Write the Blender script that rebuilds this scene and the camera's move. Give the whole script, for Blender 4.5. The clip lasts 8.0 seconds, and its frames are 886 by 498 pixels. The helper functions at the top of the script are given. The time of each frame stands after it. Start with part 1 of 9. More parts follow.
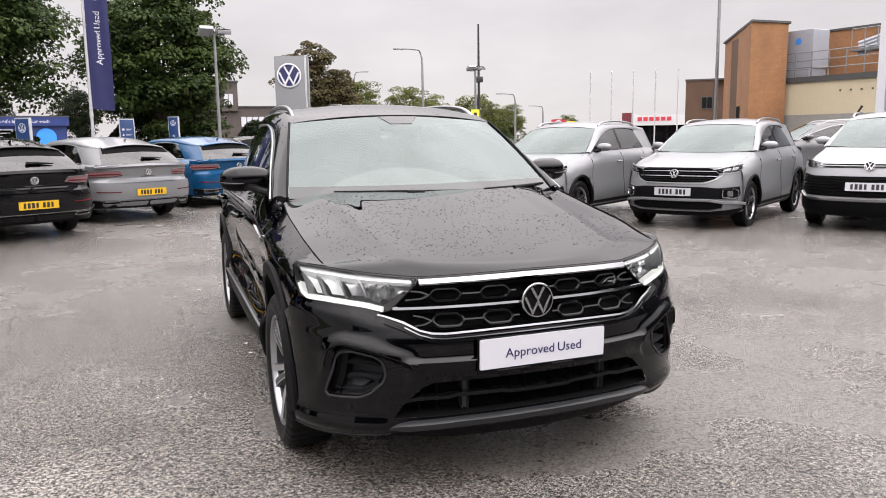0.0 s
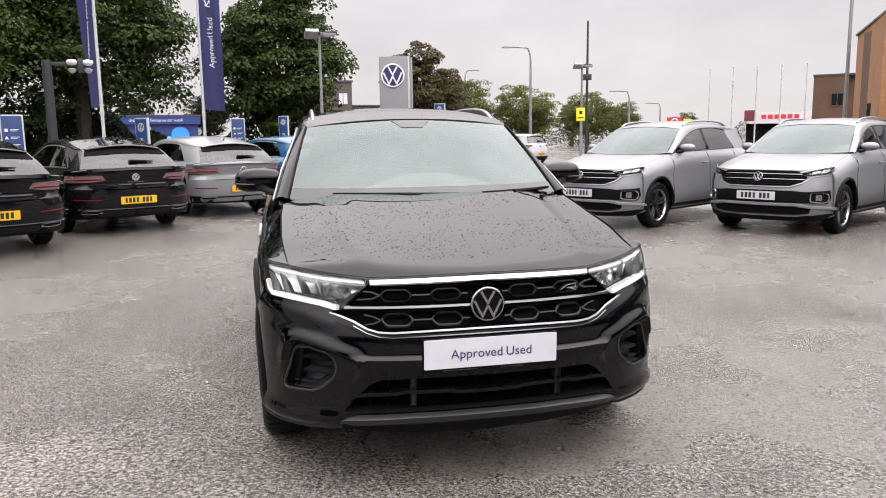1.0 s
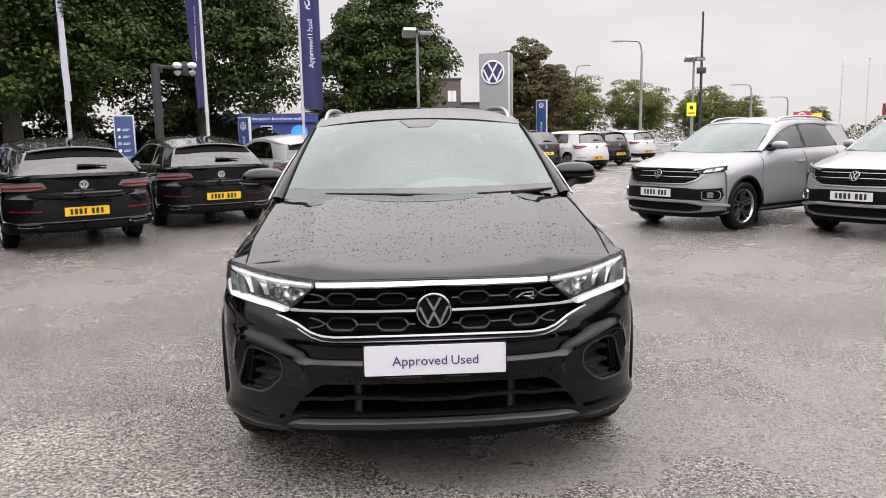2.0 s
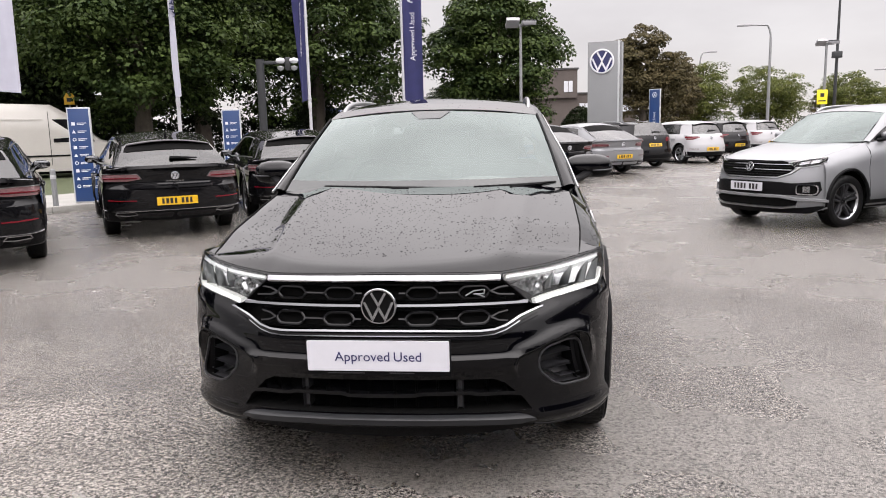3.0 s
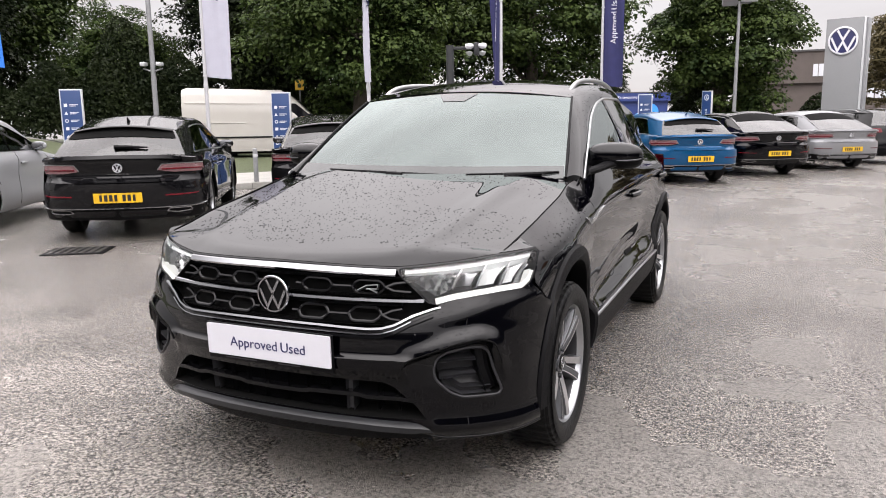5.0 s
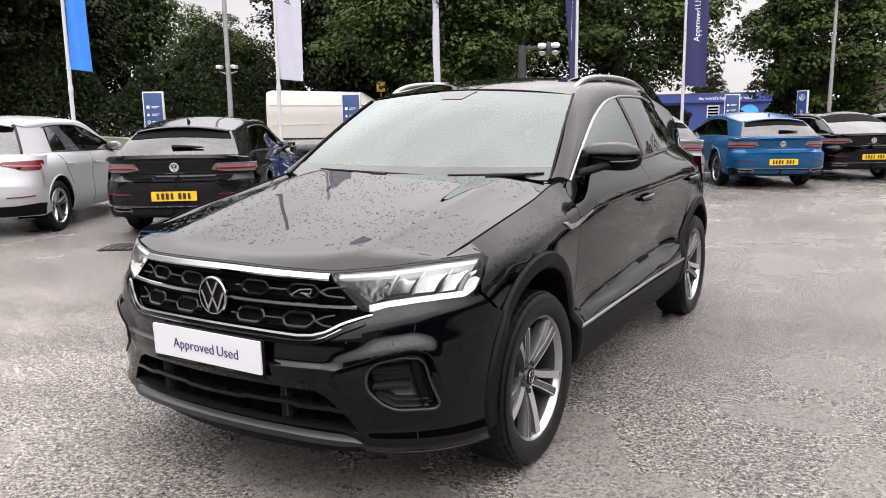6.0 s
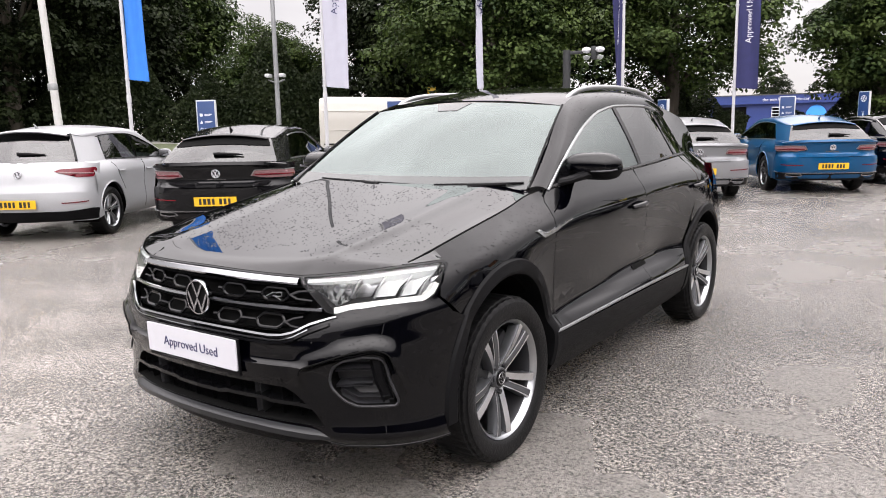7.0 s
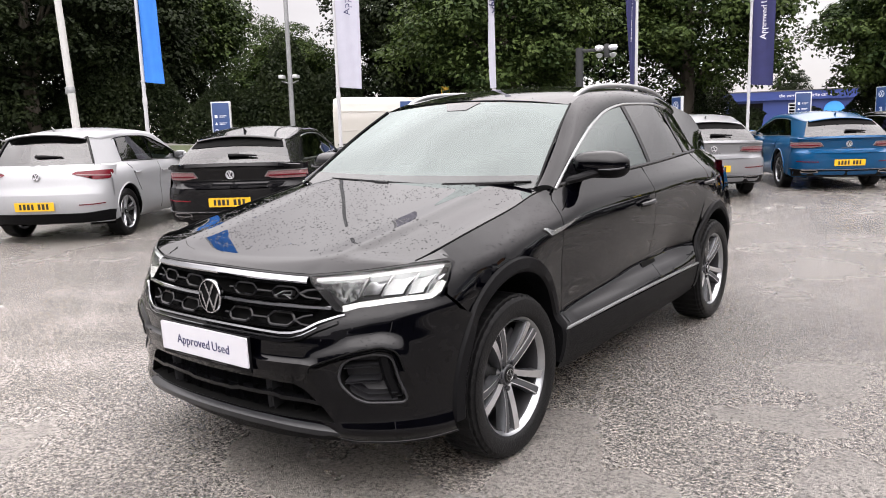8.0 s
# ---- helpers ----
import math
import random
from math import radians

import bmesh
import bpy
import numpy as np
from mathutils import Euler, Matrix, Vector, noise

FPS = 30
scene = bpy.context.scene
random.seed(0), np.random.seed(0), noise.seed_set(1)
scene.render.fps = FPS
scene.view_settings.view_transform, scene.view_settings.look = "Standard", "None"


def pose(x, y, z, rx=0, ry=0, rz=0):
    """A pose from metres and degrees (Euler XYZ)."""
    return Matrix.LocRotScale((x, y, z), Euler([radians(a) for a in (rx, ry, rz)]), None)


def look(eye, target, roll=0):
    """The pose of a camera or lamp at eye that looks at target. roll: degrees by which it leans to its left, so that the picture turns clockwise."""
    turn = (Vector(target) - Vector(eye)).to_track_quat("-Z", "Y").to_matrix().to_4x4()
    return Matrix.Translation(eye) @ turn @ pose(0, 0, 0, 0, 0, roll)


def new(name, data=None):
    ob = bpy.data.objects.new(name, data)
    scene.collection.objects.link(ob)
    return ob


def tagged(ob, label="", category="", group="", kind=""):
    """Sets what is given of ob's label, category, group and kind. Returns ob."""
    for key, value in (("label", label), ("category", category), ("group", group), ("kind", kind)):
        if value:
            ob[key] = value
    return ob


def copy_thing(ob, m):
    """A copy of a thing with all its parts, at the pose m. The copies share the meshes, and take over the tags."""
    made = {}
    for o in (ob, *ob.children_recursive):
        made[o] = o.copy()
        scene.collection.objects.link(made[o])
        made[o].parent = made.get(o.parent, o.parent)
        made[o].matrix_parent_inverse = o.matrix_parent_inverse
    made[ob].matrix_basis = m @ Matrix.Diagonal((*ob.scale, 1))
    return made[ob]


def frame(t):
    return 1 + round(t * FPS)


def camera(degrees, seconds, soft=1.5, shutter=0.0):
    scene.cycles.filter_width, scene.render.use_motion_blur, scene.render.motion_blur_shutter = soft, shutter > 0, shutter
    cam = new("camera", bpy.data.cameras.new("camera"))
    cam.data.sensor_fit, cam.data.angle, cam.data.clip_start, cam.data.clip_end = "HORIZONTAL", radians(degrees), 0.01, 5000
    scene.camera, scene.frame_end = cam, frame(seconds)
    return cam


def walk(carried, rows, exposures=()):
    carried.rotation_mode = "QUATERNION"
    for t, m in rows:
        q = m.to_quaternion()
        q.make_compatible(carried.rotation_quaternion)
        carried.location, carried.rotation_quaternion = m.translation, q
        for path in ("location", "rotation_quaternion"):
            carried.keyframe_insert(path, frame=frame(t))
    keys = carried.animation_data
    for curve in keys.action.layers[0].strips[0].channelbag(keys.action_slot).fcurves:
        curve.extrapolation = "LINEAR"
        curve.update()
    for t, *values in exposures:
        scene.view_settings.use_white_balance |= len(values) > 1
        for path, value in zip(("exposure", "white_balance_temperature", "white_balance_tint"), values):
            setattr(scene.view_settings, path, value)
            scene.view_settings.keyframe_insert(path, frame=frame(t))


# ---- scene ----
cam = camera(61.5, 8.0, soft=1.0)
PATH = [
    (0, (-1.299, -2.395, 1.336), (-0.601, -0.545, 1.039), -0.9),
    (0.5, (-1.036, -2.515, 1.338), (-0.476, -0.618, 1.041), -0.9),
    (1, (-0.737, -2.645, 1.359), (-0.331, -0.71, 1.061), -0.8),
    (2.3, (0.084, -2.64, 1.365), (0.096, -0.663, 1.061), -1.2),
    (2.5, (0.209, -2.641, 1.365), (0.157, -0.665, 1.056), -1.3),
    (3, (0.528, -2.55, 1.353), (0.311, -0.587, 1.036), -1.4),
    (3.5, (0.817, -2.466, 1.34), (0.447, -0.527, 1.017), -1.4),
    (4, (1.146, -2.386, 1.341), (0.62, -0.484, 1.013), -1.2),
    (4.5, (1.356, -2.194, 1.314), (0.689, -0.338, 0.982), -1.1),
    (4.7, (1.441, -2.127, 1.317), (0.719, -0.292, 0.983), -0.9),
    (5.8, (1.915, -1.774, 1.313), (0.937, -0.063, 0.97), -0.9),
    (6, (1.959, -1.683, 1.295), (0.945, 0.008, 0.962), -0.8),
    (6.5, (2.117, -1.608, 1.305), (1.027, 0.036, 0.977), -0.9),
    (7, (2.315, -1.627, 1.326), (1.17, -0.019, 1.005), -1.2),
    (7.5, (2.37, -1.632, 1.332), (1.196, -0.044, 1.014), -1.5),
    (8, (2.358, -1.638, 1.328), (1.18, -0.053, 1.006), -1.7),
]
walk(cam, [(t, look(eye, target, roll)) for t, eye, target, roll in PATH], [(0, 0.0), (3, 0.0), (4.5, 0.08), (6, 0.22), (8, 0.28)])

# ---------------------------------------------------------------- overcast sky and a wide, weak sun
world = bpy.data.worlds.new("overcast_sky")
scene.world = world
world.use_nodes = True
wn, wl = world.node_tree.nodes, world.node_tree.links
wn.clear()
w_out = wn.new("ShaderNodeOutputWorld")
w_bg = wn.new("ShaderNodeBackground")
w_sky = wn.new("ShaderNodeTexSky")
w_sky.sky_type, w_sky.sun_disc = "NISHITA", False
w_sky.sun_elevation, w_sky.sun_rotation = radians(48), radians(150)
w_co = wn.new("ShaderNodeTexCoord")
w_map = wn.new("ShaderNodeMapping")
w_map.inputs["Scale"].default_value = (1.0, 1.0, 2.6)
w_noise = wn.new("ShaderNodeTexNoise")
w_noise.inputs["Scale"].default_value, w_noise.inputs["Detail"].default_value, w_noise.inputs["Roughness"].default_value = 2.3, 6, 0.55
w_ramp = wn.new("ShaderNodeValToRGB")
w_ramp.color_ramp.elements[0].position, w_ramp.color_ramp.elements[0].color = 0.32, (0.87, 0.81, 0.825, 1)
w_ramp.color_ramp.elements[1].position, w_ramp.color_ramp.elements[1].color = 0.66, (1.11, 1.055, 1.068, 1)
# an overcast sky is about three times as bright overhead as at the horizon
w_sep = wn.new("ShaderNodeSeparateXYZ")
w_up = wn.new("ShaderNodeMapRange")
w_up.interpolation_type = "SMOOTHSTEP"
w_up.inputs["From Min"].default_value, w_up.inputs["From Max"].default_value = 0.14, 0.74
w_up.inputs["To Min"].default_value, w_up.inputs["To Max"].default_value = 8.6, 41.0
w_scale = wn.new("ShaderNodeVectorMath")
w_scale.operation = "SCALE"
wl.new(w_co.outputs["Generated"], w_sep.inputs[0])
wl.new(w_sep.outputs["Z"], w_up.inputs["Value"])
wl.new(w_ramp.outputs["Color"], w_scale.inputs[0])
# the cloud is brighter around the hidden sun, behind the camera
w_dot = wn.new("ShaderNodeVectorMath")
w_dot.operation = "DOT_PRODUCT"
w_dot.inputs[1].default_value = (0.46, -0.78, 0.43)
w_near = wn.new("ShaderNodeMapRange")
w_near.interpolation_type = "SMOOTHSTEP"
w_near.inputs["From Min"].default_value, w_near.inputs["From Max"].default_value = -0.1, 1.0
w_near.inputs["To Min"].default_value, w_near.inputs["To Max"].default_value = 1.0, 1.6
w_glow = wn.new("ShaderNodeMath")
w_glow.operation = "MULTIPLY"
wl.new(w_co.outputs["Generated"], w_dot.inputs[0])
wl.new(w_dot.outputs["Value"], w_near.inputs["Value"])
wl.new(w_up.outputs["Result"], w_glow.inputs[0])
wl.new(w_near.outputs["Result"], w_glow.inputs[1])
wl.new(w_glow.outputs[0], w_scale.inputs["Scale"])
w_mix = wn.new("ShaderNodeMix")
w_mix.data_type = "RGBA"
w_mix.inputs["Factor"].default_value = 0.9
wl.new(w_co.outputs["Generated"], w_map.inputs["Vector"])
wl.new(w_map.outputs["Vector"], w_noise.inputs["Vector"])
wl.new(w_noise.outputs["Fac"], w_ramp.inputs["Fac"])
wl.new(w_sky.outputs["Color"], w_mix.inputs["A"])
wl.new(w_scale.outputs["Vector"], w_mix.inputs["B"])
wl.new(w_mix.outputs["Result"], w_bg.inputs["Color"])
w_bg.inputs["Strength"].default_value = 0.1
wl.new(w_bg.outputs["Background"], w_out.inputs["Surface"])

sun = new("sun", bpy.data.lights.new("sun", "SUN"))
sun.data.energy, sun.data.angle, sun.data.color = 0.9, radians(75), (1.0, 0.96, 0.92)
sun.matrix_world = look((0, 0, 30), (-8, 14, 0))
scene.view_settings.exposure = 0.0

# ---------------------------------------------------------------- geometry helpers
from mathutils.geometry import delaunay_2d_cdt


def spline(knots):
    """A smooth, not overshooting curve through (t, value) knots, straight beyond its ends."""
    T = np.array([k[0] for k in knots], float)
    V = np.array([k[1] for k in knots], float)
    d = np.diff(V) / np.diff(T)
    m = np.empty(len(T))
    m[0], m[-1] = d[0], d[-1]
    for i in range(1, len(T) - 1):
        a, b = d[i - 1], d[i]
        m[i] = 0 if a * b <= 0 else 2 * a * b / (a + b)

    def value(t):
        t = float(t)
        if t <= T[0]:
            return V[0] + m[0] * (t - T[0])
        if t >= T[-1]:
            return V[-1] + m[-1] * (t - T[-1])
        i = int(np.searchsorted(T, t)) - 1
        h = T[i + 1] - T[i]
        s = (t - T[i]) / h
        return ((1 + 2 * s) * (1 - s) ** 2 * V[i] + s * (1 - s) ** 2 * h * m[i]
                + s * s * (3 - 2 * s) * V[i + 1] + s * s * (s - 1) * h * m[i + 1])
    return value


class Fascia:
    """The front (or rear) skin of a car: a plan curve swept over a height profile. s runs along the curve from the middle."""

    way = 1                 # the flank goes on backwards from a front skin

    def __init__(self, plan, profile, shrink=((0, 1), (2, 1))):
        ts = np.linspace(0, 1, len(plan))
        fx, fy = spline(list(zip(ts, [p[0] for p in plan]))), spline(list(zip(ts, [p[1] for p in plan])))
        u = np.linspace(0, 1, 400)
        self.x, self.y = np.array([fx(t) for t in u]), np.array([fy(t) for t in u])
        self.s = np.concatenate([[0], np.cumsum(np.hypot(np.diff(self.x), np.diff(self.y)))])
        self.profile, self.shrink = spline(profile), spline(shrink)

    def s_of(self, x):
        return math.copysign(float(np.interp(abs(x), self.x, self.s)), x)

    def at(self, s, z, out=0.0):
        a = abs(s)
        k = self.shrink(z)
        x, y = float(np.interp(a, self.s, self.x)), float(np.interp(a, self.s, self.y))
        if a > self.s[-1]:
            y += self.way * (a - self.s[-1])
        e = 0.004
        dx = float(np.interp(a + e, self.s, self.x) - np.interp(max(a - e, 0), self.s, self.x))
        dy = float(np.interp(a + e, self.s, self.y) - np.interp(max(a - e, 0), self.s, self.y))
        if a > self.s[-1] - e:
            dx, dy = 0.0, float(self.way)
        n = math.hypot(dx, dy) or 1
        slope = (self.profile(z + e) - self.profile(z - e)) / (2 * e)
        nz = slope / math.hypot(1, slope)
        nh = 1 / math.hypot(1, slope)
        px = x * k + out * nh * dy / n
        py = y + self.profile(z) - out * nh * dx / n
        return Vector((math.copysign(px, s) if s else 0.0, py, z + out * nz))

# ---------------------------------------------------------------- meshes, parts, materials


def part(name, verts, faces, mat, parent=None, label="", smooth=35.0):
    """One mesh object, under a thing or a part of it."""
    me = bpy.data.meshes.new(name)
    me.from_pydata([tuple(v) for v in verts], [], [tuple(f) for f in faces])
    me.materials.append(mat)
    if smooth:
        me.polygons.foreach_set("use_smooth", [True] * len(me.polygons))
        me.set_sharp_from_angle(angle=radians(smooth))
    ob = new(name, me)
    if parent is not None:
        ob.parent = parent
    if label:
        ob["label"] = label
    return ob


def thing(name, label, category, group="", kind=""):
    return tagged(new(name), label, category, group, kind)


def join(*pieces):
    """Several (verts, faces) as one."""
    V, F = [], []
    for v, f in pieces:
        n = len(V)
        V += list(v)
        F += [tuple(i + n for i in q) for q in f]
    return V, F


def moved(piece, m):
    return [m @ Vector(v) for v in piece[0]], piece[1]


def flipped(piece):
    """The mirror image across the car's middle."""
    return [(-v[0], v[1], v[2]) for v in piece[0]], [tuple(reversed(f)) for f in piece[1]]


def grid(fn, us, vs, wrap=False):
    V = [fn(u, v) for u in us for v in vs]
    n, m = len(us), len(vs)
    F = []
    for i in range(n if wrap else n - 1):
        for j in range(m - 1):
            a, b = i * m + j, ((i + 1) % n) * m + j
            F.append((a, b, b + 1, a + 1))
    return V, F


def box(cx, cy, cz, sx, sy, sz, bevel=0.0):
    """A box given by its middle and size, with one-step bevelled edges."""
    bm = bmesh.new()
    bmesh.ops.create_cube(bm, size=1, matrix=Matrix.Translation((cx, cy, cz)) @ Matrix.Diagonal((sx, sy, sz, 1)))
    if bevel:
        bmesh.ops.bevel(bm, geom=bm.edges[:], offset=bevel, segments=2, affect="EDGES", profile=0.6)
    return taken(bm)


def taken(bm):
    bm.verts.index_update()
    out = [v.co.copy() for v in bm.verts], [tuple(v.index for v in f.verts) for f in bm.faces]
    bm.free()
    return out


def tube(path, r, n=10, closed=False, caps=True, flat=1.0):
    """A round bar along a path of points; r a number or one per point."""
    P = [Vector(p) for p in path]
    k = len(P)
    R = r if isinstance(r, (list, tuple)) else [r] * k
    V, F = [], []
    ref = None
    for i, p in enumerate(P):
        a = P[(i - 1) % k] if closed or i else p
        b = P[(i + 1) % k] if closed or i < k - 1 else p
        t = (b - a).normalized()
        if ref is None:
            ref = Vector((0, 0, 1)) if abs(t.z) < 0.9 else Vector((1, 0, 0))
        side = t.cross(ref).normalized()
        ref = side.cross(t).normalized()
        for j in range(n):
            w = 2 * math.pi * j / n
            V.append(p + R[i] * (math.cos(w) * side + flat * math.sin(w) * ref))
    for i in range(k if closed else k - 1):
        for j in range(n):
            a, b = i * n + j, ((i + 1) % k) * n + j
            c = (j + 1) % n
            F.append((a, a - j + c, b - j + c, b))
    if caps and not closed:
        F.append(tuple(range(n - 1, -1, -1)))
        F.append(tuple(range((k - 1) * n, k * n)))
    return V, F


def lathe(profile, n=48, axis="x"):
    """A turned body; profile of (along, radius)."""
    V, F = [], []
    m = len(profile)
    for i in range(n):
        w = 2 * math.pi * i / n
        c, s = math.cos(w), math.sin(w)
        for a, r in profile:
            V.append((a, r * c, r * s) if axis == "x" else (r * c, r * s, a))
    for i in range(n):
        for j in range(m - 1):
            a, b = i * m + j, ((i + 1) % n) * m + j
            F.append((a, a + 1, b + 1, b) if axis == "x" else (a, b, b + 1, a + 1))
    return V, F


def rounded(poly, r=0.01, n=4):
    """A polygon with rounded corners."""
    out = []
    k = len(poly)
    for i in range(k):
        p, a, b = (Vector(poly[j % k]).to_2d() for j in (i, i - 1, i + 1))
        da, db = (a - p), (b - p)
        e = min(r, da.length * 0.45, db.length * 0.45)
        A, B = p + da.normalized() * e, p + db.normalized() * e
        for j in range(n + 1):
            t = j / n
            out.append(tuple((1 - t) ** 2 * A + 2 * t * (1 - t) * p + t * t * B))
    return out


def along(poly, step, closed=True):
    """The points of a line at even small steps, its corners kept."""
    out = []
    k = len(poly)
    for i in range(k if closed else k - 1):
        a, b = poly[i], poly[(i + 1) % k]
        n = max(1, math.ceil(math.dist(a, b) / step))
        out += [(a[0] + (b[0] - a[0]) * j / n, a[1] + (b[1] - a[1]) * j / n) for j in range(n)]
    if not closed:
        out.append(tuple(poly[-1]))
    return out


def inside(p, poly):
    x, y = p
    hit = False
    j = len(poly) - 1
    for i in range(len(poly)):
        xi, yi = poly[i]
        xj, yj = poly[j]
        if (yi > y) != (yj > y) and x < (xj - xi) * (y - yi) / (yj - yi) + xi:
            hit = not hit
        j = i
    return hit


def edge_distance(p, poly):
    P = np.array(poly, float)
    Q = np.roll(P, -1, axis=0)
    d = Q - P
    L = np.maximum((d * d).sum(1), 1e-12)
    t = np.clip(((np.array(p) - P) * d).sum(1) / L, 0, 1)
    e = P + d * t[:, None] - np.array(p)
    return float(np.sqrt((e * e).sum(1).min()))


def inset(poly, d):
    """The polygon drawn in by d (mitred)."""
    k = len(poly)
    area = sum(poly[i][0] * poly[(i + 1) % k][1] - poly[(i + 1) % k][0] * poly[i][1] for i in range(k))
    sg = 1 if area > 0 else -1
    out = []
    for i in range(k):
        p, a, b = (Vector(poly[j % k]).to_2d() for j in (i, i - 1, i + 1))
        n1 = Vector((-(p - a).y, (p - a).x)) * sg
        n2 = Vector((-(b - p).y, (b - p).x)) * sg
        n1 = n1.normalized() if n1.length > 1e-9 else n1
        n2 = n2.normalized() if n2.length > 1e-9 else n2
        m = n1 + n2
        m = m.normalized() if m.length > 1e-6 else n1
        c = max(0.4, m.dot(n1))
        out.append(tuple(p + m * d / c))
    return out


def skin(outline, fn, holes=(), lines=(), step=0.03, fine=None, flip=False):
    """A sheet over a flat outline, with holes and lines kept exactly, carried into space by fn(a, b)."""
    fine = fine or step
    pts, edges = [], []

    def chain(poly, closed=True):
        q = along(poly, fine, closed)
        n0 = len(pts)
        pts.extend(q)
        edges.extend((n0 + i, n0 + (i + 1) % len(q)) for i in range(len(q) if closed else len(q) - 1))
    chain(outline)
    for h in holes:
        chain(h)
    for ln in lines:
        chain(ln, ln[0] == ln[-1])
    B = np.array(pts)
    x0, y0 = B.min(0)
    x1, y1 = B.max(0)
    row = 0
    y = y0 + step * 0.5
    while y < y1:
        x = x0 + step * (0.25 + 0.5 * (row % 2))
        while x < x1:
            if ((B - (x, y)) ** 2).sum(1).min() > (0.55 * fine) ** 2 and inside((x, y), outline):
                pts.append((x, y))
            x += step
        y += step * 0.87
        row += 1
    vs, _, fs, _, _, _ = delaunay_2d_cdt([Vector(p) for p in pts], edges, [], 0, 1e-5, False)
    F = []
    for f in fs:
        c = sum((vs[i] for i in f), Vector((0, 0))) / len(f)
        if inside(c, outline) and not any(inside(c, h) for h in holes):
            F.append(tuple(reversed(f)) if flip else tuple(f))
    used = sorted({i for f in F for i in f})
    at = {i: n for n, i in enumerate(used)}
    return [fn(vs[i][0], vs[i][1]) for i in used], [tuple(at[i] for i in f) for f in F]


def slab(poly, place, depth):
    """A plate cut to a flat outline: place(a, b, d) gives the point d behind the face."""
    n = len(poly)
    V = [place(a, b, 0.0) for a, b in poly] + [place(a, b, depth) for a, b in poly]
    F = [tuple(range(n)), tuple(range(2 * n - 1, n - 1, -1))]
    F += [(i, n + i, n + (i + 1) % n, (i + 1) % n) for i in range(n)]
    return V, F


def lettering(words, size, mat, parent, m, depth=0.001):
    """Writing, each word a part of its own."""
    made = [text("lettering", w, size, mat, parent, m, depth, "LEFT") for w in words.split()]
    wide = [max(v.co.x for v in o.data.vertices) for o in made]
    x = -(sum(wide) + 0.26 * size * (len(made) - 1)) / 2
    for o, w in zip(made, wide):
        o.matrix_basis = m @ Matrix.Translation((x, 0, 0))
        x += w + 0.26 * size
    return made


def text(name, words, size, mat, parent, m, depth=0.001, align="CENTER"):
    cu = bpy.data.curves.new(name, "FONT")
    cu.body, cu.size, cu.extrude, cu.align_x, cu.align_y = words, size, depth, align, "CENTER"
    cu.resolution_u = 3
    ob = bpy.data.objects.new(name, cu)
    scene.collection.objects.link(ob)
    me = bpy.data.meshes.new_from_object(ob.evaluated_get(bpy.context.evaluated_depsgraph_get()))
    bpy.data.objects.remove(ob)
    me.materials.clear()
    me.materials.append(mat)
    out = new(name, me)
    out.parent = parent
    out.matrix_basis = m
    return out


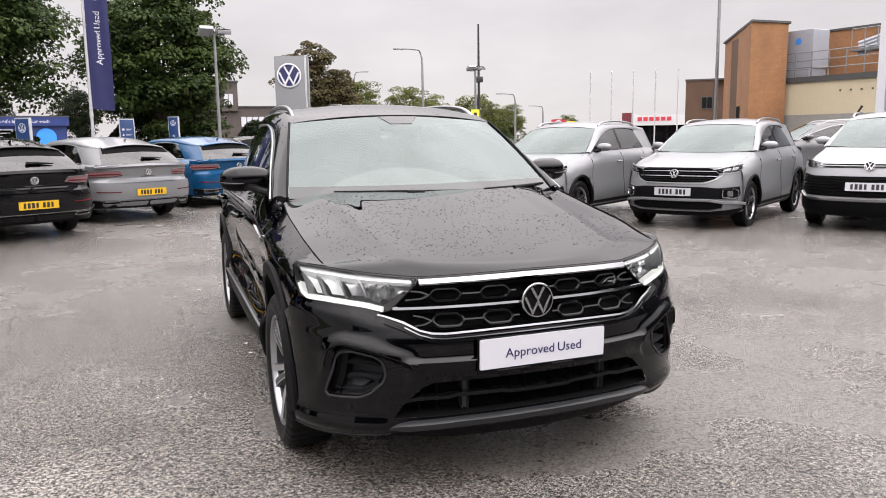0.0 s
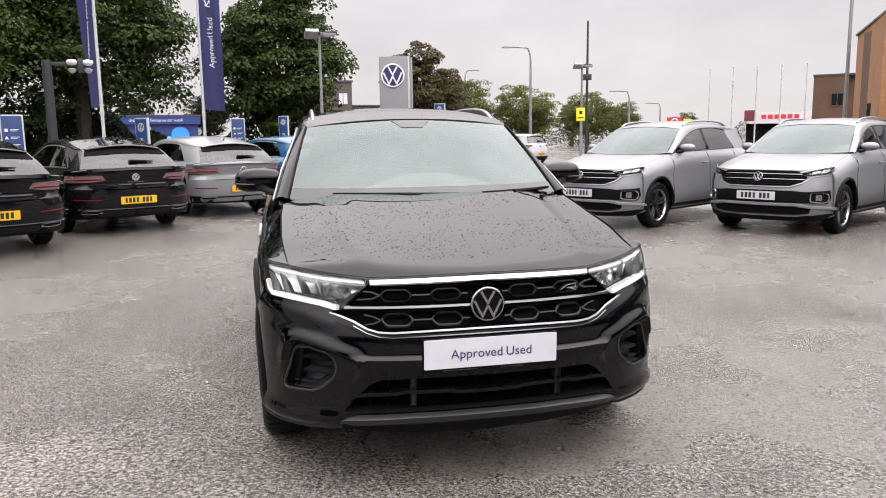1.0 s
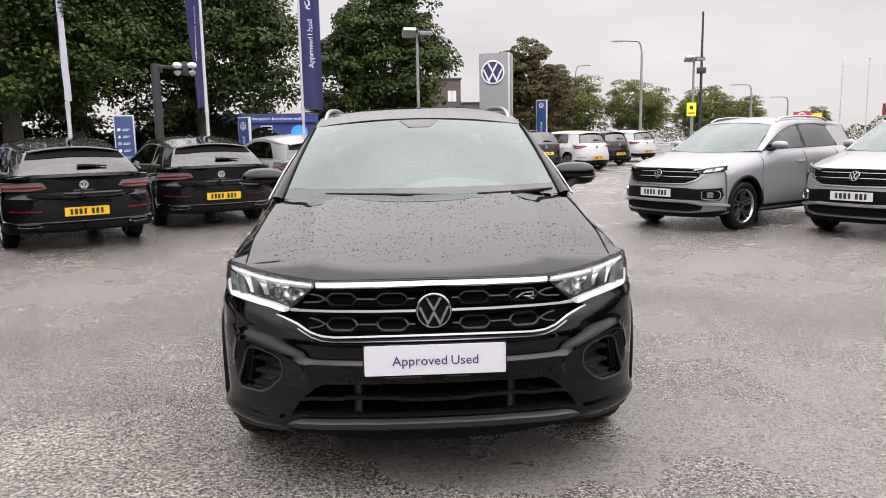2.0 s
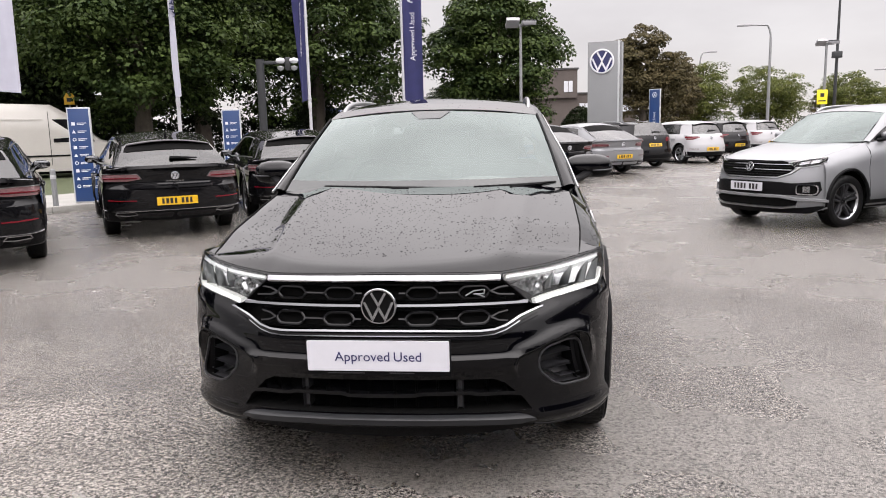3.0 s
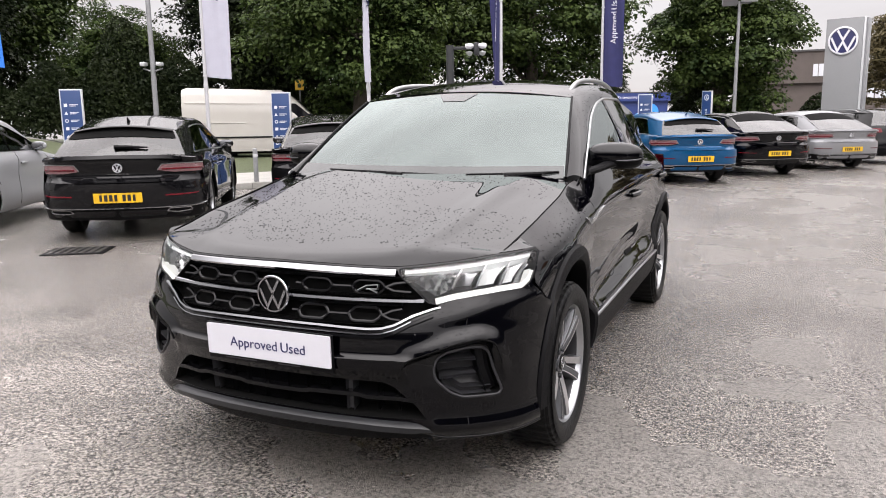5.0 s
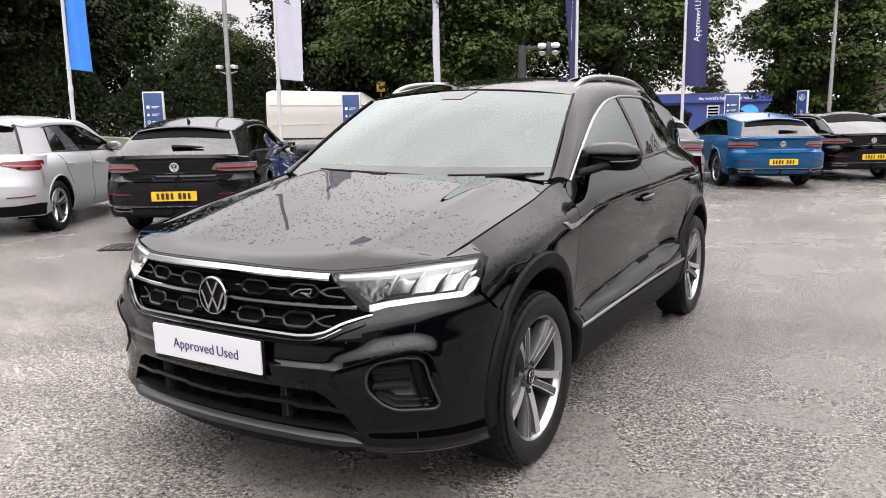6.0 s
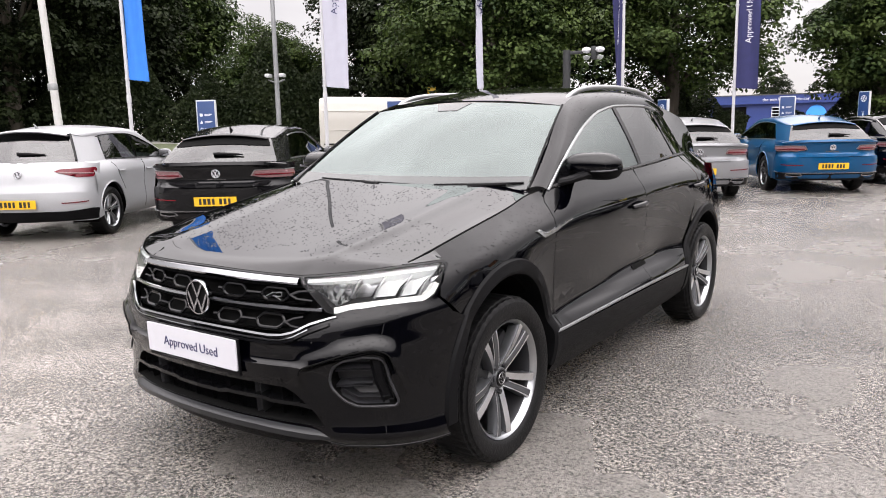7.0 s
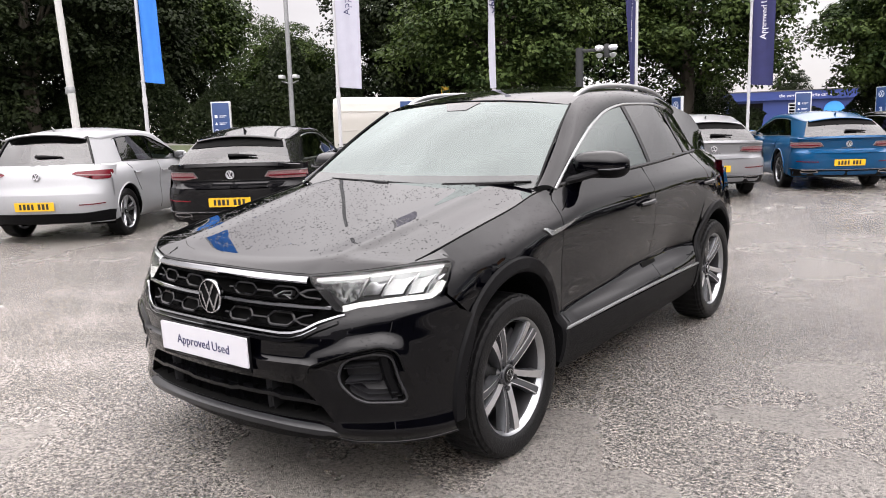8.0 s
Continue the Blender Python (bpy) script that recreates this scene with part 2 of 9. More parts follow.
def material(name, color, rough=0.5, metal=0.0, coat=0.0, vary=0.0, scale=8.0, bump=0.0, bump_scale=60.0, emit=0.0, spec=0.5, coat_rough=0.03, rough_vary=0.0, coat_ior=1.5):
    """A surface with grain and stains at two sizes."""
    m = bpy.data.materials.new(name)
    m.use_nodes = True
    nt = m.node_tree
    b = nt.nodes["Principled BSDF"]
    b.inputs["Base Color"].default_value = (*color, 1)
    b.inputs["Roughness"].default_value, b.inputs["Metallic"].default_value = rough, metal
    b.inputs["Coat Weight"].default_value, b.inputs["Coat Roughness"].default_value = coat, coat_rough
    b.inputs["Specular IOR Level"].default_value = spec
    b.inputs["Coat IOR"].default_value = coat_ior
    if emit:
        b.inputs["Emission Color"].default_value, b.inputs["Emission Strength"].default_value = (*color, 1), emit
    if vary or bump or rough_vary:
        co = nt.nodes.new("ShaderNodeTexCoord")
    if vary or rough_vary:
        big = nt.nodes.new("ShaderNodeTexNoise")
        big.inputs["Scale"].default_value, big.inputs["Detail"].default_value = scale, 5
        nt.links.new(co.outputs["Object"], big.inputs["Vector"])
        small = nt.nodes.new("ShaderNodeTexNoise")
        small.inputs["Scale"].default_value, small.inputs["Detail"].default_value = scale * 14, 3
        nt.links.new(co.outputs["Object"], small.inputs["Vector"])
        mix = nt.nodes.new("ShaderNodeMath")
        mix.operation = "MULTIPLY_ADD"
        mix.inputs[1].default_value = 0.45
        nt.links.new(small.outputs["Fac"], mix.inputs[0])
        half = nt.nodes.new("ShaderNodeMath")
        half.operation = "MULTIPLY"
        half.inputs[1].default_value = 0.55
        nt.links.new(big.outputs["Fac"], half.inputs[0])
        nt.links.new(half.outputs[0], mix.inputs[2])
        if vary:
            r = nt.nodes.new("ShaderNodeValToRGB")
            r.color_ramp.elements[0].position, r.color_ramp.elements[1].position = 0.32, 0.68
            r.color_ramp.elements[0].color = (*[c * (1 - vary) for c in color], 1)
            r.color_ramp.elements[1].color = (*[min(1, c * (1 + vary)) for c in color], 1)
            nt.links.new(mix.outputs[0], r.inputs["Fac"])
            nt.links.new(r.outputs["Color"], b.inputs["Base Color"])
        if rough_vary:
            mr = nt.nodes.new("ShaderNodeMapRange")
            mr.inputs["From Min"].default_value, mr.inputs["From Max"].default_value = 0.3, 0.7
            mr.inputs["To Min"].default_value, mr.inputs["To Max"].default_value = max(0, rough - rough_vary), rough + rough_vary
            nt.links.new(mix.outputs[0], mr.inputs["Value"])
            nt.links.new(mr.outputs["Result"], b.inputs["Roughness"])
    if bump:
        bn = nt.nodes.new("ShaderNodeTexNoise")
        bn.inputs["Scale"].default_value, bn.inputs["Detail"].default_value = bump_scale, 4
        nt.links.new(co.outputs["Object"], bn.inputs["Vector"])
        bp = nt.nodes.new("ShaderNodeBump")
        bp.inputs["Strength"].default_value, bp.inputs["Distance"].default_value = bump, 0.01
        nt.links.new(bn.outputs["Fac"], bp.inputs["Height"])
        nt.links.new(bp.outputs["Normal"], b.inputs["Normal"])
    return m


def glass(name, tint, rough=0.0, ior=1.6, shine=(1, 1, 1)):
    """Thin window glass: clear straight through, with its gloss."""
    m = bpy.data.materials.new(name)
    m.use_nodes = True
    nt = m.node_tree
    nt.nodes.clear()
    out = nt.nodes.new("ShaderNodeOutputMaterial")
    tr = nt.nodes.new("ShaderNodeBsdfTransparent")
    tr.inputs["Color"].default_value = (*tint, 1)
    gl = nt.nodes.new("ShaderNodeBsdfGlossy")
    gl.inputs["Roughness"].default_value = rough
    gl.inputs["Color"].default_value = (*shine, 1)
    fr = nt.nodes.new("ShaderNodeFresnel")
    fr.inputs["IOR"].default_value = ior
    mx = nt.nodes.new("ShaderNodeMixShader")
    nt.links.new(fr.outputs[0], mx.inputs[0])
    nt.links.new(tr.outputs[0], mx.inputs[1])
    nt.links.new(gl.outputs[0], mx.inputs[2])
    nt.links.new(mx.outputs[0], out.inputs["Surface"])
    return m


M_PAINT = material("black_car_paint", (0.0003, 0.0003, 0.0008), 0.5, 0.0, 1.0, coat_rough=0.012, spec=0.0, coat_ior=1.36)
M_PAINT_DARK = material("graphite_car_paint", (0.0045, 0.0045, 0.0052), 0.45, 0.3, 1.0, coat_rough=0.02, spec=0.0, coat_ior=1.33)
M_PAINT_SILVER = material("silver_car_paint", (0.19, 0.194, 0.203), 0.36, 0.4, 0.6, vary=0.03, scale=3, coat_ior=1.35, spec=0.2)
M_PAINT_WHITE = material("white_car_paint", (0.32, 0.32, 0.33), 0.35, 0.0, 0.6, coat_ior=1.4, spec=0.2, vary=0.02, scale=3)
M_PAINT_BLUE = material("blue_car_paint", (0.0, 0.052, 0.140), 0.35, 0.4, 0.8, coat_ior=1.4, spec=0.2, vary=0.04, scale=3)
M_PLASTIC = material("black_trim_plastic", (0.003, 0.003, 0.0035), 0.45, spec=0.08, vary=0.2, bump=0.15, bump_scale=500)
M_CLAD = material("grey_cladding_plastic", (0.0035, 0.0035, 0.004), 0.5, spec=0.08, vary=0.15, bump=0.15, bump_scale=600)
M_GLOSS = material("gloss_black_plastic", (0.003, 0.003, 0.0035), 0.15, coat=0.8, spec=0.0, coat_ior=1.34)
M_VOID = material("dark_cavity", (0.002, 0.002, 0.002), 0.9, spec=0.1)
M_CHROME = material("chrome", (0.34, 0.345, 0.36), 0.10, 1.0)
M_SATIN = material("satin_silver_trim", (0.34, 0.345, 0.35), 0.28, 1.0)
M_TYRE = material("wet_tyre_rubber", (0.004, 0.004, 0.0043), 0.46, spec=0.16, vary=0.35, scale=9, bump=0.3, bump_scale=120)
M_ALLOY = material("machined_alloy", (0.36, 0.37, 0.385), 0.3, 1.0, vary=0.1, scale=20)
M_ALLOY_DARK = material("grey_alloy", (0.035, 0.035, 0.038), 0.42, 0.6)
M_SPOKE = material("painted_grey_spoke", (0.07, 0.072, 0.077), 0.38, 0.6, vary=0.08, scale=20)
M_ALLOY_BRIGHT = material("diamond_cut_alloy", (0.74, 0.745, 0.76), 0.28, 1.0, vary=0.08, scale=30)
M_DISC = material("brake_disc_steel", (0.13, 0.125, 0.12), 0.45, 1.0, vary=0.2, scale=30)
M_GLASS = glass("windscreen_glass", (0.12, 0.14, 0.135), ior=2.0, shine=(0.89, 1.0, 0.975))
M_GLASS_SIDE = glass("tinted_side_glass", (0.42, 0.48, 0.46), ior=2.1, shine=(0.92, 1.0, 0.98))
M_GLASS_DARK = glass("privacy_glass", (0.10, 0.11, 0.11), ior=1.72)
M_GLASS_CAR = glass("dark_side_glass", (0.12, 0.13, 0.13), ior=1.55)
M_LENS = glass("clear_lamp_lens", (0.97, 0.97, 0.97), ior=1.4)
M_LAMP_ON = material("daylight_lamp_strip", (0.62, 0.62, 0.60), 0.3, emit=0.85)
M_LAMP_SOFT = material("lit_lamp_reflector", (0.50, 0.51, 0.51), 0.25, 0.2, emit=0.50)
M_REFLECTOR = material("lamp_reflector", (0.27, 0.275, 0.28), 0.2, 1.0, vary=0.3, scale=40)
M_RED_LENS = material("red_lamp_lens", (0.085, 0.003, 0.008), 0.2, spec=0.2, coat=0.4, coat_ior=1.35, vary=0.25, scale=30)
M_RED_PALE = material("pale_red_lamp_lens", (0.17, 0.095, 0.10), 0.2, spec=0.2, coat=0.4, coat_ior=1.35, vary=0.3, scale=60)
M_LAMP_HEAD_TRIM = material("pale_lamp_trim", (0.40, 0.41, 0.42), 0.3, 0.3)
M_PLATE_WHITE = material("white_plate", (0.44, 0.44, 0.475), 0.3, coat=0.3, vary=0.03, scale=20)
M_PLATE_YELLOW = material("yellow_plate", (0.55, 0.33, 0.008), 0.3, coat=0.3, vary=0.04, scale=20)
M_NAVY = material("navy_print", (0.008, 0.010, 0.06), 0.4)
M_INK = material("black_print", (0.01, 0.01, 0.01), 0.4)
M_WHITE = material("white_print", (0.55, 0.55, 0.58), 0.4)
M_TRIM_IN = material("interior_plastic", (0.03, 0.03, 0.032), 0.6, vary=0.2)
M_SEAT = material("seat_fabric", (0.035, 0.035, 0.037), 0.85, vary=0.3, scale=40)

# ---------------------------------------------------------------- the shape of a car (nose at y = 0, facing -y, wheels on z = 0)


def curve3(points):
    n = len(points) - 1
    f = [spline([(i, p[k]) for i, p in enumerate(points)]) for k in range(3)]
    return (lambda t: Vector((f[0](t), f[1](t), f[2](t)))), n


class Car:
    def __init__(self, lines, front, rear, length, shell_in, shell_out, roof, screen, back, hood, arches):
        self.lines = [(spline(a), spline(b)) for a, b in lines]
        self.front, self.rear, self.length = front, rear, length
        self.inner, self.n_in = curve3(shell_in)
        self.outer, self.n_out = curve3(shell_out)
        self.roof, self.screen, self.back, self.hood, self.arches = spline(roof), screen, back, hood, arches
        self.cache = {}

    def side(self, y, z, out=0.0):
        """The flank at length y and height z."""
        key = round(y, 3)
        f = self.cache.get(key)
        if f is None:
            pts = sorted((b(y), a(y)) for a, b in self.lines)
            keep = [pts[0]]
            for q in pts[1:]:
                if q[0] > keep[-1][0] + 0.004:
                    keep.append(q)
            f = self.cache[key] = spline(keep)
        return Vector((f(z) + out, y, z))

    def upper(self, y, z):
        """The glazed flank above the belt, between belt and shell."""
        a, b = self.lines[-1]
        lo = Vector((a(y), b(y)))
        best = min((abs(self.outer(t).y - y), t) for t in np.linspace(0, self.n_out, 60))[1]
        top = self.outer(best)
        k = max(0.0, (z - lo.y) / max(0.12, top.z - lo.y))
        x = lo.x + (top.x - lo.x) * k
        return Vector((x + 0.012 * k * (1 - k) * 4 * 0.5, y, z))

    def shell(self, n=40, m=6, bulge=0.016, t0=0.0, t1=1.0):
        def at(u, v):
            a, b = self.inner(u * self.n_in), self.outer(u * self.n_out)
            p = a.lerp(b, v)
            d = (b - a).normalized().cross(self.inner(min(1, u + 0.01) * self.n_in) - self.inner(max(0, u - 0.01) * self.n_in))
            d = d.normalized() if d.length > 1e-9 else Vector((1, 0, 0))
            if d.x < 0:
                d = -d
            return p + d * bulge * 4 * v * (1 - v)
        V, F = grid(at, np.linspace(t0, t1, n), np.linspace(0, 1, m))
        return V, [tuple(reversed(f)) for f in F]

    def sheet(self, s, u, v):
        """A point of the windscreen or rear window: s = (base middle y, z, base corner, top middle y, z, top corner, bulge)."""
        by, bz, bc, ty, tz, tc, g = s
        q = u * u
        B = Vector((bc[0] * u, by + (bc[1] - by) * q, bz + (bc[2] - bz) * q))
        T = Vector((tc[0] * u, ty + (tc[1] - ty) * q, tz + (tc[2] - tz) * q))
        p = B.lerp(T, v)
        p.z += g * 4 * v * (1 - v) * (1 - 0.3 * q)
        return p

    def pane(self, s, n=24, m=14):
        V, F = grid(lambda u, v: self.sheet(s, u, v), np.linspace(-1, 1, n), np.linspace(0, 1, m))
        return (V, [tuple(reversed(f)) for f in F]) if s[0] > s[3] else (V, F)

    def roof_sheet(self, t0, t1, n=30, m=25):
        """The roof between the two shells; its ends follow windscreen and rear window."""
        c0, c1 = self.screen[3], self.back[3]

        def at(v, u):
            e = self.inner((t0 + (t1 - t0) * v) * self.n_in)
            yc = c0 + (c1 - c0) * v
            q = abs(u) ** 2.2
            zc = self.roof(yc)
            return Vector((e.x * u, yc + (e.y - yc) * q, zc + (e.z - zc) * q))
        return grid(at, np.linspace(0, 1, n), np.linspace(1, -1, m))

    def hood_z(self, x, y):
        h = self.hood
        xe = self.lines[-1][0](max(y, h["y0"]))
        ze = self.lines[-1][1](max(y, h["y0"]))
        t = min(1.0, abs(x) / xe)
        zc = h["mid"](y)
        k = min(1.0, max(0.0, (t - 0.6) / 0.4))
        drop = (zc - ze) * (0.22 * t * t + 0.78 * k * k * (3 - 2 * k))
        c = 0.60 + 0.10 * y
        ridge = h["ridge"] * (max(0.0, 1 - abs(t - c) / (0.16 if t < c else 0.08))) ** 1.3 * min(1.0, max(0.0, (y - 0.14) / 0.25)) * min(1.0, max(0.0, (1.22 - y) / 0.2))
        main = zc - drop + ridge
        yf, zf = h["edge"](abs(x))
        lip = zf + h["slope"] * (y - yf)
        r = 0.012
        d = max(0.0, min(1.0, 0.5 + 0.5 * (main - lip) / r))
        return main + (lip - main) * d - r * d * (1 - d)

    def hood_sheet(self, step=0.035):
        h = self.hood
        xs = np.linspace(0, h["x1"], 16)
        fr = [(x, h["edge"](x)[0]) for x in xs]
        y1, xr = h["y1"], h["xr"]
        sd = [(self.lines[-1][0](y) - 0.003, y) for y in np.linspace(fr[-1][1] + 0.02, y1 - 0.05, 12)]
        rr = [(x, h["back"](x)) for x in np.linspace(xr, 0, 10)]
        half = fr + sd + rr
        full = half + [(-x, y) for x, y in reversed(half) if x > 1e-6]
        return skin(full, lambda x, y: Vector((x, y, self.hood_z(x, y))), step=step)

    def panel(self, outline, holes=(), step=0.05, out=0.0, fine=None, up=False):
        fn = (lambda y, z: self.upper(y, z)) if up else (lambda y, z: self.side(y, z, out))
        return skin(outline, fn, holes, step=step, fine=fine)


def ellipse(cy, cz, ry, rz, a0, a1, n=24):
    return [(cy + ry * math.cos(radians(a0 + (a1 - a0) * i / n)), cz + rz * math.sin(radians(a0 + (a1 - a0) * i / n))) for i in range(n + 1)]


def stripe(F, path, h, out=0.01, sink=-0.01, taper=0.0):
    """A raised moulding along a line of (s, z) on a front or rear skin."""
    pts = along(path, 0.02, closed=False)
    prof = [(-h, sink), (-h, out * 0.5), (-h * 0.6, out), (h * 0.6, out), (h, out * 0.5), (h, sink)]
    V, Q = [], []
    k = len(pts)
    for i, (s, z) in enumerate(pts):
        a, b = pts[max(0, i - 1)], pts[min(k - 1, i + 1)]
        d = Vector((b[0] - a[0], b[1] - a[1])).normalized()
        nx, nz = -d.y, d.x
        e = min(1.0, 0.12 + min(math.dist(pts[i], pts[0]), math.dist(pts[i], pts[-1])) / taper) if taper else 1.0
        for w, o in prof:
            V.append(F.at(s + nx * w * e, z + nz * w * e, o * e if o > 0 else o))
    m = len(prof)
    for i in range(k - 1):
        for j in range(m - 1):
            a = i * m + j
            Q.append((a, a + m, a + m + 1, a + 1))
    Q.append(tuple(range(m)))
    Q.append(tuple(range(k * m - 1, (k - 1) * m - 1, -1)))
    return V, Q


def patch(F, outline, out=0.0, step=0.03, dish=None, holes=(), lines=()):
    """A piece of a front or rear skin cut to an outline in (s, z); dish: a height over (s, z)."""
    fn = (lambda s, z: F.at(s, z, out + dish(s, z))) if dish else (lambda s, z: F.at(s, z, out))
    return skin(outline, fn, holes, lines, step)


def wall(F, outline, o0, o1, step=0.03):
    """The side wall of a recess along an outline, from height o0 to o1."""
    q = along(outline, step)
    n = len(q)
    V = [F.at(s, z, o0(s, z) - 0.001 if callable(o0) else o0) for s, z in q] + [F.at(s, z, o1) for s, z in q]
    return V, [(i, (i + 1) % n, n + (i + 1) % n, n + i) for i in range(n)]


def wheel(parent, m, r=0.334, width=0.215, rim=0.225, spokes=5, mirror=1, name="wheel", dark=False, sipes=False):
    """A wheel turned about x, its outer face towards +x * mirror."""
    w = new(name)
    w.parent, w.matrix_basis = parent, m
    h = width / 2
    prof = [(-h * 0.72, rim - 0.01), (-h * 0.95, rim + 0.03), (-h, rim + 0.06), (-h * 0.97, r - 0.03), (-h * 0.86, r - 0.008)]
    for k in range(-3, 4):
        g = k * h * 0.21
        prof += [(g - 0.016, r), (g + 0.010, r), (g + 0.012, r - 0.007), (g + 0.016, r - 0.007)]
    prof += [(h * 0.86, r - 0.008), (h * 0.97, r - 0.03), (h * 0.99, rim + 0.075), (h * 1.02, rim + 0.06), (h * 0.98, rim + 0.03), (h * 0.93, rim + 0.012), (h * 0.80, rim + 0.002)]
    n = 176 if sipes else 56
    V, F = lathe(prof, n)
    if sipes:
        m_ = len(prof)
        for i in range(0, n, 4):
            for j, (a, q) in enumerate(prof):
                if h * 0.30 < abs(a) < h * 0.985 and q > r - 0.035:
                    x, y, z = V[i * m_ + j]
                    k = 1 - 0.0048 / max(q, 0.1)
                    V[i * m_ + j] = (x, y * k, z * k)
    part("tyre", V, F, M_TYRE, w, smooth=50)
    s = mirror
    flip = (lambda q: q) if s > 0 else flipped
    part("rim", *flip(lathe([(-h * 0.8, rim), (-h * 0.2, rim - 0.022), (h * 0.55, rim - 0.02), (h * 0.63, rim - 0.0165)], 64)), M_ALLOY_DARK, w, smooth=50)
    part("rim_lip", *flip(lathe([(h * 0.62, rim - 0.014), (h * 0.82, rim - 0.006), (h * 0.87, rim + 0.002), (h * 0.80, rim + 0.006)], 64)), M_ALLOY, w, smooth=50)
    part("brake_disc", *flip(lathe([(-0.005, 0.05), (-0.005, 0.145), (-0.025, 0.145), (-0.025, 0.05)], 40)), M_DISC, w)
    V, F = box(0.0, 0.12, 0.055, 0.06, 0.09, 0.12, 0.015)
    part("brake_caliper", *flip((V, F)), M_ALLOY_DARK, w)
    face = h * 0.72
    for i in range(spokes):
        a0 = 2 * math.pi * i / spokes + math.pi / 2
        d = Vector((0, math.cos(a0), math.sin(a0)))
        nrm = Vector((0, -math.sin(a0), math.cos(a0)))
        for sgn in (-1, 1):
            V, F = [], []
            steps = 8
            for j in range(steps + 1):
                t = j / steps
                rad = 0.040 + (rim - 0.006 - 0.040) * t
                off = sgn * (0.0140 + 0.015 * t + 0.008 * t * t)
                half = (0.0150 if sgn < 0 else 0.0130) + 0.0040 * t * t
                x = face - 0.030 * (1 - t) ** 2 + 0.006 * t
                for o, dx in ((-half * 1.15, -0.045), (-half, -0.007), (-half * 0.72, 0.0), (half * 0.72, 0.0), (half, -0.007), (half * 1.15, -0.045)):
                    q = d * rad + nrm * (off + o)
                    V.append((x + dx - (0.006 if o * sgn < 0 else 0.0) * (1 - t), q.y, q.z))
            for j in range(steps):
                for q in range(5):
                    a = j * 6 + q
                    F.append((a, a + 1, a + 7, a + 6))
            F.append((5, 4, 3, 2, 1, 0))
            body = part("spoke", *flip((V, F)), M_ALLOY_DARK if dark and (sgn < 0 or dark != "half") else M_SPOKE if sipes else M_ALLOY, w)
            if sipes:
                lean = 0.0035 * sgn
                top = [(V[j * 6 + q][0] + 0.0012 + (0.0065 + (lean if q == 4 else 0.0)), V[j * 6 + q][1], V[j * 6 + q][2]) for j in range(steps + 1) for q in (1, 4)]
                part("machined_face", *flip((top, [(2 * j, 2 * j + 1, 2 * j + 3, 2 * j + 2) for j in range(steps)])), M_ALLOY_BRIGHT, body)
        part("wheel_bolt", *flip(moved(lathe([(0.0, 0.0001), (0.0, 0.010), (-0.03, 0.012)], 10), Matrix.Translation((face - (0.016 if sipes else 0.03), 0.056 * math.cos(a0), 0.056 * math.sin(a0))))), M_ALLOY_DARK, w)
    part("hub", *flip(lathe([(face - 0.028, 0.0001), (face - 0.028, 0.034), (face - 0.034, 0.075), (face - 0.10, 0.08)], 32)), M_ALLOY if not dark else M_ALLOY_DARK, w)
    if sipes:
        part("hub_disc", *flip(lathe([(face - 0.019, 0.028), (face - 0.019, 0.040), (face - 0.022, 0.043), (face - 0.05, 0.045)], 40)), M_SPOKE, w)
    part("hub_cap", *flip(lathe([(face - 0.013, 0.0001), (face - 0.013, 0.027), (face - 0.016, 0.033), (face - 0.03, 0.034)], 32)), M_GLOSS, w)
    if sipes:
        for z0, z1 in ((0.017, 0.001), (-0.002, -0.017)):
            for sg in (-1, 1):
                part("cap_mark", *flip(tube([(face - 0.0125, sg * 0.0115, z0), (face - 0.0125, sg * 0.004, z1)], 0.0016, 6)), M_SATIN, w)
    part("hub_ring", *flip(moved(lathe([(0.0, 0.022), (0.002, 0.0232), (0.002, 0.0252), (0.0, 0.026)], 32), Matrix.Translation((face - 0.014, 0, 0)))), M_SATIN, w)
    return w


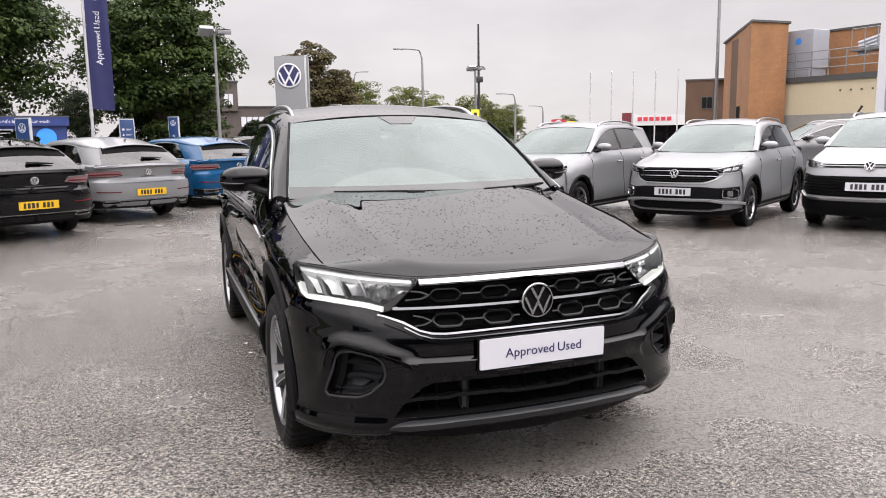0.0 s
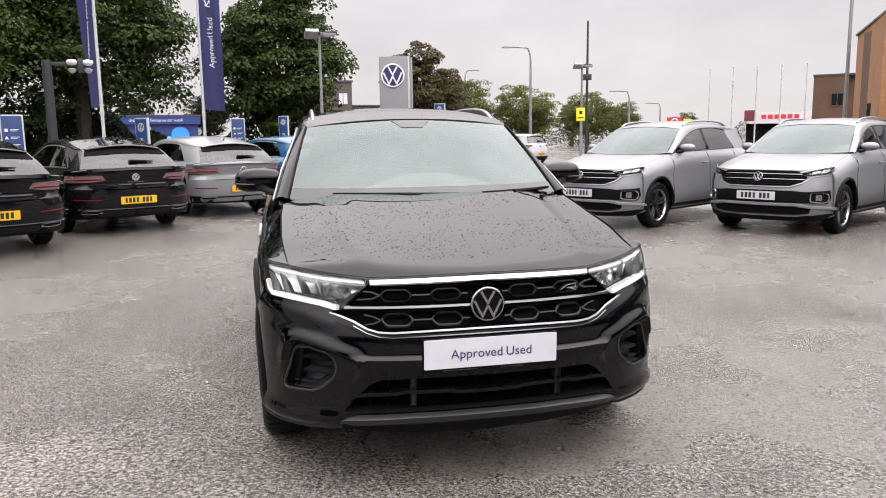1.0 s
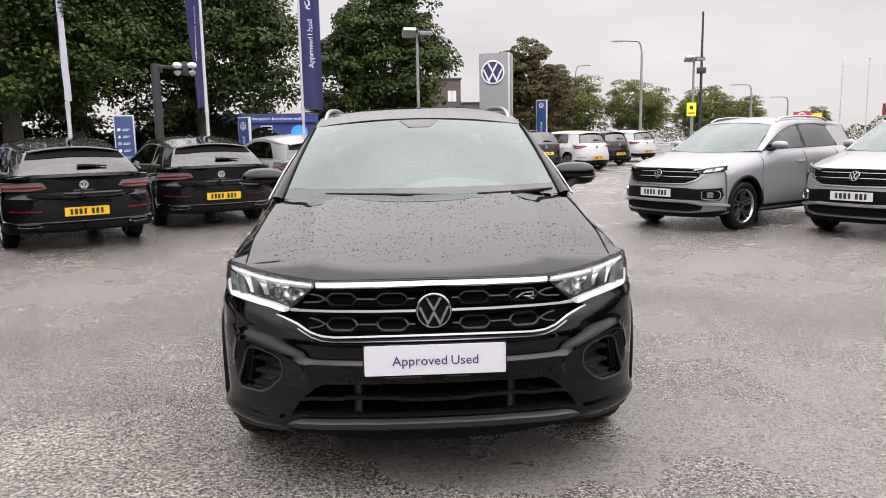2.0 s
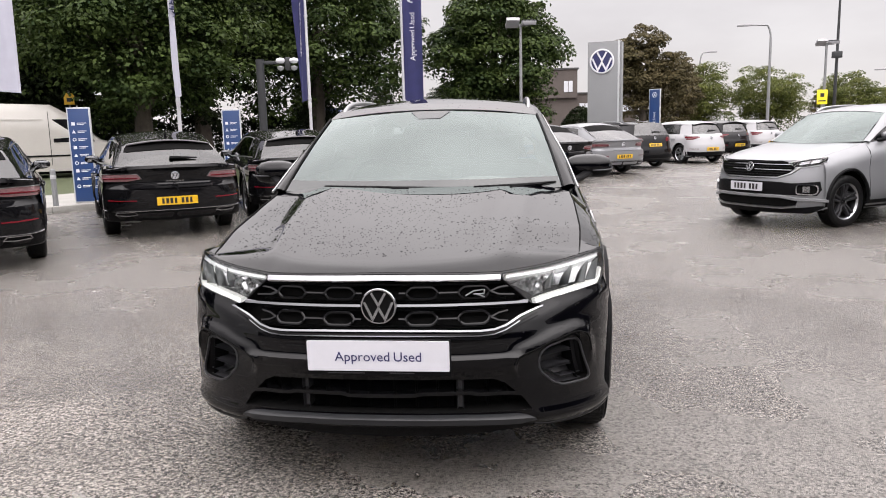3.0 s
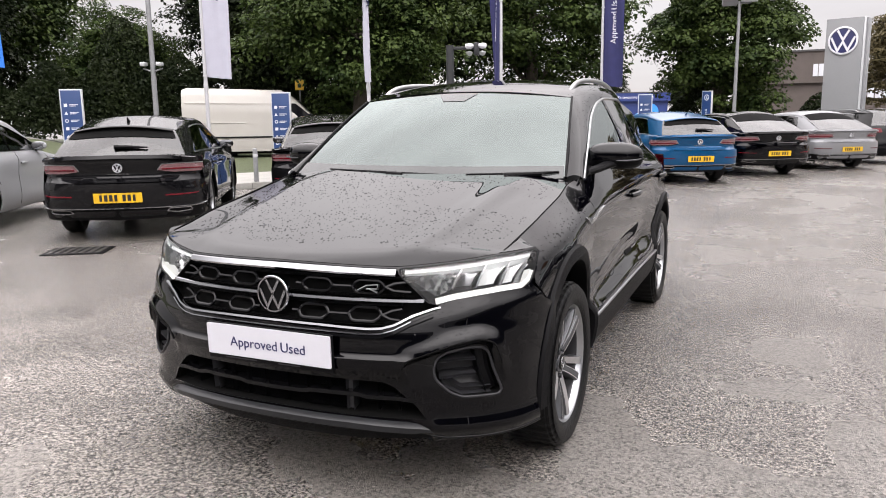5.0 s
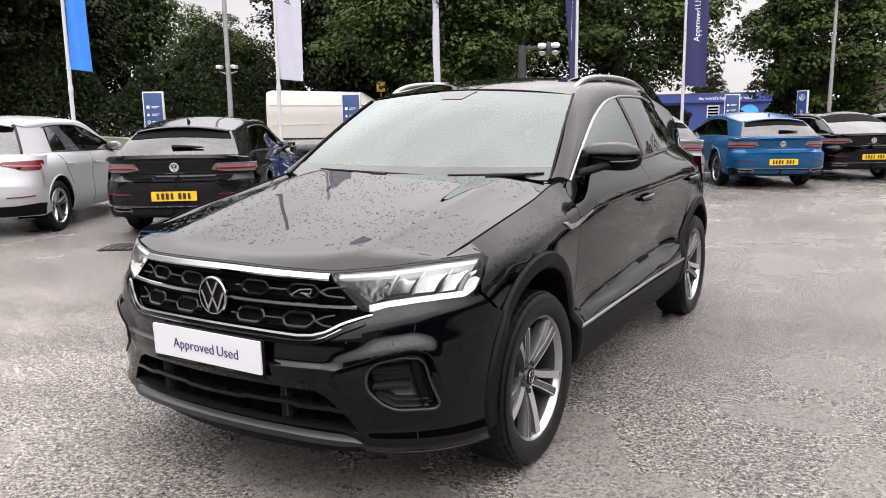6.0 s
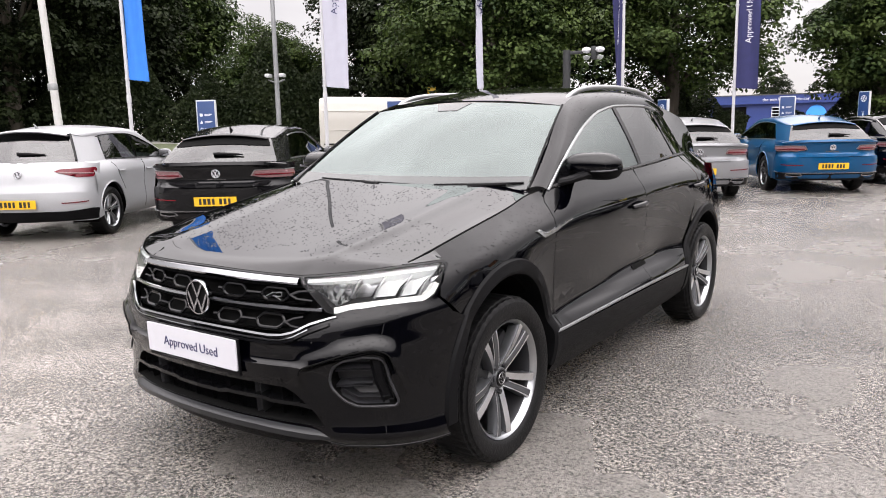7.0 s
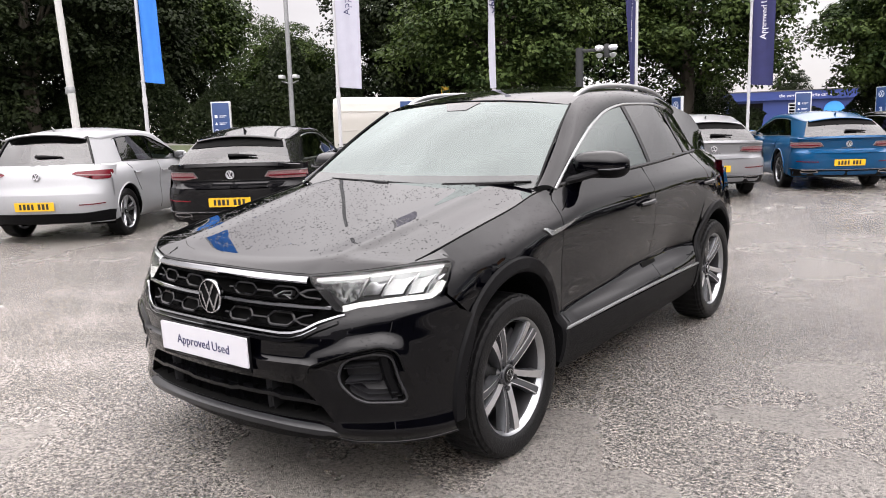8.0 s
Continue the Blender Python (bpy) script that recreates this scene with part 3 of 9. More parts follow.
def roundel(name, parent, m, r, ring, inner, thick=0.008):
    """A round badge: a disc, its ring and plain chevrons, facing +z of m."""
    b = new(name)
    b.parent, b.matrix_basis = parent, m
    part("disc", *lathe([(0.0, r * 0.99), (thick * 0.6, r * 0.97), (thick * 0.75, r * 0.5), (thick * 0.8, 0.0001)], 40, "z"), inner, b)
    part("ring", *lathe([(0.0, r), (thick, r), (thick * 1.25, r * 0.96), (thick * 1.25, r * 0.89), (thick * 0.6, r * 0.87)], 40, "z"), ring, b)
    e = r * 0.80
    w = r * 0.070

    def bar(nm, pts):
        V, F = [], []
        n = len(pts)
        L = []
        for i, p in enumerate(pts):
            a, c = Vector(pts[max(0, i - 1)]), Vector(pts[min(n - 1, i + 1)])
            q = Vector(p)
            d1 = (q - a).normalized() if i else (c - q).normalized()
            d2 = (c - q).normalized() if i < n - 1 else d1
            nn = Vector((-(d1 + d2).y, (d1 + d2).x)).normalized()
            k = max(0.45, nn.dot(Vector((-d1.y, d1.x))))
            L.append((q + nn * w / k, q - nn * w / k))
        for a, c in L:
            V += [(a.x, a.y, thick * 0.7), (c.x, c.y, thick * 0.7), (a.x, a.y, thick * 1.2), (c.x, c.y, thick * 1.2)]
        for i in range(n - 1):
            o = i * 4
            F += [(o + 2, o + 3, o + 7, o + 6), (o, o + 2, o + 6, o + 4), (o + 3, o + 1, o + 5, o + 7)]
        F += [(0, 1, 3, 2), (4 * n - 4, 4 * n - 2, 4 * n - 1, 4 * n - 3)]
        part(nm, V, F, ring, b, smooth=0)
    bar("chevron", [(-e * 0.48, e * 0.92), (0, e * 0.06), (e * 0.48, e * 0.92)])
    bar("chevron", [(-e * 0.98, e * 0.30), (-e * 0.42, -e * 0.88), (0, -e * 0.10), (e * 0.42, -e * 0.88), (e * 0.98, e * 0.30)])
    return b


def number_plate(parent, m, mat, w=0.52, h=0.111, bars=True):
    """A plate in the x-y plane of m, facing +z, its writing as plain bars."""
    p = new("number_plate")
    p.parent, p.matrix_basis = parent, m
    V, F = slab(rounded([(-w / 2, -h / 2), (w / 2, -h / 2), (w / 2, h / 2), (-w / 2, h / 2)], 0.008), lambda a, b, d: Vector((a, b, 0.006 - d)), 0.006)
    part("plate", V, F, mat, p, smooth=0)
    if bars:
        x = -0.205
        for i in range(7):
            if i == 4:
                x += 0.035
            part("character_bar", *box(x + 0.022, 0, 0.0065, 0.036 if i % 3 else 0.03, 0.072, 0.002), M_INK, p, smooth=0)
            x += 0.0535
    return p

# ---------------------------------------------------------------- the black car's front skin
HERO = Fascia(
    plan=[(0, 0), (0.17, 0.008), (0.34, 0.03), (0.50, 0.073), (0.635, 0.128), (0.745, 0.208), (0.825, 0.312), (0.868, 0.44), (0.887, 0.59), (0.892, 0.75)],
    profile=[(0.17, 0.11), (0.24, 0.055), (0.32, 0.03), (0.42, 0.022), (0.55, 0.016), (0.60, 0.02), (0.65, 0.035), (0.70, 0.06), (0.76, 0.076), (0.81, 0.09), (0.86, 0.13), (0.92, 0.22)])

# ---------------------------------------------------------------- ground, kerb, verge


def asphalt():
    """Coarse wet asphalt: pale chippings in a dark binder, damp patches that shine, one brightened area."""
    m = bpy.data.materials.new("wet_asphalt")
    m.use_nodes = True
    nt = m.node_tree
    N, L = nt.nodes.new, nt.links.new
    b = nt.nodes["Principled BSDF"]
    co = N("ShaderNodeTexCoord")

    def tex(kind, scale, detail=4.0):
        t = N(kind)
        t.inputs["Scale"].default_value = scale
        if "Detail" in t.inputs:
            t.inputs["Detail"].default_value = detail
        L(co.outputs["Object"], t.inputs["Vector"])
        return t
    stones = tex("ShaderNodeTexVoronoi", 92)
    stones2 = tex("ShaderNodeTexVoronoi", 190)
    patches = tex("ShaderNodeTexNoise", 0.33, 5)
    tracks = tex("ShaderNodeTexNoise", 1.4, 6)
    clump = tex("ShaderNodeTexNoise", 64, 2)
    ramp = N("ShaderNodeValToRGB")
    e = ramp.color_ramp.elements
    e[0].position, e[0].color = 0.05, (0.012, 0.0112, 0.0104, 1)
    e[1].position, e[1].color = 0.95, (0.46, 0.421, 0.378, 1)
    k = ramp.color_ramp.elements.new(0.55)
    k.color = (0.078, 0.071, 0.065, 1)
    sep = N("ShaderNodeSeparateColor")
    L(stones.outputs["Color"], sep.inputs[0])
    L(sep.outputs[0], ramp.inputs["Fac"])
    damp = N("ShaderNodeMapRange")
    damp.inputs["From Min"].default_value, damp.inputs["From Max"].default_value = 0.40, 0.62
    mixp = N("ShaderNodeMath")
    mixp.operation = "MULTIPLY_ADD"
    mixp.inputs[1].default_value = 0.35
    L(tracks.outputs["Fac"], mixp.inputs[0])
    half = N("ShaderNodeMath")
    half.operation = "MULTIPLY"
    half.inputs[1].default_value = 0.66
    L(patches.outputs["Fac"], half.inputs[0])
    L(half.outputs[0], mixp.inputs[2])
    L(mixp.outputs[0], damp.inputs["Value"])
    wet = N("ShaderNodeMix")
    wet.data_type, wet.blend_type = "RGBA", "MULTIPLY"
    wet.inputs["B"].default_value = (0.70, 0.69, 0.68, 1)
    L(damp.outputs["Result"], wet.inputs["Factor"])
    gap = N("ShaderNodeMapRange")
    gap.inputs["From Min"].default_value, gap.inputs["From Max"].default_value = 0.25, 0.62
    gap.inputs["To Min"].default_value, gap.inputs["To Max"].default_value = 1.0, 0.25
    L(stones.outputs["Distance"], gap.inputs["Value"])
    pit = N("ShaderNodeVectorMath")
    pit.operation = "SCALE"
    L(ramp.outputs["Color"], pit.inputs[0])
    L(gap.outputs["Result"], pit.inputs["Scale"])
    lump = N("ShaderNodeMapRange")
    lump.inputs["From Min"].default_value, lump.inputs["From Max"].default_value = 0.34, 0.66
    lump.inputs["To Min"].default_value, lump.inputs["To Max"].default_value = 0.42, 1.70
    L(clump.outputs["Fac"], lump.inputs["Value"])
    both_sizes = N("ShaderNodeVectorMath")
    both_sizes.operation = "SCALE"
    L(pit.outputs["Vector"], both_sizes.inputs[0])
    L(lump.outputs["Result"], both_sizes.inputs["Scale"])
    L(both_sizes.outputs["Vector"], wet.inputs["A"])
    # base colour up to 1.75 times brighter around one point, with an uneven edge
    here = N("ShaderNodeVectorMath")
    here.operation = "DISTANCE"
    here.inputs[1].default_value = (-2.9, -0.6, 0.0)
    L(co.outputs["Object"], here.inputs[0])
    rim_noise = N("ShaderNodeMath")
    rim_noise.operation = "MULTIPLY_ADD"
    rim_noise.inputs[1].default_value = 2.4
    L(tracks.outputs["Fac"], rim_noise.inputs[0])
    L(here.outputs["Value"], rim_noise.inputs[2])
    area_gain = N("ShaderNodeMapRange")
    area_gain.interpolation_type = "SMOOTHSTEP"
    area_gain.inputs["From Min"].default_value, area_gain.inputs["From Max"].default_value = 1.9, 4.6
    area_gain.inputs["To Min"].default_value, area_gain.inputs["To Max"].default_value = 1.75, 1.0
    L(rim_noise.outputs[0], area_gain.inputs["Value"])
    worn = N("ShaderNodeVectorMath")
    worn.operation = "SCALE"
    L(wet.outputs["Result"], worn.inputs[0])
    L(area_gain.outputs["Result"], worn.inputs["Scale"])
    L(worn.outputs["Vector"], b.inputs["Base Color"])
    rr = N("ShaderNodeMapRange")
    rr.inputs["To Min"].default_value, rr.inputs["To Max"].default_value = 0.31, 0.17
    L(damp.outputs["Result"], rr.inputs["Value"])
    L(rr.outputs["Result"], b.inputs["Roughness"])
    b.inputs["IOR"].default_value = 1.75
    b.inputs["Specular Tint"].default_value = (1.0, 0.975, 0.945, 1)
    sp = N("ShaderNodeMapRange")
    sp.inputs["From Min"].default_value, sp.inputs["From Max"].default_value = 0.1, 0.9
    sp.inputs["To Min"].default_value, sp.inputs["To Max"].default_value = 0.08, 0.80
    L(sep.outputs[0], sp.inputs["Value"])
    L(sp.outputs["Result"], b.inputs["Specular IOR Level"])
    add = N("ShaderNodeMath")
    add.operation = "ADD"
    L(stones.outputs["Distance"], add.inputs[0])
    L(stones2.outputs["Distance"], add.inputs[1])
    bp = N("ShaderNodeBump")
    bp.invert = True
    bp.inputs["Strength"].default_value, bp.inputs["Distance"].default_value = 0.75, 0.0045
    L(add.outputs[0], bp.inputs["Height"])
    L(bp.outputs["Normal"], b.inputs["Normal"])
    return m


def sheet(name, outline, z, mat, label, kind="structure", depth=0.0):
    V = [(x, y, z) for x, y in outline]
    F = [tuple(range(len(V)))]
    if depth:
        n = len(V)
        V += [(x, y, z - depth) for x, y in outline]
        F += [(i, n + i, n + (i + 1) % n, (i + 1) % n) for i in range(n)]
    return tagged(part(name, V, F, mat, smooth=0), label, name.replace("_", " "), kind=kind)


M_ASPHALT = asphalt()
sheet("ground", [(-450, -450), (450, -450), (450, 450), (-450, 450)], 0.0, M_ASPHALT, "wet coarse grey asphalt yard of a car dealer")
M_CONCRETE = material("pale_concrete", (0.22, 0.215, 0.20), 0.7, vary=0.18, scale=2, bump=0.2, bump_scale=80)
M_GRASS = material("mown_grass", (0.040, 0.050, 0.018), 0.9, vary=0.4, scale=3, bump=0.8, bump_scale=60)
RD = Vector((0.55, 0.835))            # along the row of parked cars
RN = Vector((-0.835, 0.55))           # away from the yard


def by_row(a, d):
    """A place a metres along the kerb and d metres beyond it."""
    p = Vector((-7.9, 10.5)) + RD * a + RN * d
    return (p.x, p.y)


def strip(name, a0, a1, d0, d1, z, mat, label, depth):
    return sheet(name, [by_row(a0, d0), by_row(a1, d0), by_row(a1, d1), by_row(a0, d1)], z, mat, label, depth=depth)


strip("pavement", -60, 11, 0.16, 3.4, 0.10, M_CONCRETE, "pale concrete pavement behind the kerb", 0.10)


def bank_z(a, d):
    """The verge climbs towards the hedge, more where the row of cars begins."""
    f = min(1.0, max(0.0, (1.0 - a) / 5.0))
    f = f * f * (3 - 2 * f)
    return 0.10 + f * float(np.interp(d, [3.4, 9, 16, 20, 60], [0.0, 0.45, 0.86, 1.0, 1.1]))


def slope(name, a0, a1, d0, d1, mat, label, na=24, nd=10):
    def at(a, d):
        x, y = by_row(a, d)
        return Vector((x, y, bank_z(a, d)))
    return tagged(part(name, *grid(at, np.linspace(a0, a1, na), np.linspace(d0, d1, nd)), mat), label, name, kind="structure")


slope("verge", -60, 11, 3.4, 16.0, M_GRASS, "mown grass verge rising to the trees", 60, 12)
slope("lane", -60, 60, 16.0, 20.0, material("pale_lane", (0.17, 0.165, 0.155), 0.8, vary=0.2, scale=1.5), "pale far lane beyond the verge", 60, 4)
slope("bank", -70, 20, 20.0, 60.0, material("dark_undergrowth", (0.02, 0.024, 0.01), 0.95, vary=0.4, scale=2), "dark undergrowth below the trees", 40, 4)
kerb = thing("kerb", "worn pale concrete kerb stones along the yard", "kerb", kind="structure")
V, F = box(0, 0, 0.05, 0.905, 0.15, 0.14, 0.015)
kerb_ob = None
for i in range(34):
    x, y = by_row(-20 + i * 0.915, 0.075)
    if kerb_ob is None:
        kerb_ob = part("kerb_stone", V, F, M_CONCRETE, kerb)
        o = kerb_ob
    else:
        o = new("kerb_stone", kerb_ob.data)
        o.parent = kerb
    o.matrix_basis = Matrix.Translation((x, y, 0)) @ Matrix.Rotation(math.atan2(RD.y, RD.x), 4, "Z")
drain = thing("drain_cover", "dark iron drain cover set in the asphalt", "drain cover")
part("cover_frame", *box(0, 0, 0.004, 0.62, 0.46, 0.012, 0.003), M_PLASTIC, drain)
for i in range(7):
    part("cover_bar", *box(-0.24 + i * 0.08, 0, 0.012, 0.045, 0.38, 0.008, 0.002), M_DISC, drain)
drain.matrix_basis = pose(-5.1, 3.5, 0, 0, 0, 31)

# ---------------------------------------------------------------- the black car in the middle of the yard
HF = HERO


def hero_edge(x):
    """The hood's front edge in plan, and its height."""
    s = HF.s_of(x)
    z = float(np.interp(s, [0, 0.445, 0.62, 0.79, 0.93], [0.838, 0.831, 0.847, 0.866, 0.873]))
    p = HF.at(s, z)
    return p.y, z


HERO_REAR = Fascia(plan=[(0, 0), (0.3, -0.012), (0.5, -0.05), (0.66, -0.13), (0.77, -0.25), (0.84, -0.40), (0.87, -0.55)],
                   profile=[(0.2, 4.15), (0.35, 4.21), (0.6, 4.22), (0.8, 4.15), (1.0, 4.10), (1.12, 4.05)])
hero = Car(
    lines=[
        ([(0.3, 0.80), (3.4, 0.80), (4.2, 0.70)], [(0.3, 0.20), (4.2, 0.22)]),
        ([(0.3, 0.858), (1.2, 0.866), (3.4, 0.868), (4.2, 0.74)], [(0.3, 0.30), (4.2, 0.32)]),
        ([(0.3, 0.862), (0.84, 0.876), (1.4, 0.888), (2.6, 0.890), (3.4, 0.888), (4.2, 0.77)], [(0.3, 0.435), (1.2, 0.44), (2.4, 0.448), (4.2, 0.44)]),
        ([(0.3, 0.858), (0.84, 0.872), (1.5, 0.827), (2.6, 0.816), (3.0, 0.850), (3.5, 0.888), (4.2, 0.78)], [(0.3, 0.50), (1.37, 0.500), (2.33, 0.572), (2.8, 0.582), (4.2, 0.59)]),
        ([(0.3, 0.845), (0.5, 0.862), (0.84, 0.888), (1.3, 0.856), (2.6, 0.851), (3.4, 0.884), (4.2, 0.76)], [(0.3, 0.70), (4.2, 0.75)]),
        ([(0.3, 0.79), (0.45, 0.826), (0.6, 0.858), (0.84, 0.876), (1.2, 0.872), (2.2, 0.872), (3.3, 0.868), (4.2, 0.72)], [(0.3, 0.80), (0.6, 0.825), (0.84, 0.852), (1.2, 0.885), (1.47, 0.907), (2.2, 0.932), (2.9, 0.957), (4.2, 0.98)]),
        ([(0.3, 0.722), (0.36, 0.742), (0.45, 0.75), (0.7, 0.765), (1.0, 0.765), (1.2, 0.755), (1.3, 0.775), (1.5, 0.802), (2.0, 0.803), (2.5, 0.79), (3.0, 0.757), (3.5, 0.705), (4.1, 0.60)],
         [(0.3, 0.862), (0.36, 0.868), (0.45, 0.884), (0.65, 0.928), (0.95, 0.982), (1.27, 1.044), (1.57, 1.074), (2.2, 1.088), (2.6, 1.10), (3.2, 1.12), (3.6, 1.13), (4.1, 1.10)]),
    ],
    front=HF, rear=HERO_REAR, length=4.236,
    shell_in=[(0.728, 1.262, 1.055), (0.668, 1.55, 1.243), (0.607, 1.835, 1.424), (0.578, 2.12, 1.492), (0.565, 2.6, 1.515), (0.548, 3.1, 1.502), (0.51, 3.5, 1.45), (0.48, 3.78, 1.37)],
    shell_out=[(0.795, 1.30, 1.052), (0.742, 1.60, 1.205), (0.678, 1.944, 1.340), (0.652, 2.18, 1.405), (0.640, 2.45, 1.436), (0.630, 2.8, 1.44), (0.600, 3.12, 1.422), (0.565, 3.42, 1.37)],
    roof=[(1.7, 1.452), (1.78, 1.468), (2.0, 1.512), (2.3, 1.548), (2.7, 1.562), (3.2, 1.553), (3.6, 1.525), (3.9, 1.49)],
    screen=(1.165, 1.045, (0.722, 1.275, 1.058), 1.775, 1.462, (0.603, 1.835, 1.424), 0.022),
    back=(4.05, 1.10, (0.56, 3.93, 1.10), 3.80, 1.50, (0.47, 3.76, 1.38), 0.02),
    hood=dict(mid=spline([(0.0, 0.827), (0.2, 0.866), (0.5, 0.925), (0.8, 0.986), (1.1, 1.052), (1.25, 1.087)]), edge=hero_edge, slope=0.50, ridge=0.009,
              x1=0.738, y0=0.36, y1=1.27, xr=0.70, back=lambda x: 1.165 + 0.10 * (x / 0.7) ** 2),
    arches=[(0.839, 0.345), (3.43, 0.345)])

black_car = thing("black_suv", "wet glossy black compact SUV with lit headlamps and beaded rain", "car")
both = ((1, lambda q: q, ""), (-1, flipped, ""))

# -- bumper skin, with its dished lamp pods
G_POLY = [(0, 0.832), (0.443, 0.824), (0.455, 0.803), (0.56, 0.713), (0.60, 0.706), (0.585, 0.690), (0.515, 0.662), (0.455, 0.634), (0.38, 0.621), (0, 0.628)]
LAMP = rounded([(0.449, 0.824), (0.62, 0.841), (0.79, 0.859), (0.925, 0.866), (0.953, 0.853), (0.957, 0.80), (0.935, 0.757), (0.90, 0.743), (0.82, 0.741), (0.645, 0.724), (0.60, 0.708), (0.563, 0.712), (0.456, 0.805)], 0.012)
POD = rounded([(0.495, 0.525), (0.655, 0.580), (0.75, 0.597), (0.805, 0.578), (0.826, 0.52), (0.852, 0.41), (0.832, 0.366), (0.643, 0.368), (0.597, 0.382), (0.52, 0.432), (0.49, 0.474)], 0.022, 5)
FOG = rounded([(0.594, 0.485), (0.604, 0.525), (0.636, 0.548), (0.715, 0.566), (0.772, 0.561), (0.794, 0.54), (0.806, 0.482), (0.832, 0.408), (0.82, 0.392), (0.69, 0.395), (0.648, 0.413), (0.602, 0.456)], 0.014, 4)
INTAKE = [(0, 0.455), (0.26, 0.453), (0.42, 0.448), (0.46, 0.430), (0.53, 0.365), (0.565, 0.315), (0, 0.325)]


def mirror2(p):
    """A half outline from the middle outwards and back, made whole."""
    return p + [(-a, b) for a, b in reversed(p) if abs(a) > 1e-9]


def minus(p):
    return [(-a, b) for a, b in p]


def y_to_s(y, z):
    return float(np.interp(y - HF.profile(z), HF.y, HF.s))


ring = [(y_to_s(y, z), z) for y, z in ellipse(0.839, 0.345, 0.425, 0.475, 138, 180, 8)] + [(y_to_s(0.415, 0.285), 0.285), (y_to_s(0.44, 0.245), 0.245)]
half = [(0, 0.8365), (0.445, 0.8295), (0.62, 0.8455), (0.79, 0.8645), (0.925, 0.8715), (0.962, 0.856), (0.966, 0.80), (0.946, 0.752), (1.02, 0.69)] + ring + [(0.8, 0.238), (0.62, 0.240), (0.55, 0.258), (0, 0.262)]


def bumper_dish(s, z):
    a = (abs(s), z)
    o = 0.0
    e = edge_distance(a, POD)
    k = min(1.0, max(0.0, (z - 0.43) / 0.10))
    if inside(a, POD):
        w = min(1.0, e / 0.020)
        o += 0.014 * k - 0.030 * k * w
    else:
        w = max(0.0, 1 - e / 0.050)
        o += 0.014 * k * w * w * (3 - 2 * w)
    # the shelf below the pods
    o += 0.018 * math.exp(-((z - 0.285) / 0.029) ** 2) * min(1.0, max(0.0, (a[0] - 0.50) / 0.10))
    # the crease between the pods, and the swage under the lamps
    o += 0.015 * min(1.0, max(0.0, (0.540 - z) / 0.010)) * min(1.0, max(0.0, (z - 0.45) / 0.05)) * min(1.0, max(0.0, (0.58 - a[0]) / 0.14))
    o += 0.010 * math.exp(-((z - (0.655 + 0.05 * min(1, a[0]))) / 0.035) ** 2) * min(1.0, max(0.0, (a[0] - 0.5) / 0.2))
    return o


pod_in = inset(POD, 0.020)
bumper = part("front_bumper", *patch(HF, mirror2(half), 0.0, 0.0115, bumper_dish,
              holes=[mirror2(G_POLY), LAMP, minus(LAMP), mirror2(INTAKE), FOG, minus(FOG)],
              lines=[POD + [POD[0]], minus(POD) + [minus(POD)[0]], pod_in + [pod_in[0]], minus(pod_in) + [minus(pod_in)[0]],
                     [(-0.50, 0.5355), (0.50, 0.5355)], [(-0.50, 0.5300), (0.50, 0.5300)]]), M_PAINT, black_car, smooth=48)
part("bumper_wall", *join(wall(HF, mirror2(G_POLY), bumper_dish, -0.06, 0.0115), wall(HF, mirror2(INTAKE), bumper_dish, -0.09, 0.0115), wall(HF, FOG, bumper_dish, -0.085, 0.0115), wall(HF, minus(FOG), bumper_dish, -0.085, 0.0115),
                          patch(HF, mirror2(G_POLY), -0.055, 0.05), patch(HF, mirror2(INTAKE), -0.085, 0.05)), M_VOID, bumper, smooth=0)
for sx in (-1, 1):
    part("bumper_lip", *tube([HF.at(sx * a, b, bumper_dish(a, b) - 0.002) for a, b in along([(0.57, 0.251), (0.62, 0.241), (0.80, 0.239), half[-5]], 0.02, closed=False)], 0.0065, 8), M_PAINT, bumper, smooth=80)
part("splitter", *stripe(HF, [(-0.62, 0.268), (-0.54, 0.284), (-0.3, 0.296), (0.0, 0.299), (0.3, 0.296), (0.54, 0.284), (0.62, 0.268)], 0.017, 0.026, -0.02, taper=0.12),
                material("grey_splitter", (0.013, 0.0135, 0.015), 0.36, spec=0.3, vary=0.2, scale=12), bumper, "satin grey lower splitter lip")
part("air_dam", *patch(HF, mirror2([(0, 0.288), (0.62, 0.275), (0.66, 0.22), (0.3, 0.19), (0, 0.185)]), -0.02, 0.05), M_PLASTIC, bumper)

M_POD = material("satin_pod_plastic", (0.016, 0.016, 0.018), 0.4, spec=0.3, vary=0.1, scale=20)
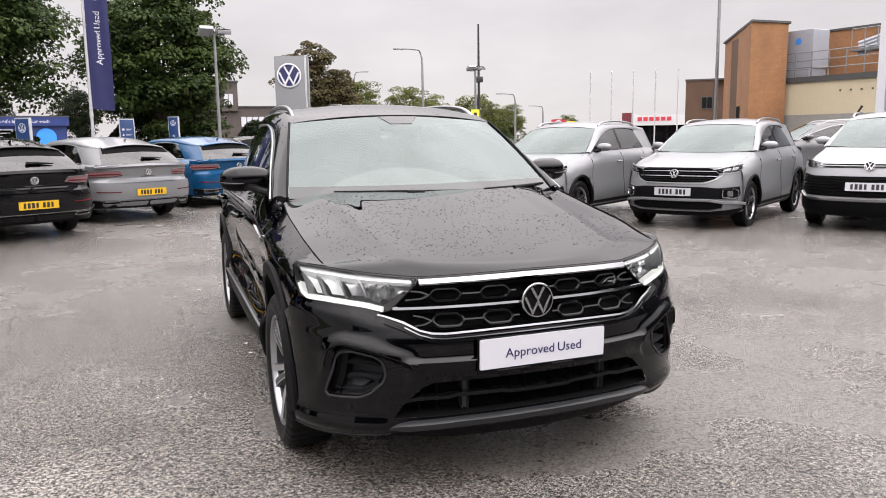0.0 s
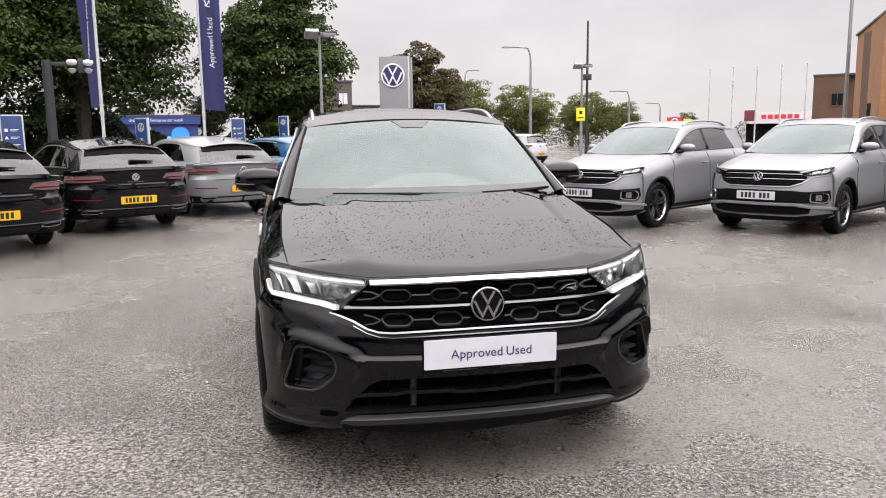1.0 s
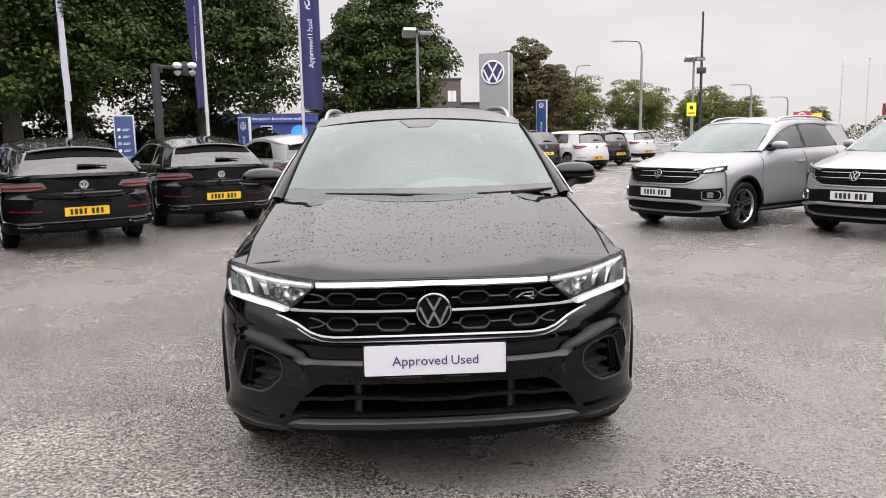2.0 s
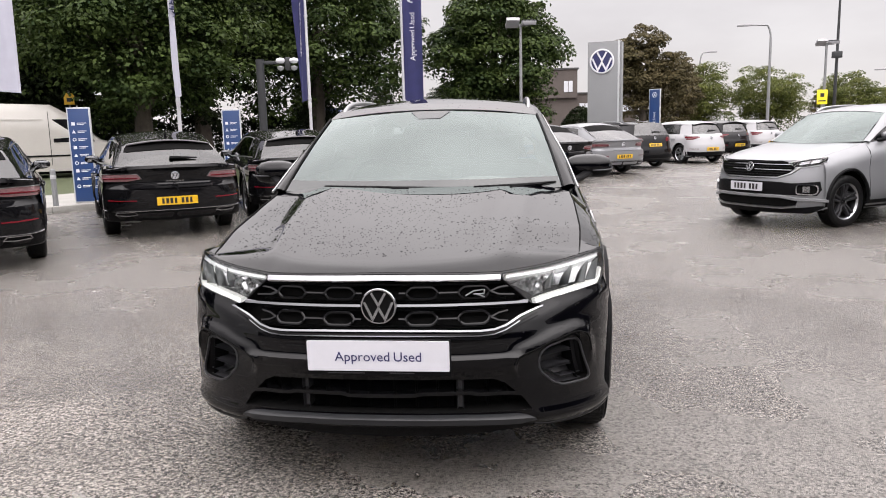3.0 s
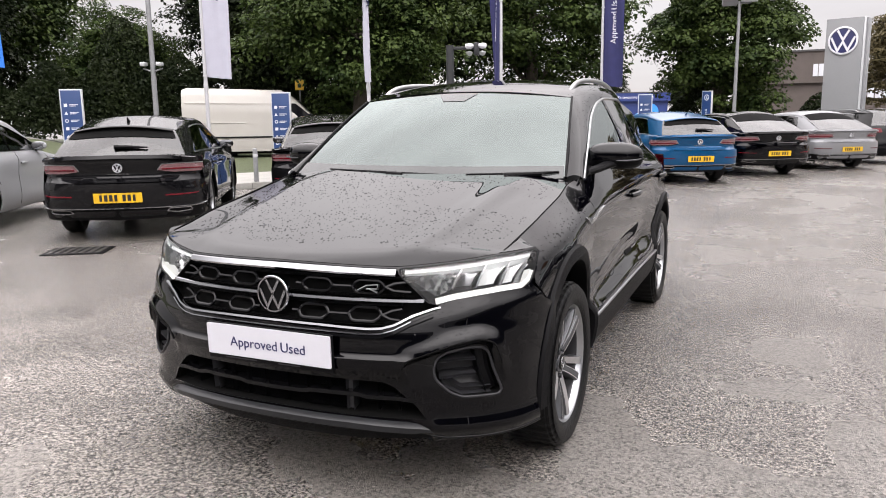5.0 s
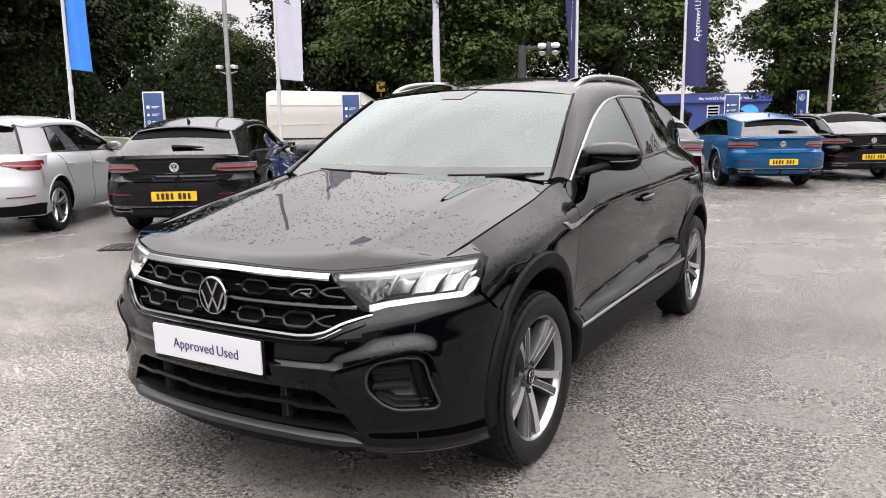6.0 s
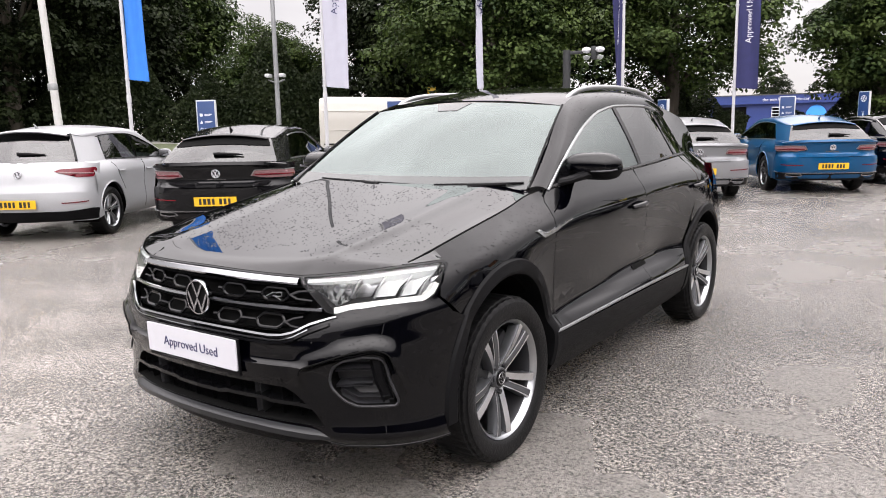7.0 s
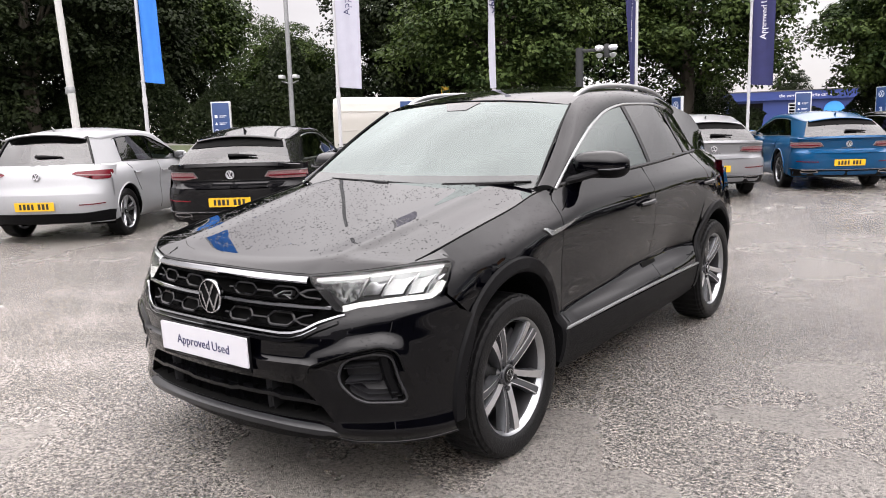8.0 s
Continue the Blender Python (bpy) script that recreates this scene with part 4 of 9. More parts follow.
# -- lower intake: middle bar, radiator slats, tow eyes
part("intake_bar", *stripe(HF, [(-0.575, 0.373), (-0.47, 0.389), (-0.36, 0.391), (-0.33, 0.398), (-0.15, 0.398), (-0.12, 0.391), (0.12, 0.391), (0.15, 0.398), (0.33, 0.398), (0.36, 0.391), (0.47, 0.389), (0.575, 0.373)], 0.007, 0.0, -0.05), M_GLOSS, bumper)
for k in range(9):
    z = 0.337 + k * 0.0128
    if abs(z - 0.39) > 0.008:
        part("radiator_slat", *stripe(HF, [(-0.27, z), (0.27, z)], 0.0028, -0.058, -0.075), M_PLASTIC, bumper)
for sx in (-1, 1):
    for z in (0.424, 0.356):
        part("intake_post", *stripe(HF, [(sx * 0.295 - 0.001, z - 0.026), (sx * 0.295, z + 0.026)], 0.013, -0.03, -0.075), M_ALLOY_DARK, bumper)
    for x in (0.05, 0.13, 0.21, 0.40, 0.47):
        part("intake_rib", *stripe(HF, [(sx * x, 0.335), (sx * x + 0.0005, 0.445)], 0.004, -0.042, -0.075), M_PLASTIC, bumper)
# -- lamp pods: dished insert with two fins
for sx, mir in ((1, lambda p: p), (-1, minus)):
    part("pod_seam", *tube([HF.at(a, b, bumper_dish(a, b) + 0.0014) for a, b in along(mir(POD), 0.012) if b > 0.50], 0.0030, 6), M_VOID, bumper)
    part("pod_insert", *patch(HF, mir(inset(FOG, 0.004)), -0.075, 0.03, lambda s, z: 0.03 * max(0, (0.46 - z) / 0.06)), M_POD, bumper)
    part("pod_frame", *tube([HF.at(a, b, bumper_dish(a, b)) for a, b in along(mir(FOG), 0.012)], 0.0050, 8, closed=True), M_POD, bumper, smooth=80)
    for z0, z1 in ((0.517, 0.523), (0.460, 0.468)):
        part("pod_fin", *stripe(HF, [(sx * 0.612, z0), (sx * 0.69, z1), (sx * 0.745, z1)], 0.004, -0.030, -0.08), M_POD, bumper)
    part("pod_blade", *stripe(HF, [(sx * 0.758, 0.556), (sx * 0.772, 0.48), (sx * 0.798, 0.405)], 0.020, -0.030, -0.085), M_PLASTIC, bumper)
    part("pod_blade", *stripe(HF, [(sx * 0.625, 0.445), (sx * 0.69, 0.410), (sx * 0.80, 0.408)], 0.012, -0.035, -0.08), M_POD, bumper)

# -- grille: chrome bars and the honeycomb
grille = new("grille")
grille.parent = black_car
part("chrome_bar", *stripe(HF, [(-0.443, 0.810), (-0.2, 0.814), (0, 0.816), (0.2, 0.814), (0.443, 0.810)], 0.0105, 0.010), M_CHROME, grille)
for sx in (-1, 1):
    part("chrome_bar", *stripe(HF, [(sx * 0.066, 0.721), (sx * 0.3, 0.7205), (sx * 0.548, 0.719)], 0.0075, 0.008), M_CHROME, grille)
low = [(0, 0.636), (0.2, 0.634), (0.37, 0.629), (0.42, 0.632), (0.462, 0.643), (0.515, 0.669), (0.585, 0.694), (0.605, 0.699)]
lower_line = [(-a, b) for a, b in reversed(low[1:])] + low
part("chrome_bar", *stripe(HF, lower_line, 0.0055, 0.012), M_CHROME, grille)
part("chrome_strip", *stripe(HF, [(a, b - 0.018 + 0.006 * (abs(a) / 0.72) ** 2) for a, b in lower_line if abs(a) < 0.53], 0.0028, 0.012), M_CHROME, grille)
part("grille_lip", *stripe(HF, [(a, b - 0.028 + 0.010 * (abs(a) / 0.72) ** 2) for a, b in lower_line if abs(a) < 0.60], 0.007, 0.010), M_GLOSS, grille)
for z in (0.768, 0.681):
    for sx in (-1, 1):
        zz = z - 0.004
        for c in (0.155, 0.348):
            hexa = rounded([(c - 0.062, zz), (c - 0.040, zz + 0.021), (c + 0.040, zz + 0.021), (c + 0.062, zz), (c + 0.040, zz - 0.021), (c - 0.040, zz - 0.021)], 0.012, 3)
            q = along([(sx * a, b) for a, b in hexa], 0.012)
            part("honeycomb_ring", *tube([HF.at(a, b, -0.012) for a, b in q], 0.0055, 6, closed=True, flat=1.0), M_GLOSS, grille)
            q2 = inset([(sx * a, b) for a, b in hexa], 0.010)
            part("honeycomb_core", *patch(HF, q2, -0.045, 0.03), M_VOID, grille, smooth=0)
        end = 0.50 if z > 0.72 else 0.475
        links = [[(0.07, zz), (0.093, zz)], [(0.217, zz), (0.286, zz)], [(0.41, zz), (0.44, zz + 0.012), (end, zz + 0.018)], [(0.41, zz), (0.44, zz - 0.012), (end, zz - 0.016)]]
        for ln in links:
            part("honeycomb_link", *tube([HF.at(sx * a, b, -0.012) for a, b in along(ln, 0.02, False)], 0.0055, 6), M_GLOSS, grille)
    for dz in (-0.034, -0.028, 0.026, 0.031):
        part("grille_slat", *stripe(HF, [(-0.47, z + dz), (0, z + dz), (0.47, z + dz)], 0.002, -0.018, -0.05), M_PLASTIC, grille)
n0 = Vector((0, -1, 0.02))
logo_m = Matrix.Translation(HF.at(0, 0.722, 0.006)) @ Vector((0, n0.y, n0.z)).to_track_quat("Z", "Y").to_matrix().to_4x4()
roundel("front_badge", black_car, logo_m, 0.067, M_CHROME, M_VOID, 0.014)
part("model_badge", *join(stripe(HF, [(0.315, 0.752), (0.345, 0.768), (0.385, 0.772), (0.383, 0.757), (0.345, 0.757)], 0.0022, 0.004, -0.02), stripe(HF, [(0.355, 0.757), (0.385, 0.745)], 0.0022, 0.004, -0.02)), M_SATIN, grille)

# -- headlamps
for sx, mir in ((1, lambda p: p), (-1, minus)):
    lamp = new("headlamp")
    lamp.parent = black_car
    L = mir(LAMP)
    part("housing", *join(patch(HF, inset(L, 0.002), -0.07, 0.04), wall(HF, L, 0.0, -0.075)), M_TRIM_IN, lamp, smooth=0)
    part("lens", *patch(HF, inset(L, 0.002), -0.001, 0.03), M_LENS, lamp)
    part("light_strip", *stripe(HF, mir([(0.585, 0.7195), (0.65, 0.734), (0.74, 0.745), (0.82, 0.751), (0.90, 0.753), (0.93, 0.770), (0.945, 0.80)]), 0.0095, -0.012, -0.05), M_LAMP_ON, lamp, "lit white daylight strip")
    part("light_strip", *stripe(HF, mir([(0.47, 0.815), (0.62, 0.828), (0.79, 0.846), (0.92, 0.853)]), 0.006, -0.012, -0.05), M_LAMP_SOFT, lamp)
    for a, b, mt in ((0.655, 0.725, M_REFLECTOR), (0.735, 0.815, M_LAMP_SOFT), (0.825, 0.895, M_LAMP_SOFT), (0.900, 0.938, M_REFLECTOR)):
        t0, t1 = 0.765, 0.838
        cell = [(a - 0.012, t0), (b - 0.016, t0 + 0.004), (b + 0.012, t1 + 0.006), (a + 0.014, t1 - 0.002)]
        c = (a + b) / 2
        part("reflector", *patch(HF, mir(cell), -0.02, 0.015, lambda s, z, c=c: -0.03 + 0.3 * abs(abs(s) - c)), mt, lamp)
        part("divider", *stripe(HF, mir([(a - 0.014, t0 - 0.003), (a + 0.013, t1)]), 0.003, -0.012, -0.06), M_SATIN, lamp)
    part("inner_reflector", *patch(HF, mir([(0.50, 0.785), (0.585, 0.735), (0.635, 0.757), (0.655, 0.825), (0.56, 0.822)]), -0.035, 0.015, lambda s, z: 0.012 * math.sin(s * 160) * math.sin(z * 160)), M_REFLECTOR, lamp)

# -- the front plate
pn = new("number_plate")
pn.parent = black_car
pm = Matrix.Translation((0, 0.002, 0.5525)) @ Matrix.Rotation(radians(88.2 + 3.6), 4, "X")
pn.matrix_basis = pm
part("plate", *slab(rounded([(-0.26, -0.0565), (0.26, -0.0565), (0.26, 0.0565), (-0.26, 0.0565)], 0.006), lambda a, b, d: Vector((a, b, 0.006 - d)), 0.006), M_PLATE_WHITE, pn, "white show plate with navy lettering", smooth=0)
part("plate_holder", *box(0, -0.008, -0.006, 0.53, 0.135, 0.010, 0.003), M_PLASTIC, pn)
lettering("Approved Used", 0.0505, M_NAVY, pn, Matrix.Translation((0, -0.004, 0.0065)))
for i, (a, b) in enumerate(((-0.12, 0.135), (0.085, 0.09))):
    part("print_bar", *box(a, -0.066, 0.0005, b, 0.004, 0.002), M_ALLOY_DARK, pn, smooth=0)

# -- bonnet
bonnet = part("bonnet", *hero.hood_sheet(0.02), M_PAINT, black_car, "black bonnet beaded with raindrops", smooth=60)

# -- flanks: wing, doors, quarter, cladding
def wing_corner(u, v):
    """The wing's tip above the headlamp, from the lamp's upper edge to the bonnet's side."""
    q = 0.80 + 0.166 * u
    lamp_top = HF.at(q, float(np.interp(q, [0.79, 0.925, 0.966], [0.866, 0.8735, 0.852])), 0.001)
    y = 0.338 + 0.17 * u
    return lamp_top.lerp(Vector((hero.lines[-1][0](y) - 0.002, y, hero.lines[-1][1](y) + 0.0005)), v)


AF = ellipse(0.839, 0.345, 0.425, 0.475, 0, 180, 30)
AR = ellipse(3.43, 0.345, 0.425, 0.455, 0, 180, 30)
top = lambda a, b, n=14: [(y, hero.lines[-1][1](y) - 0.001) for y in np.linspace(a, b, n)]
wing = top(0.345, 1.30) + [(1.262, 1.00), (1.243, 0.90), (1.244, 0.733), (1.272, 0.55), (1.285, 0.42)] + [p for p in AF if p[1] > 0.40 and p[0] > 0.8] \
    + [p for p in AF if p[0] <= 0.8 and p[1] > 0.66] + [(0.482, 0.697), (0.418, 0.752), (0.442, 0.80), (0.468, 0.872), (0.40, 0.872)]
wing = [p for i, p in enumerate(wing) if i == 0 or math.dist(p, wing[i - 1]) > 1e-4]
g = 0.0045
door_f = [(1.262 + g, 1.00), (1.243 + g, 0.90), (1.244 + g, 0.733), (1.272 + g, 0.55), (1.285 + g, 0.425), (2.392, 0.425), (2.385, 0.55), (2.35, 0.85), (2.30, 1.04)] + top(2.29, 1.31)
door_r = [(2.392 + g, 0.425), (2.385 + g, 0.55), (2.35 + g, 0.85), (2.30 + g, 1.04)] + top(2.31, 3.26, 8) + [(3.27, 1.0), (3.20, 0.85), (3.10, 0.72), (3.03, 0.60), (3.005, 0.425)]
quarter = [(3.27 + g, 1.0), (3.20 + g, 0.85), (3.13, 0.73)] + [p for p in reversed(AR) if p[0] > 3.13 and p[1] > 0.36] + [(3.86, 0.30), (4.02, 0.30), (4.10, 0.6), (4.08, 0.9), (4.0, 1.105)] + top(3.95, 3.28, 8)
for sx, side, _ in both:
    part("wing_tip", *side(grid(wing_corner, np.linspace(0, 1, 14), np.linspace(0, 1, 5))), M_PAINT, black_car, smooth=60)
    part("wing", *side(hero.panel(wing, step=0.035)), M_PAINT, black_car, smooth=60)
    d = part("front_door", *side(hero.panel(door_f, step=0.04)), M_PAINT, black_car, smooth=60)
    e = part("rear_door", *side(hero.panel(door_r, step=0.04)), M_PAINT, black_car, smooth=60)
    part("quarter_panel", *side(hero.panel(quarter, step=0.04)), M_PAINT, black_car, smooth=60)
    part("seam_backing", *side(grid(lambda y, z: hero.side(y, z, -0.012), [1.2, 1.25, 1.3, 1.35], np.linspace(0.4, 1.03, 8))), M_VOID, black_car, smooth=0)
    part("seam_backing", *side(grid(lambda y, z: hero.side(y, z, -0.012), [2.25, 2.3, 2.35, 2.4, 2.45], np.linspace(0.4, 1.07, 8))), M_VOID, black_car, smooth=0)
    # wheel arch cladding
    for cy, ry, rz, a0, a1 in ((0.839, 0.425, 0.475, 8, 172), (3.43, 0.425, 0.455, 8, 172)):
        prof = ((1.0, -0.004), (0.985, 0.012), (0.90, 0.014), (0.87, 0.004), (0.865, -0.05), (0.87, -0.12))

        def arch_at(a, k, cy=cy, ry=ry, rz=rz):
            f, o = prof[int(k)]
            y, z = cy + ry * f * math.cos(radians(a)), 0.345 + rz * f * math.sin(radians(a))
            p = hero.side(y, z, 0)
            if y < 0.56:
                w = min(1.0, (0.56 - y) / 0.06)
                q = HF.at(y_to_s(y, z), z)
                p = p.lerp(Vector((q.x, y, z)), w)
            return Vector((p.x + o, y, z))
        part("arch_cladding", *side(grid(arch_at, np.linspace(a0 - 16, a1 + 16, 44), range(6))), M_CLAD, black_car, "dark grey plastic wheel arch moulding", smooth=40)
        part("arch_liner", *side(grid(lambda a, k, cy=cy: Vector((0.80 - 0.32 * k, cy + 0.375 * math.cos(radians(a)), 0.345 + 0.405 * math.sin(radians(a)))), np.linspace(-20, 200, 30), (0, 1))), M_VOID, black_car)
        part("arch_backing", *side((([(0.48, cy - 0.42, 0.18), (0.48, cy + 0.42, 0.18), (0.48, cy + 0.42, 0.85), (0.48, cy - 0.42, 0.85)]), [(0, 1, 2, 3)])), M_VOID, black_car, smooth=0)
    part("bonnet_seam", *side(tube([Vector((hero.lines[-1][0](y) + 0.0005, y, hero.lines[-1][1](y) + 0.0015)) for y in np.linspace(0.37, 1.25, 30)], [0.0012, 0.0016, 0.0020] + [0.0030] * 27, 6)), M_VOID, black_car, smooth=0)
    # sill cladding and its bright strip
    sill = [(1.215, 0.43), (3.02, 0.43), (3.02, 0.36), (3.06, 0.26), (2.9, 0.235), (1.3, 0.225), (1.24, 0.25), (1.215, 0.34)]
    part("sill_cladding", *side(hero.panel(sill, step=0.06, out=0.006)), M_CLAD, black_car)
    part("sill_return", *side(grid(lambda y, k: Vector(((0.81 - 0.35 * k), y, 0.235 - 0.02 * k)), np.linspace(1.24, 3.05, 6), (0, 1))), M_VOID, black_car)
    strip = [hero.side(y, 0.438 + 0.008 * math.sin((y - 1.2) / 2 * math.pi), 0.004) for y in np.linspace(1.22, 3.03, 24)]
    part("bright_strip", *side(tube(strip, 0.0075, 8, flat=1.0)), M_SATIN, black_car, "slim silver sill strip")
    # wing badge blade
    part("wing_blade", *side(slab([(1.07, 0.898), (1.128, 0.866), (1.22, 0.876), (1.40, 0.918), (1.22, 0.892), (1.142, 0.884), (1.098, 0.901)], lambda y, z, dd: hero.side(y, z, 0.008 - dd), 0.010)), material("bright_badge_metal", (0.62, 0.63, 0.64), 0.25, 1.0), black_car, smooth=0)
    # handles
    for y, z, door in ((2.20, 0.895, d), (3.235, 0.928, black_car)):
        q = [hero.side(y + a, z + 0.012 * math.sin((a + 0.09) * 8), 0.002 + 0.032 * math.sin(math.pi * (a + 0.095) / 0.19) ** 0.6) for a in np.linspace(-0.09, 0.09, 10)]
        part("door_handle", *side(tube(q, [0.012, 0.014, 0.015, 0.015, 0.015, 0.015, 0.015, 0.015, 0.014, 0.010], 8)), M_PAINT, door)
        cup = [(y + 0.075 * math.cos(w), z - 0.008 + 0.034 * math.sin(w)) for w in np.linspace(0, 2 * math.pi, 20, endpoint=False)]
        part("handle_cup", *side(skin(cup, lambda a, b, y=y, z=z: hero.side(a, b, 0.002 + 0.0), step=0.02)), M_GLOSS, door)
    # glazing
    win = [hero.outer(t) for t in np.linspace(0.35, 6.0, 40)]
    edge = [(p.y, p.z) for p in win]
    a_, b_ = hero.lines[-1]
    glass_f = [(p[0], p[1]) for p in edge if p[0] < 2.335] + [(2.36, 1.427), (2.395, 1.25), (2.415, 1.096)] + [(y, b_(y) + 0.004) for y in np.linspace(2.40, 1.36, 12)]
    glass_r = [(2.455, 1.096), (2.435, 1.25), (2.40, 1.430)] + [(p[0], p[1]) for p in edge if 2.42 < p[0] < 2.98] + [(3.00, 1.428), (3.09, 1.25), (3.16, 1.122)] + [(y, b_(y) + 0.004) for y in np.linspace(3.14, 2.48, 8)]
    glass_q = [(3.03, 1.424)] + [(p[0], p[1]) for p in edge if 3.04 < p[0] < 3.1] + [(3.14, 1.415), (3.42, 1.135), (3.19, 1.126), (3.12, 1.25)]
    for nm, pol, mt in (("front_side_window", glass_f, M_GLASS_SIDE), ("rear_side_window", glass_r, M_GLASS_DARK), ("quarter_window", glass_q, M_GLASS_DARK)):
        part(nm, *side(hero.panel(pol, step=0.06, up=True)), mt, black_car).visible_shadow = False
    part("b_pillar", *side(skin([(2.35, 1.436), (2.39, 1.25), (2.412, 1.088), (2.458, 1.092), (2.438, 1.25), (2.40, 1.438)], lambda y, z: hero.upper(y, z) + Vector((0.004, 0, 0)), step=0.05)), M_GLOSS, black_car)
    part("rear_divider", *side(skin([(2.995, 1.430), (3.085, 1.25), (3.155, 1.118), (3.195, 1.122), (3.125, 1.25), (3.035, 1.426)], lambda y, z: hero.upper(y, z) + Vector((0.004, 0, 0)), step=0.05)), M_GLOSS, black_car)
    part("rear_pillar", *side(hero.panel([(3.15, 1.418), (3.43, 1.13), (3.70, 1.128), (3.98, 1.112), (3.92, 1.25), (3.80, 1.36), (3.5, 1.445), (3.3, 1.40)], step=0.06, up=True)), M_PAINT, black_car)
    ch = [hero.outer(t) + Vector((0.008, 0, -0.006)) for t in np.linspace(0.0, 6.2, 50)]
    part("window_trim", *side(tube(ch, 0.0065, 6)), M_SATIN, black_car, "silver window surround")
    blt = [Vector((a_(y) + 0.004, y, b_(y) + 0.003)) for y in np.linspace(1.34, 3.44, 24)]
    part("belt_seal", *side(tube(blt, 0.010, 6)), M_GLOSS, black_car)
    part("roof_frame", *side(hero.shell(48, 8, 0.014)), M_PAINT, black_car, smooth=70)
    part("screen_seal", *side(tube([hero.sheet(hero.screen, 1.0, v) + Vector((0.003, -0.001, 0.004)) for v in np.linspace(-0.02, 1, 14)], 0.006, 6)), M_PLASTIC, black_car)
    # mirror
    mi = new("door_mirror")
    mi.parent = black_car
    bm = bmesh.new()
    bmesh.ops.create_icosphere(bm, subdivisions=4, radius=1)
    for v in bm.verts:
        x, y, z = v.co
        z2 = z * (0.062 + 0.012 * x) if z > 0 else z * 0.066
        if z > 0:
            z2 *= 1 - 0.18 * max(0, x)
        z2 *= abs(z) ** -0.2 if abs(z) > 1e-6 else 1
        v.co = (0.882 + 0.128 * math.copysign(abs(x) ** 0.6, x), 1.605 + (0.075 if y < 0 else 0.02) * y + 0.03 * x, 1.140 + z2 - 0.008 * x)
    V, F = taken(bm)
    low_faces = [f for f in F if sum(V[i].z for i in f) / len(f) < 1.122]
    hi_faces = [f for f in F if sum(V[i].z for i in f) / len(f) >= 1.122]
    part("mirror_shell", *side((V, hi_faces)), M_PAINT, mi, smooth=80)
    part("mirror_base", *side((V, low_faces)), M_PLASTIC, mi, smooth=80)
    part("indicator_strip", *side(tube([(0.90, 1.531, 1.117), (0.95, 1.538, 1.117), (0.99, 1.553, 1.120), (1.008, 1.575, 1.125)], [0.003, 0.005, 0.005, 0.003], 6)), M_ALLOY_DARK, mi)
    part("mirror_arm", *side(tube([(0.78, 1.42, 1.070), (0.82, 1.47, 1.080), (0.86, 1.54, 1.098), (0.90, 1.59, 1.108)], [0.028, 0.026, 0.028, 0.03], 10, flat=0.7)), M_PLASTIC, mi)
    part("sail_panel", *side(skin([(1.33, 1.056), (1.52, 1.075), (1.50, 1.15), (1.47, 1.145)], lambda y, z: hero.upper(y, z) + Vector((0.005, 0, 0)), step=0.05)), M_GLOSS, mi)
    # roof rail
    rl = [Vector((0, 0, -0.016)) + Vector((0.558, 1.955, 1.466)), Vector((0, 0, -0.016)) + Vector((0.558, 2.03, 1.500)), Vector((0, 0, -0.016)) + Vector((0.556, 2.15, 1.530)), Vector((0, 0, -0.016)) + Vector((0.550, 2.4, 1.551)), Vector((0, 0, -0.016)) + Vector((0.543, 2.68, 1.557)), Vector((0, 0, -0.016)) + Vector((0.535, 2.95, 1.550)), Vector((0, 0, -0.016)) + Vector((0.52, 3.2, 1.528)), Vector((0, 0, -0.016)) + Vector((0.51, 3.36, 1.495)), Vector((0, 0, -0.016)) + Vector((0.505, 3.42, 1.470))]
    rc, rn = curve3(rl)
    part("roof_rail", *side(tube([rc(t) for t in np.linspace(0, rn, 36)], [0.011] * 3 + [0.0125] * 30 + [0.011] * 3, 10, flat=1.15)), M_SATIN, black_car, "satin silver roof rail")
    # tail lamp wrapping the corner
    part("tail_lamp", *side(patch(HERO_REAR, [(0.62, 0.90), (0.95, 0.88), (1.03, 0.95), (1.0, 1.05), (0.62, 1.04)], 0.006, 0.05)), M_RED_LENS, black_car)
part("roof", *hero.roof_sheet(2 / 7, 1.0), M_PAINT, black_car, "wet black roof", smooth=60)
ws = part("windscreen", *hero.pane(hero.screen), M_GLASS, black_car)
ws.visible_shadow = False
rw = part("rear_window", *hero.pane(hero.back), M_GLASS_DARK, black_car)
rw.visible_shadow = False
# dark band under the windscreen, cowl, upper edge
M_FRIT = material("black_glass_print", (0.035, 0.038, 0.038), 0.25, coat=1.0, spec=0.0, coat_ior=1.55, vary=0.1, scale=60)
part("screen_band", *grid(lambda u, v: hero.sheet(hero.screen, u, v) + Vector((0, -0.001, 0.002)), np.linspace(-0.99, 0.99, 24), np.linspace(-0.02, 0.105, 4)), M_FRIT, black_car)
part("sensor_print", *grid(lambda u, v: hero.sheet(hero.screen, u * (0.19 - 0.09 * (1 - v)), 0.86 + 0.125 * v) + Vector((0, -0.001, 0.002)), np.linspace(-1, 1, 9), np.linspace(0, 1, 5)), M_FRIT, black_car)
part("cowl", *grid(lambda u, v: Vector((0.735 * u, 1.12 + 0.11 * u * u + v * 0.12, 1.030 + 0.012 * u * u - 0.015 * v)), np.linspace(-1, 1, 16), (0, 0.5, 1)), M_PLASTIC, black_car)
part("sensor_housing", *moved(box(0, 0, 0, 0.24, 0.13, 0.03, 0.012), Matrix.Translation((0, 1.74, 1.415)) @ Matrix.Rotation(radians(30), 4, "X")), M_TRIM_IN, black_car)
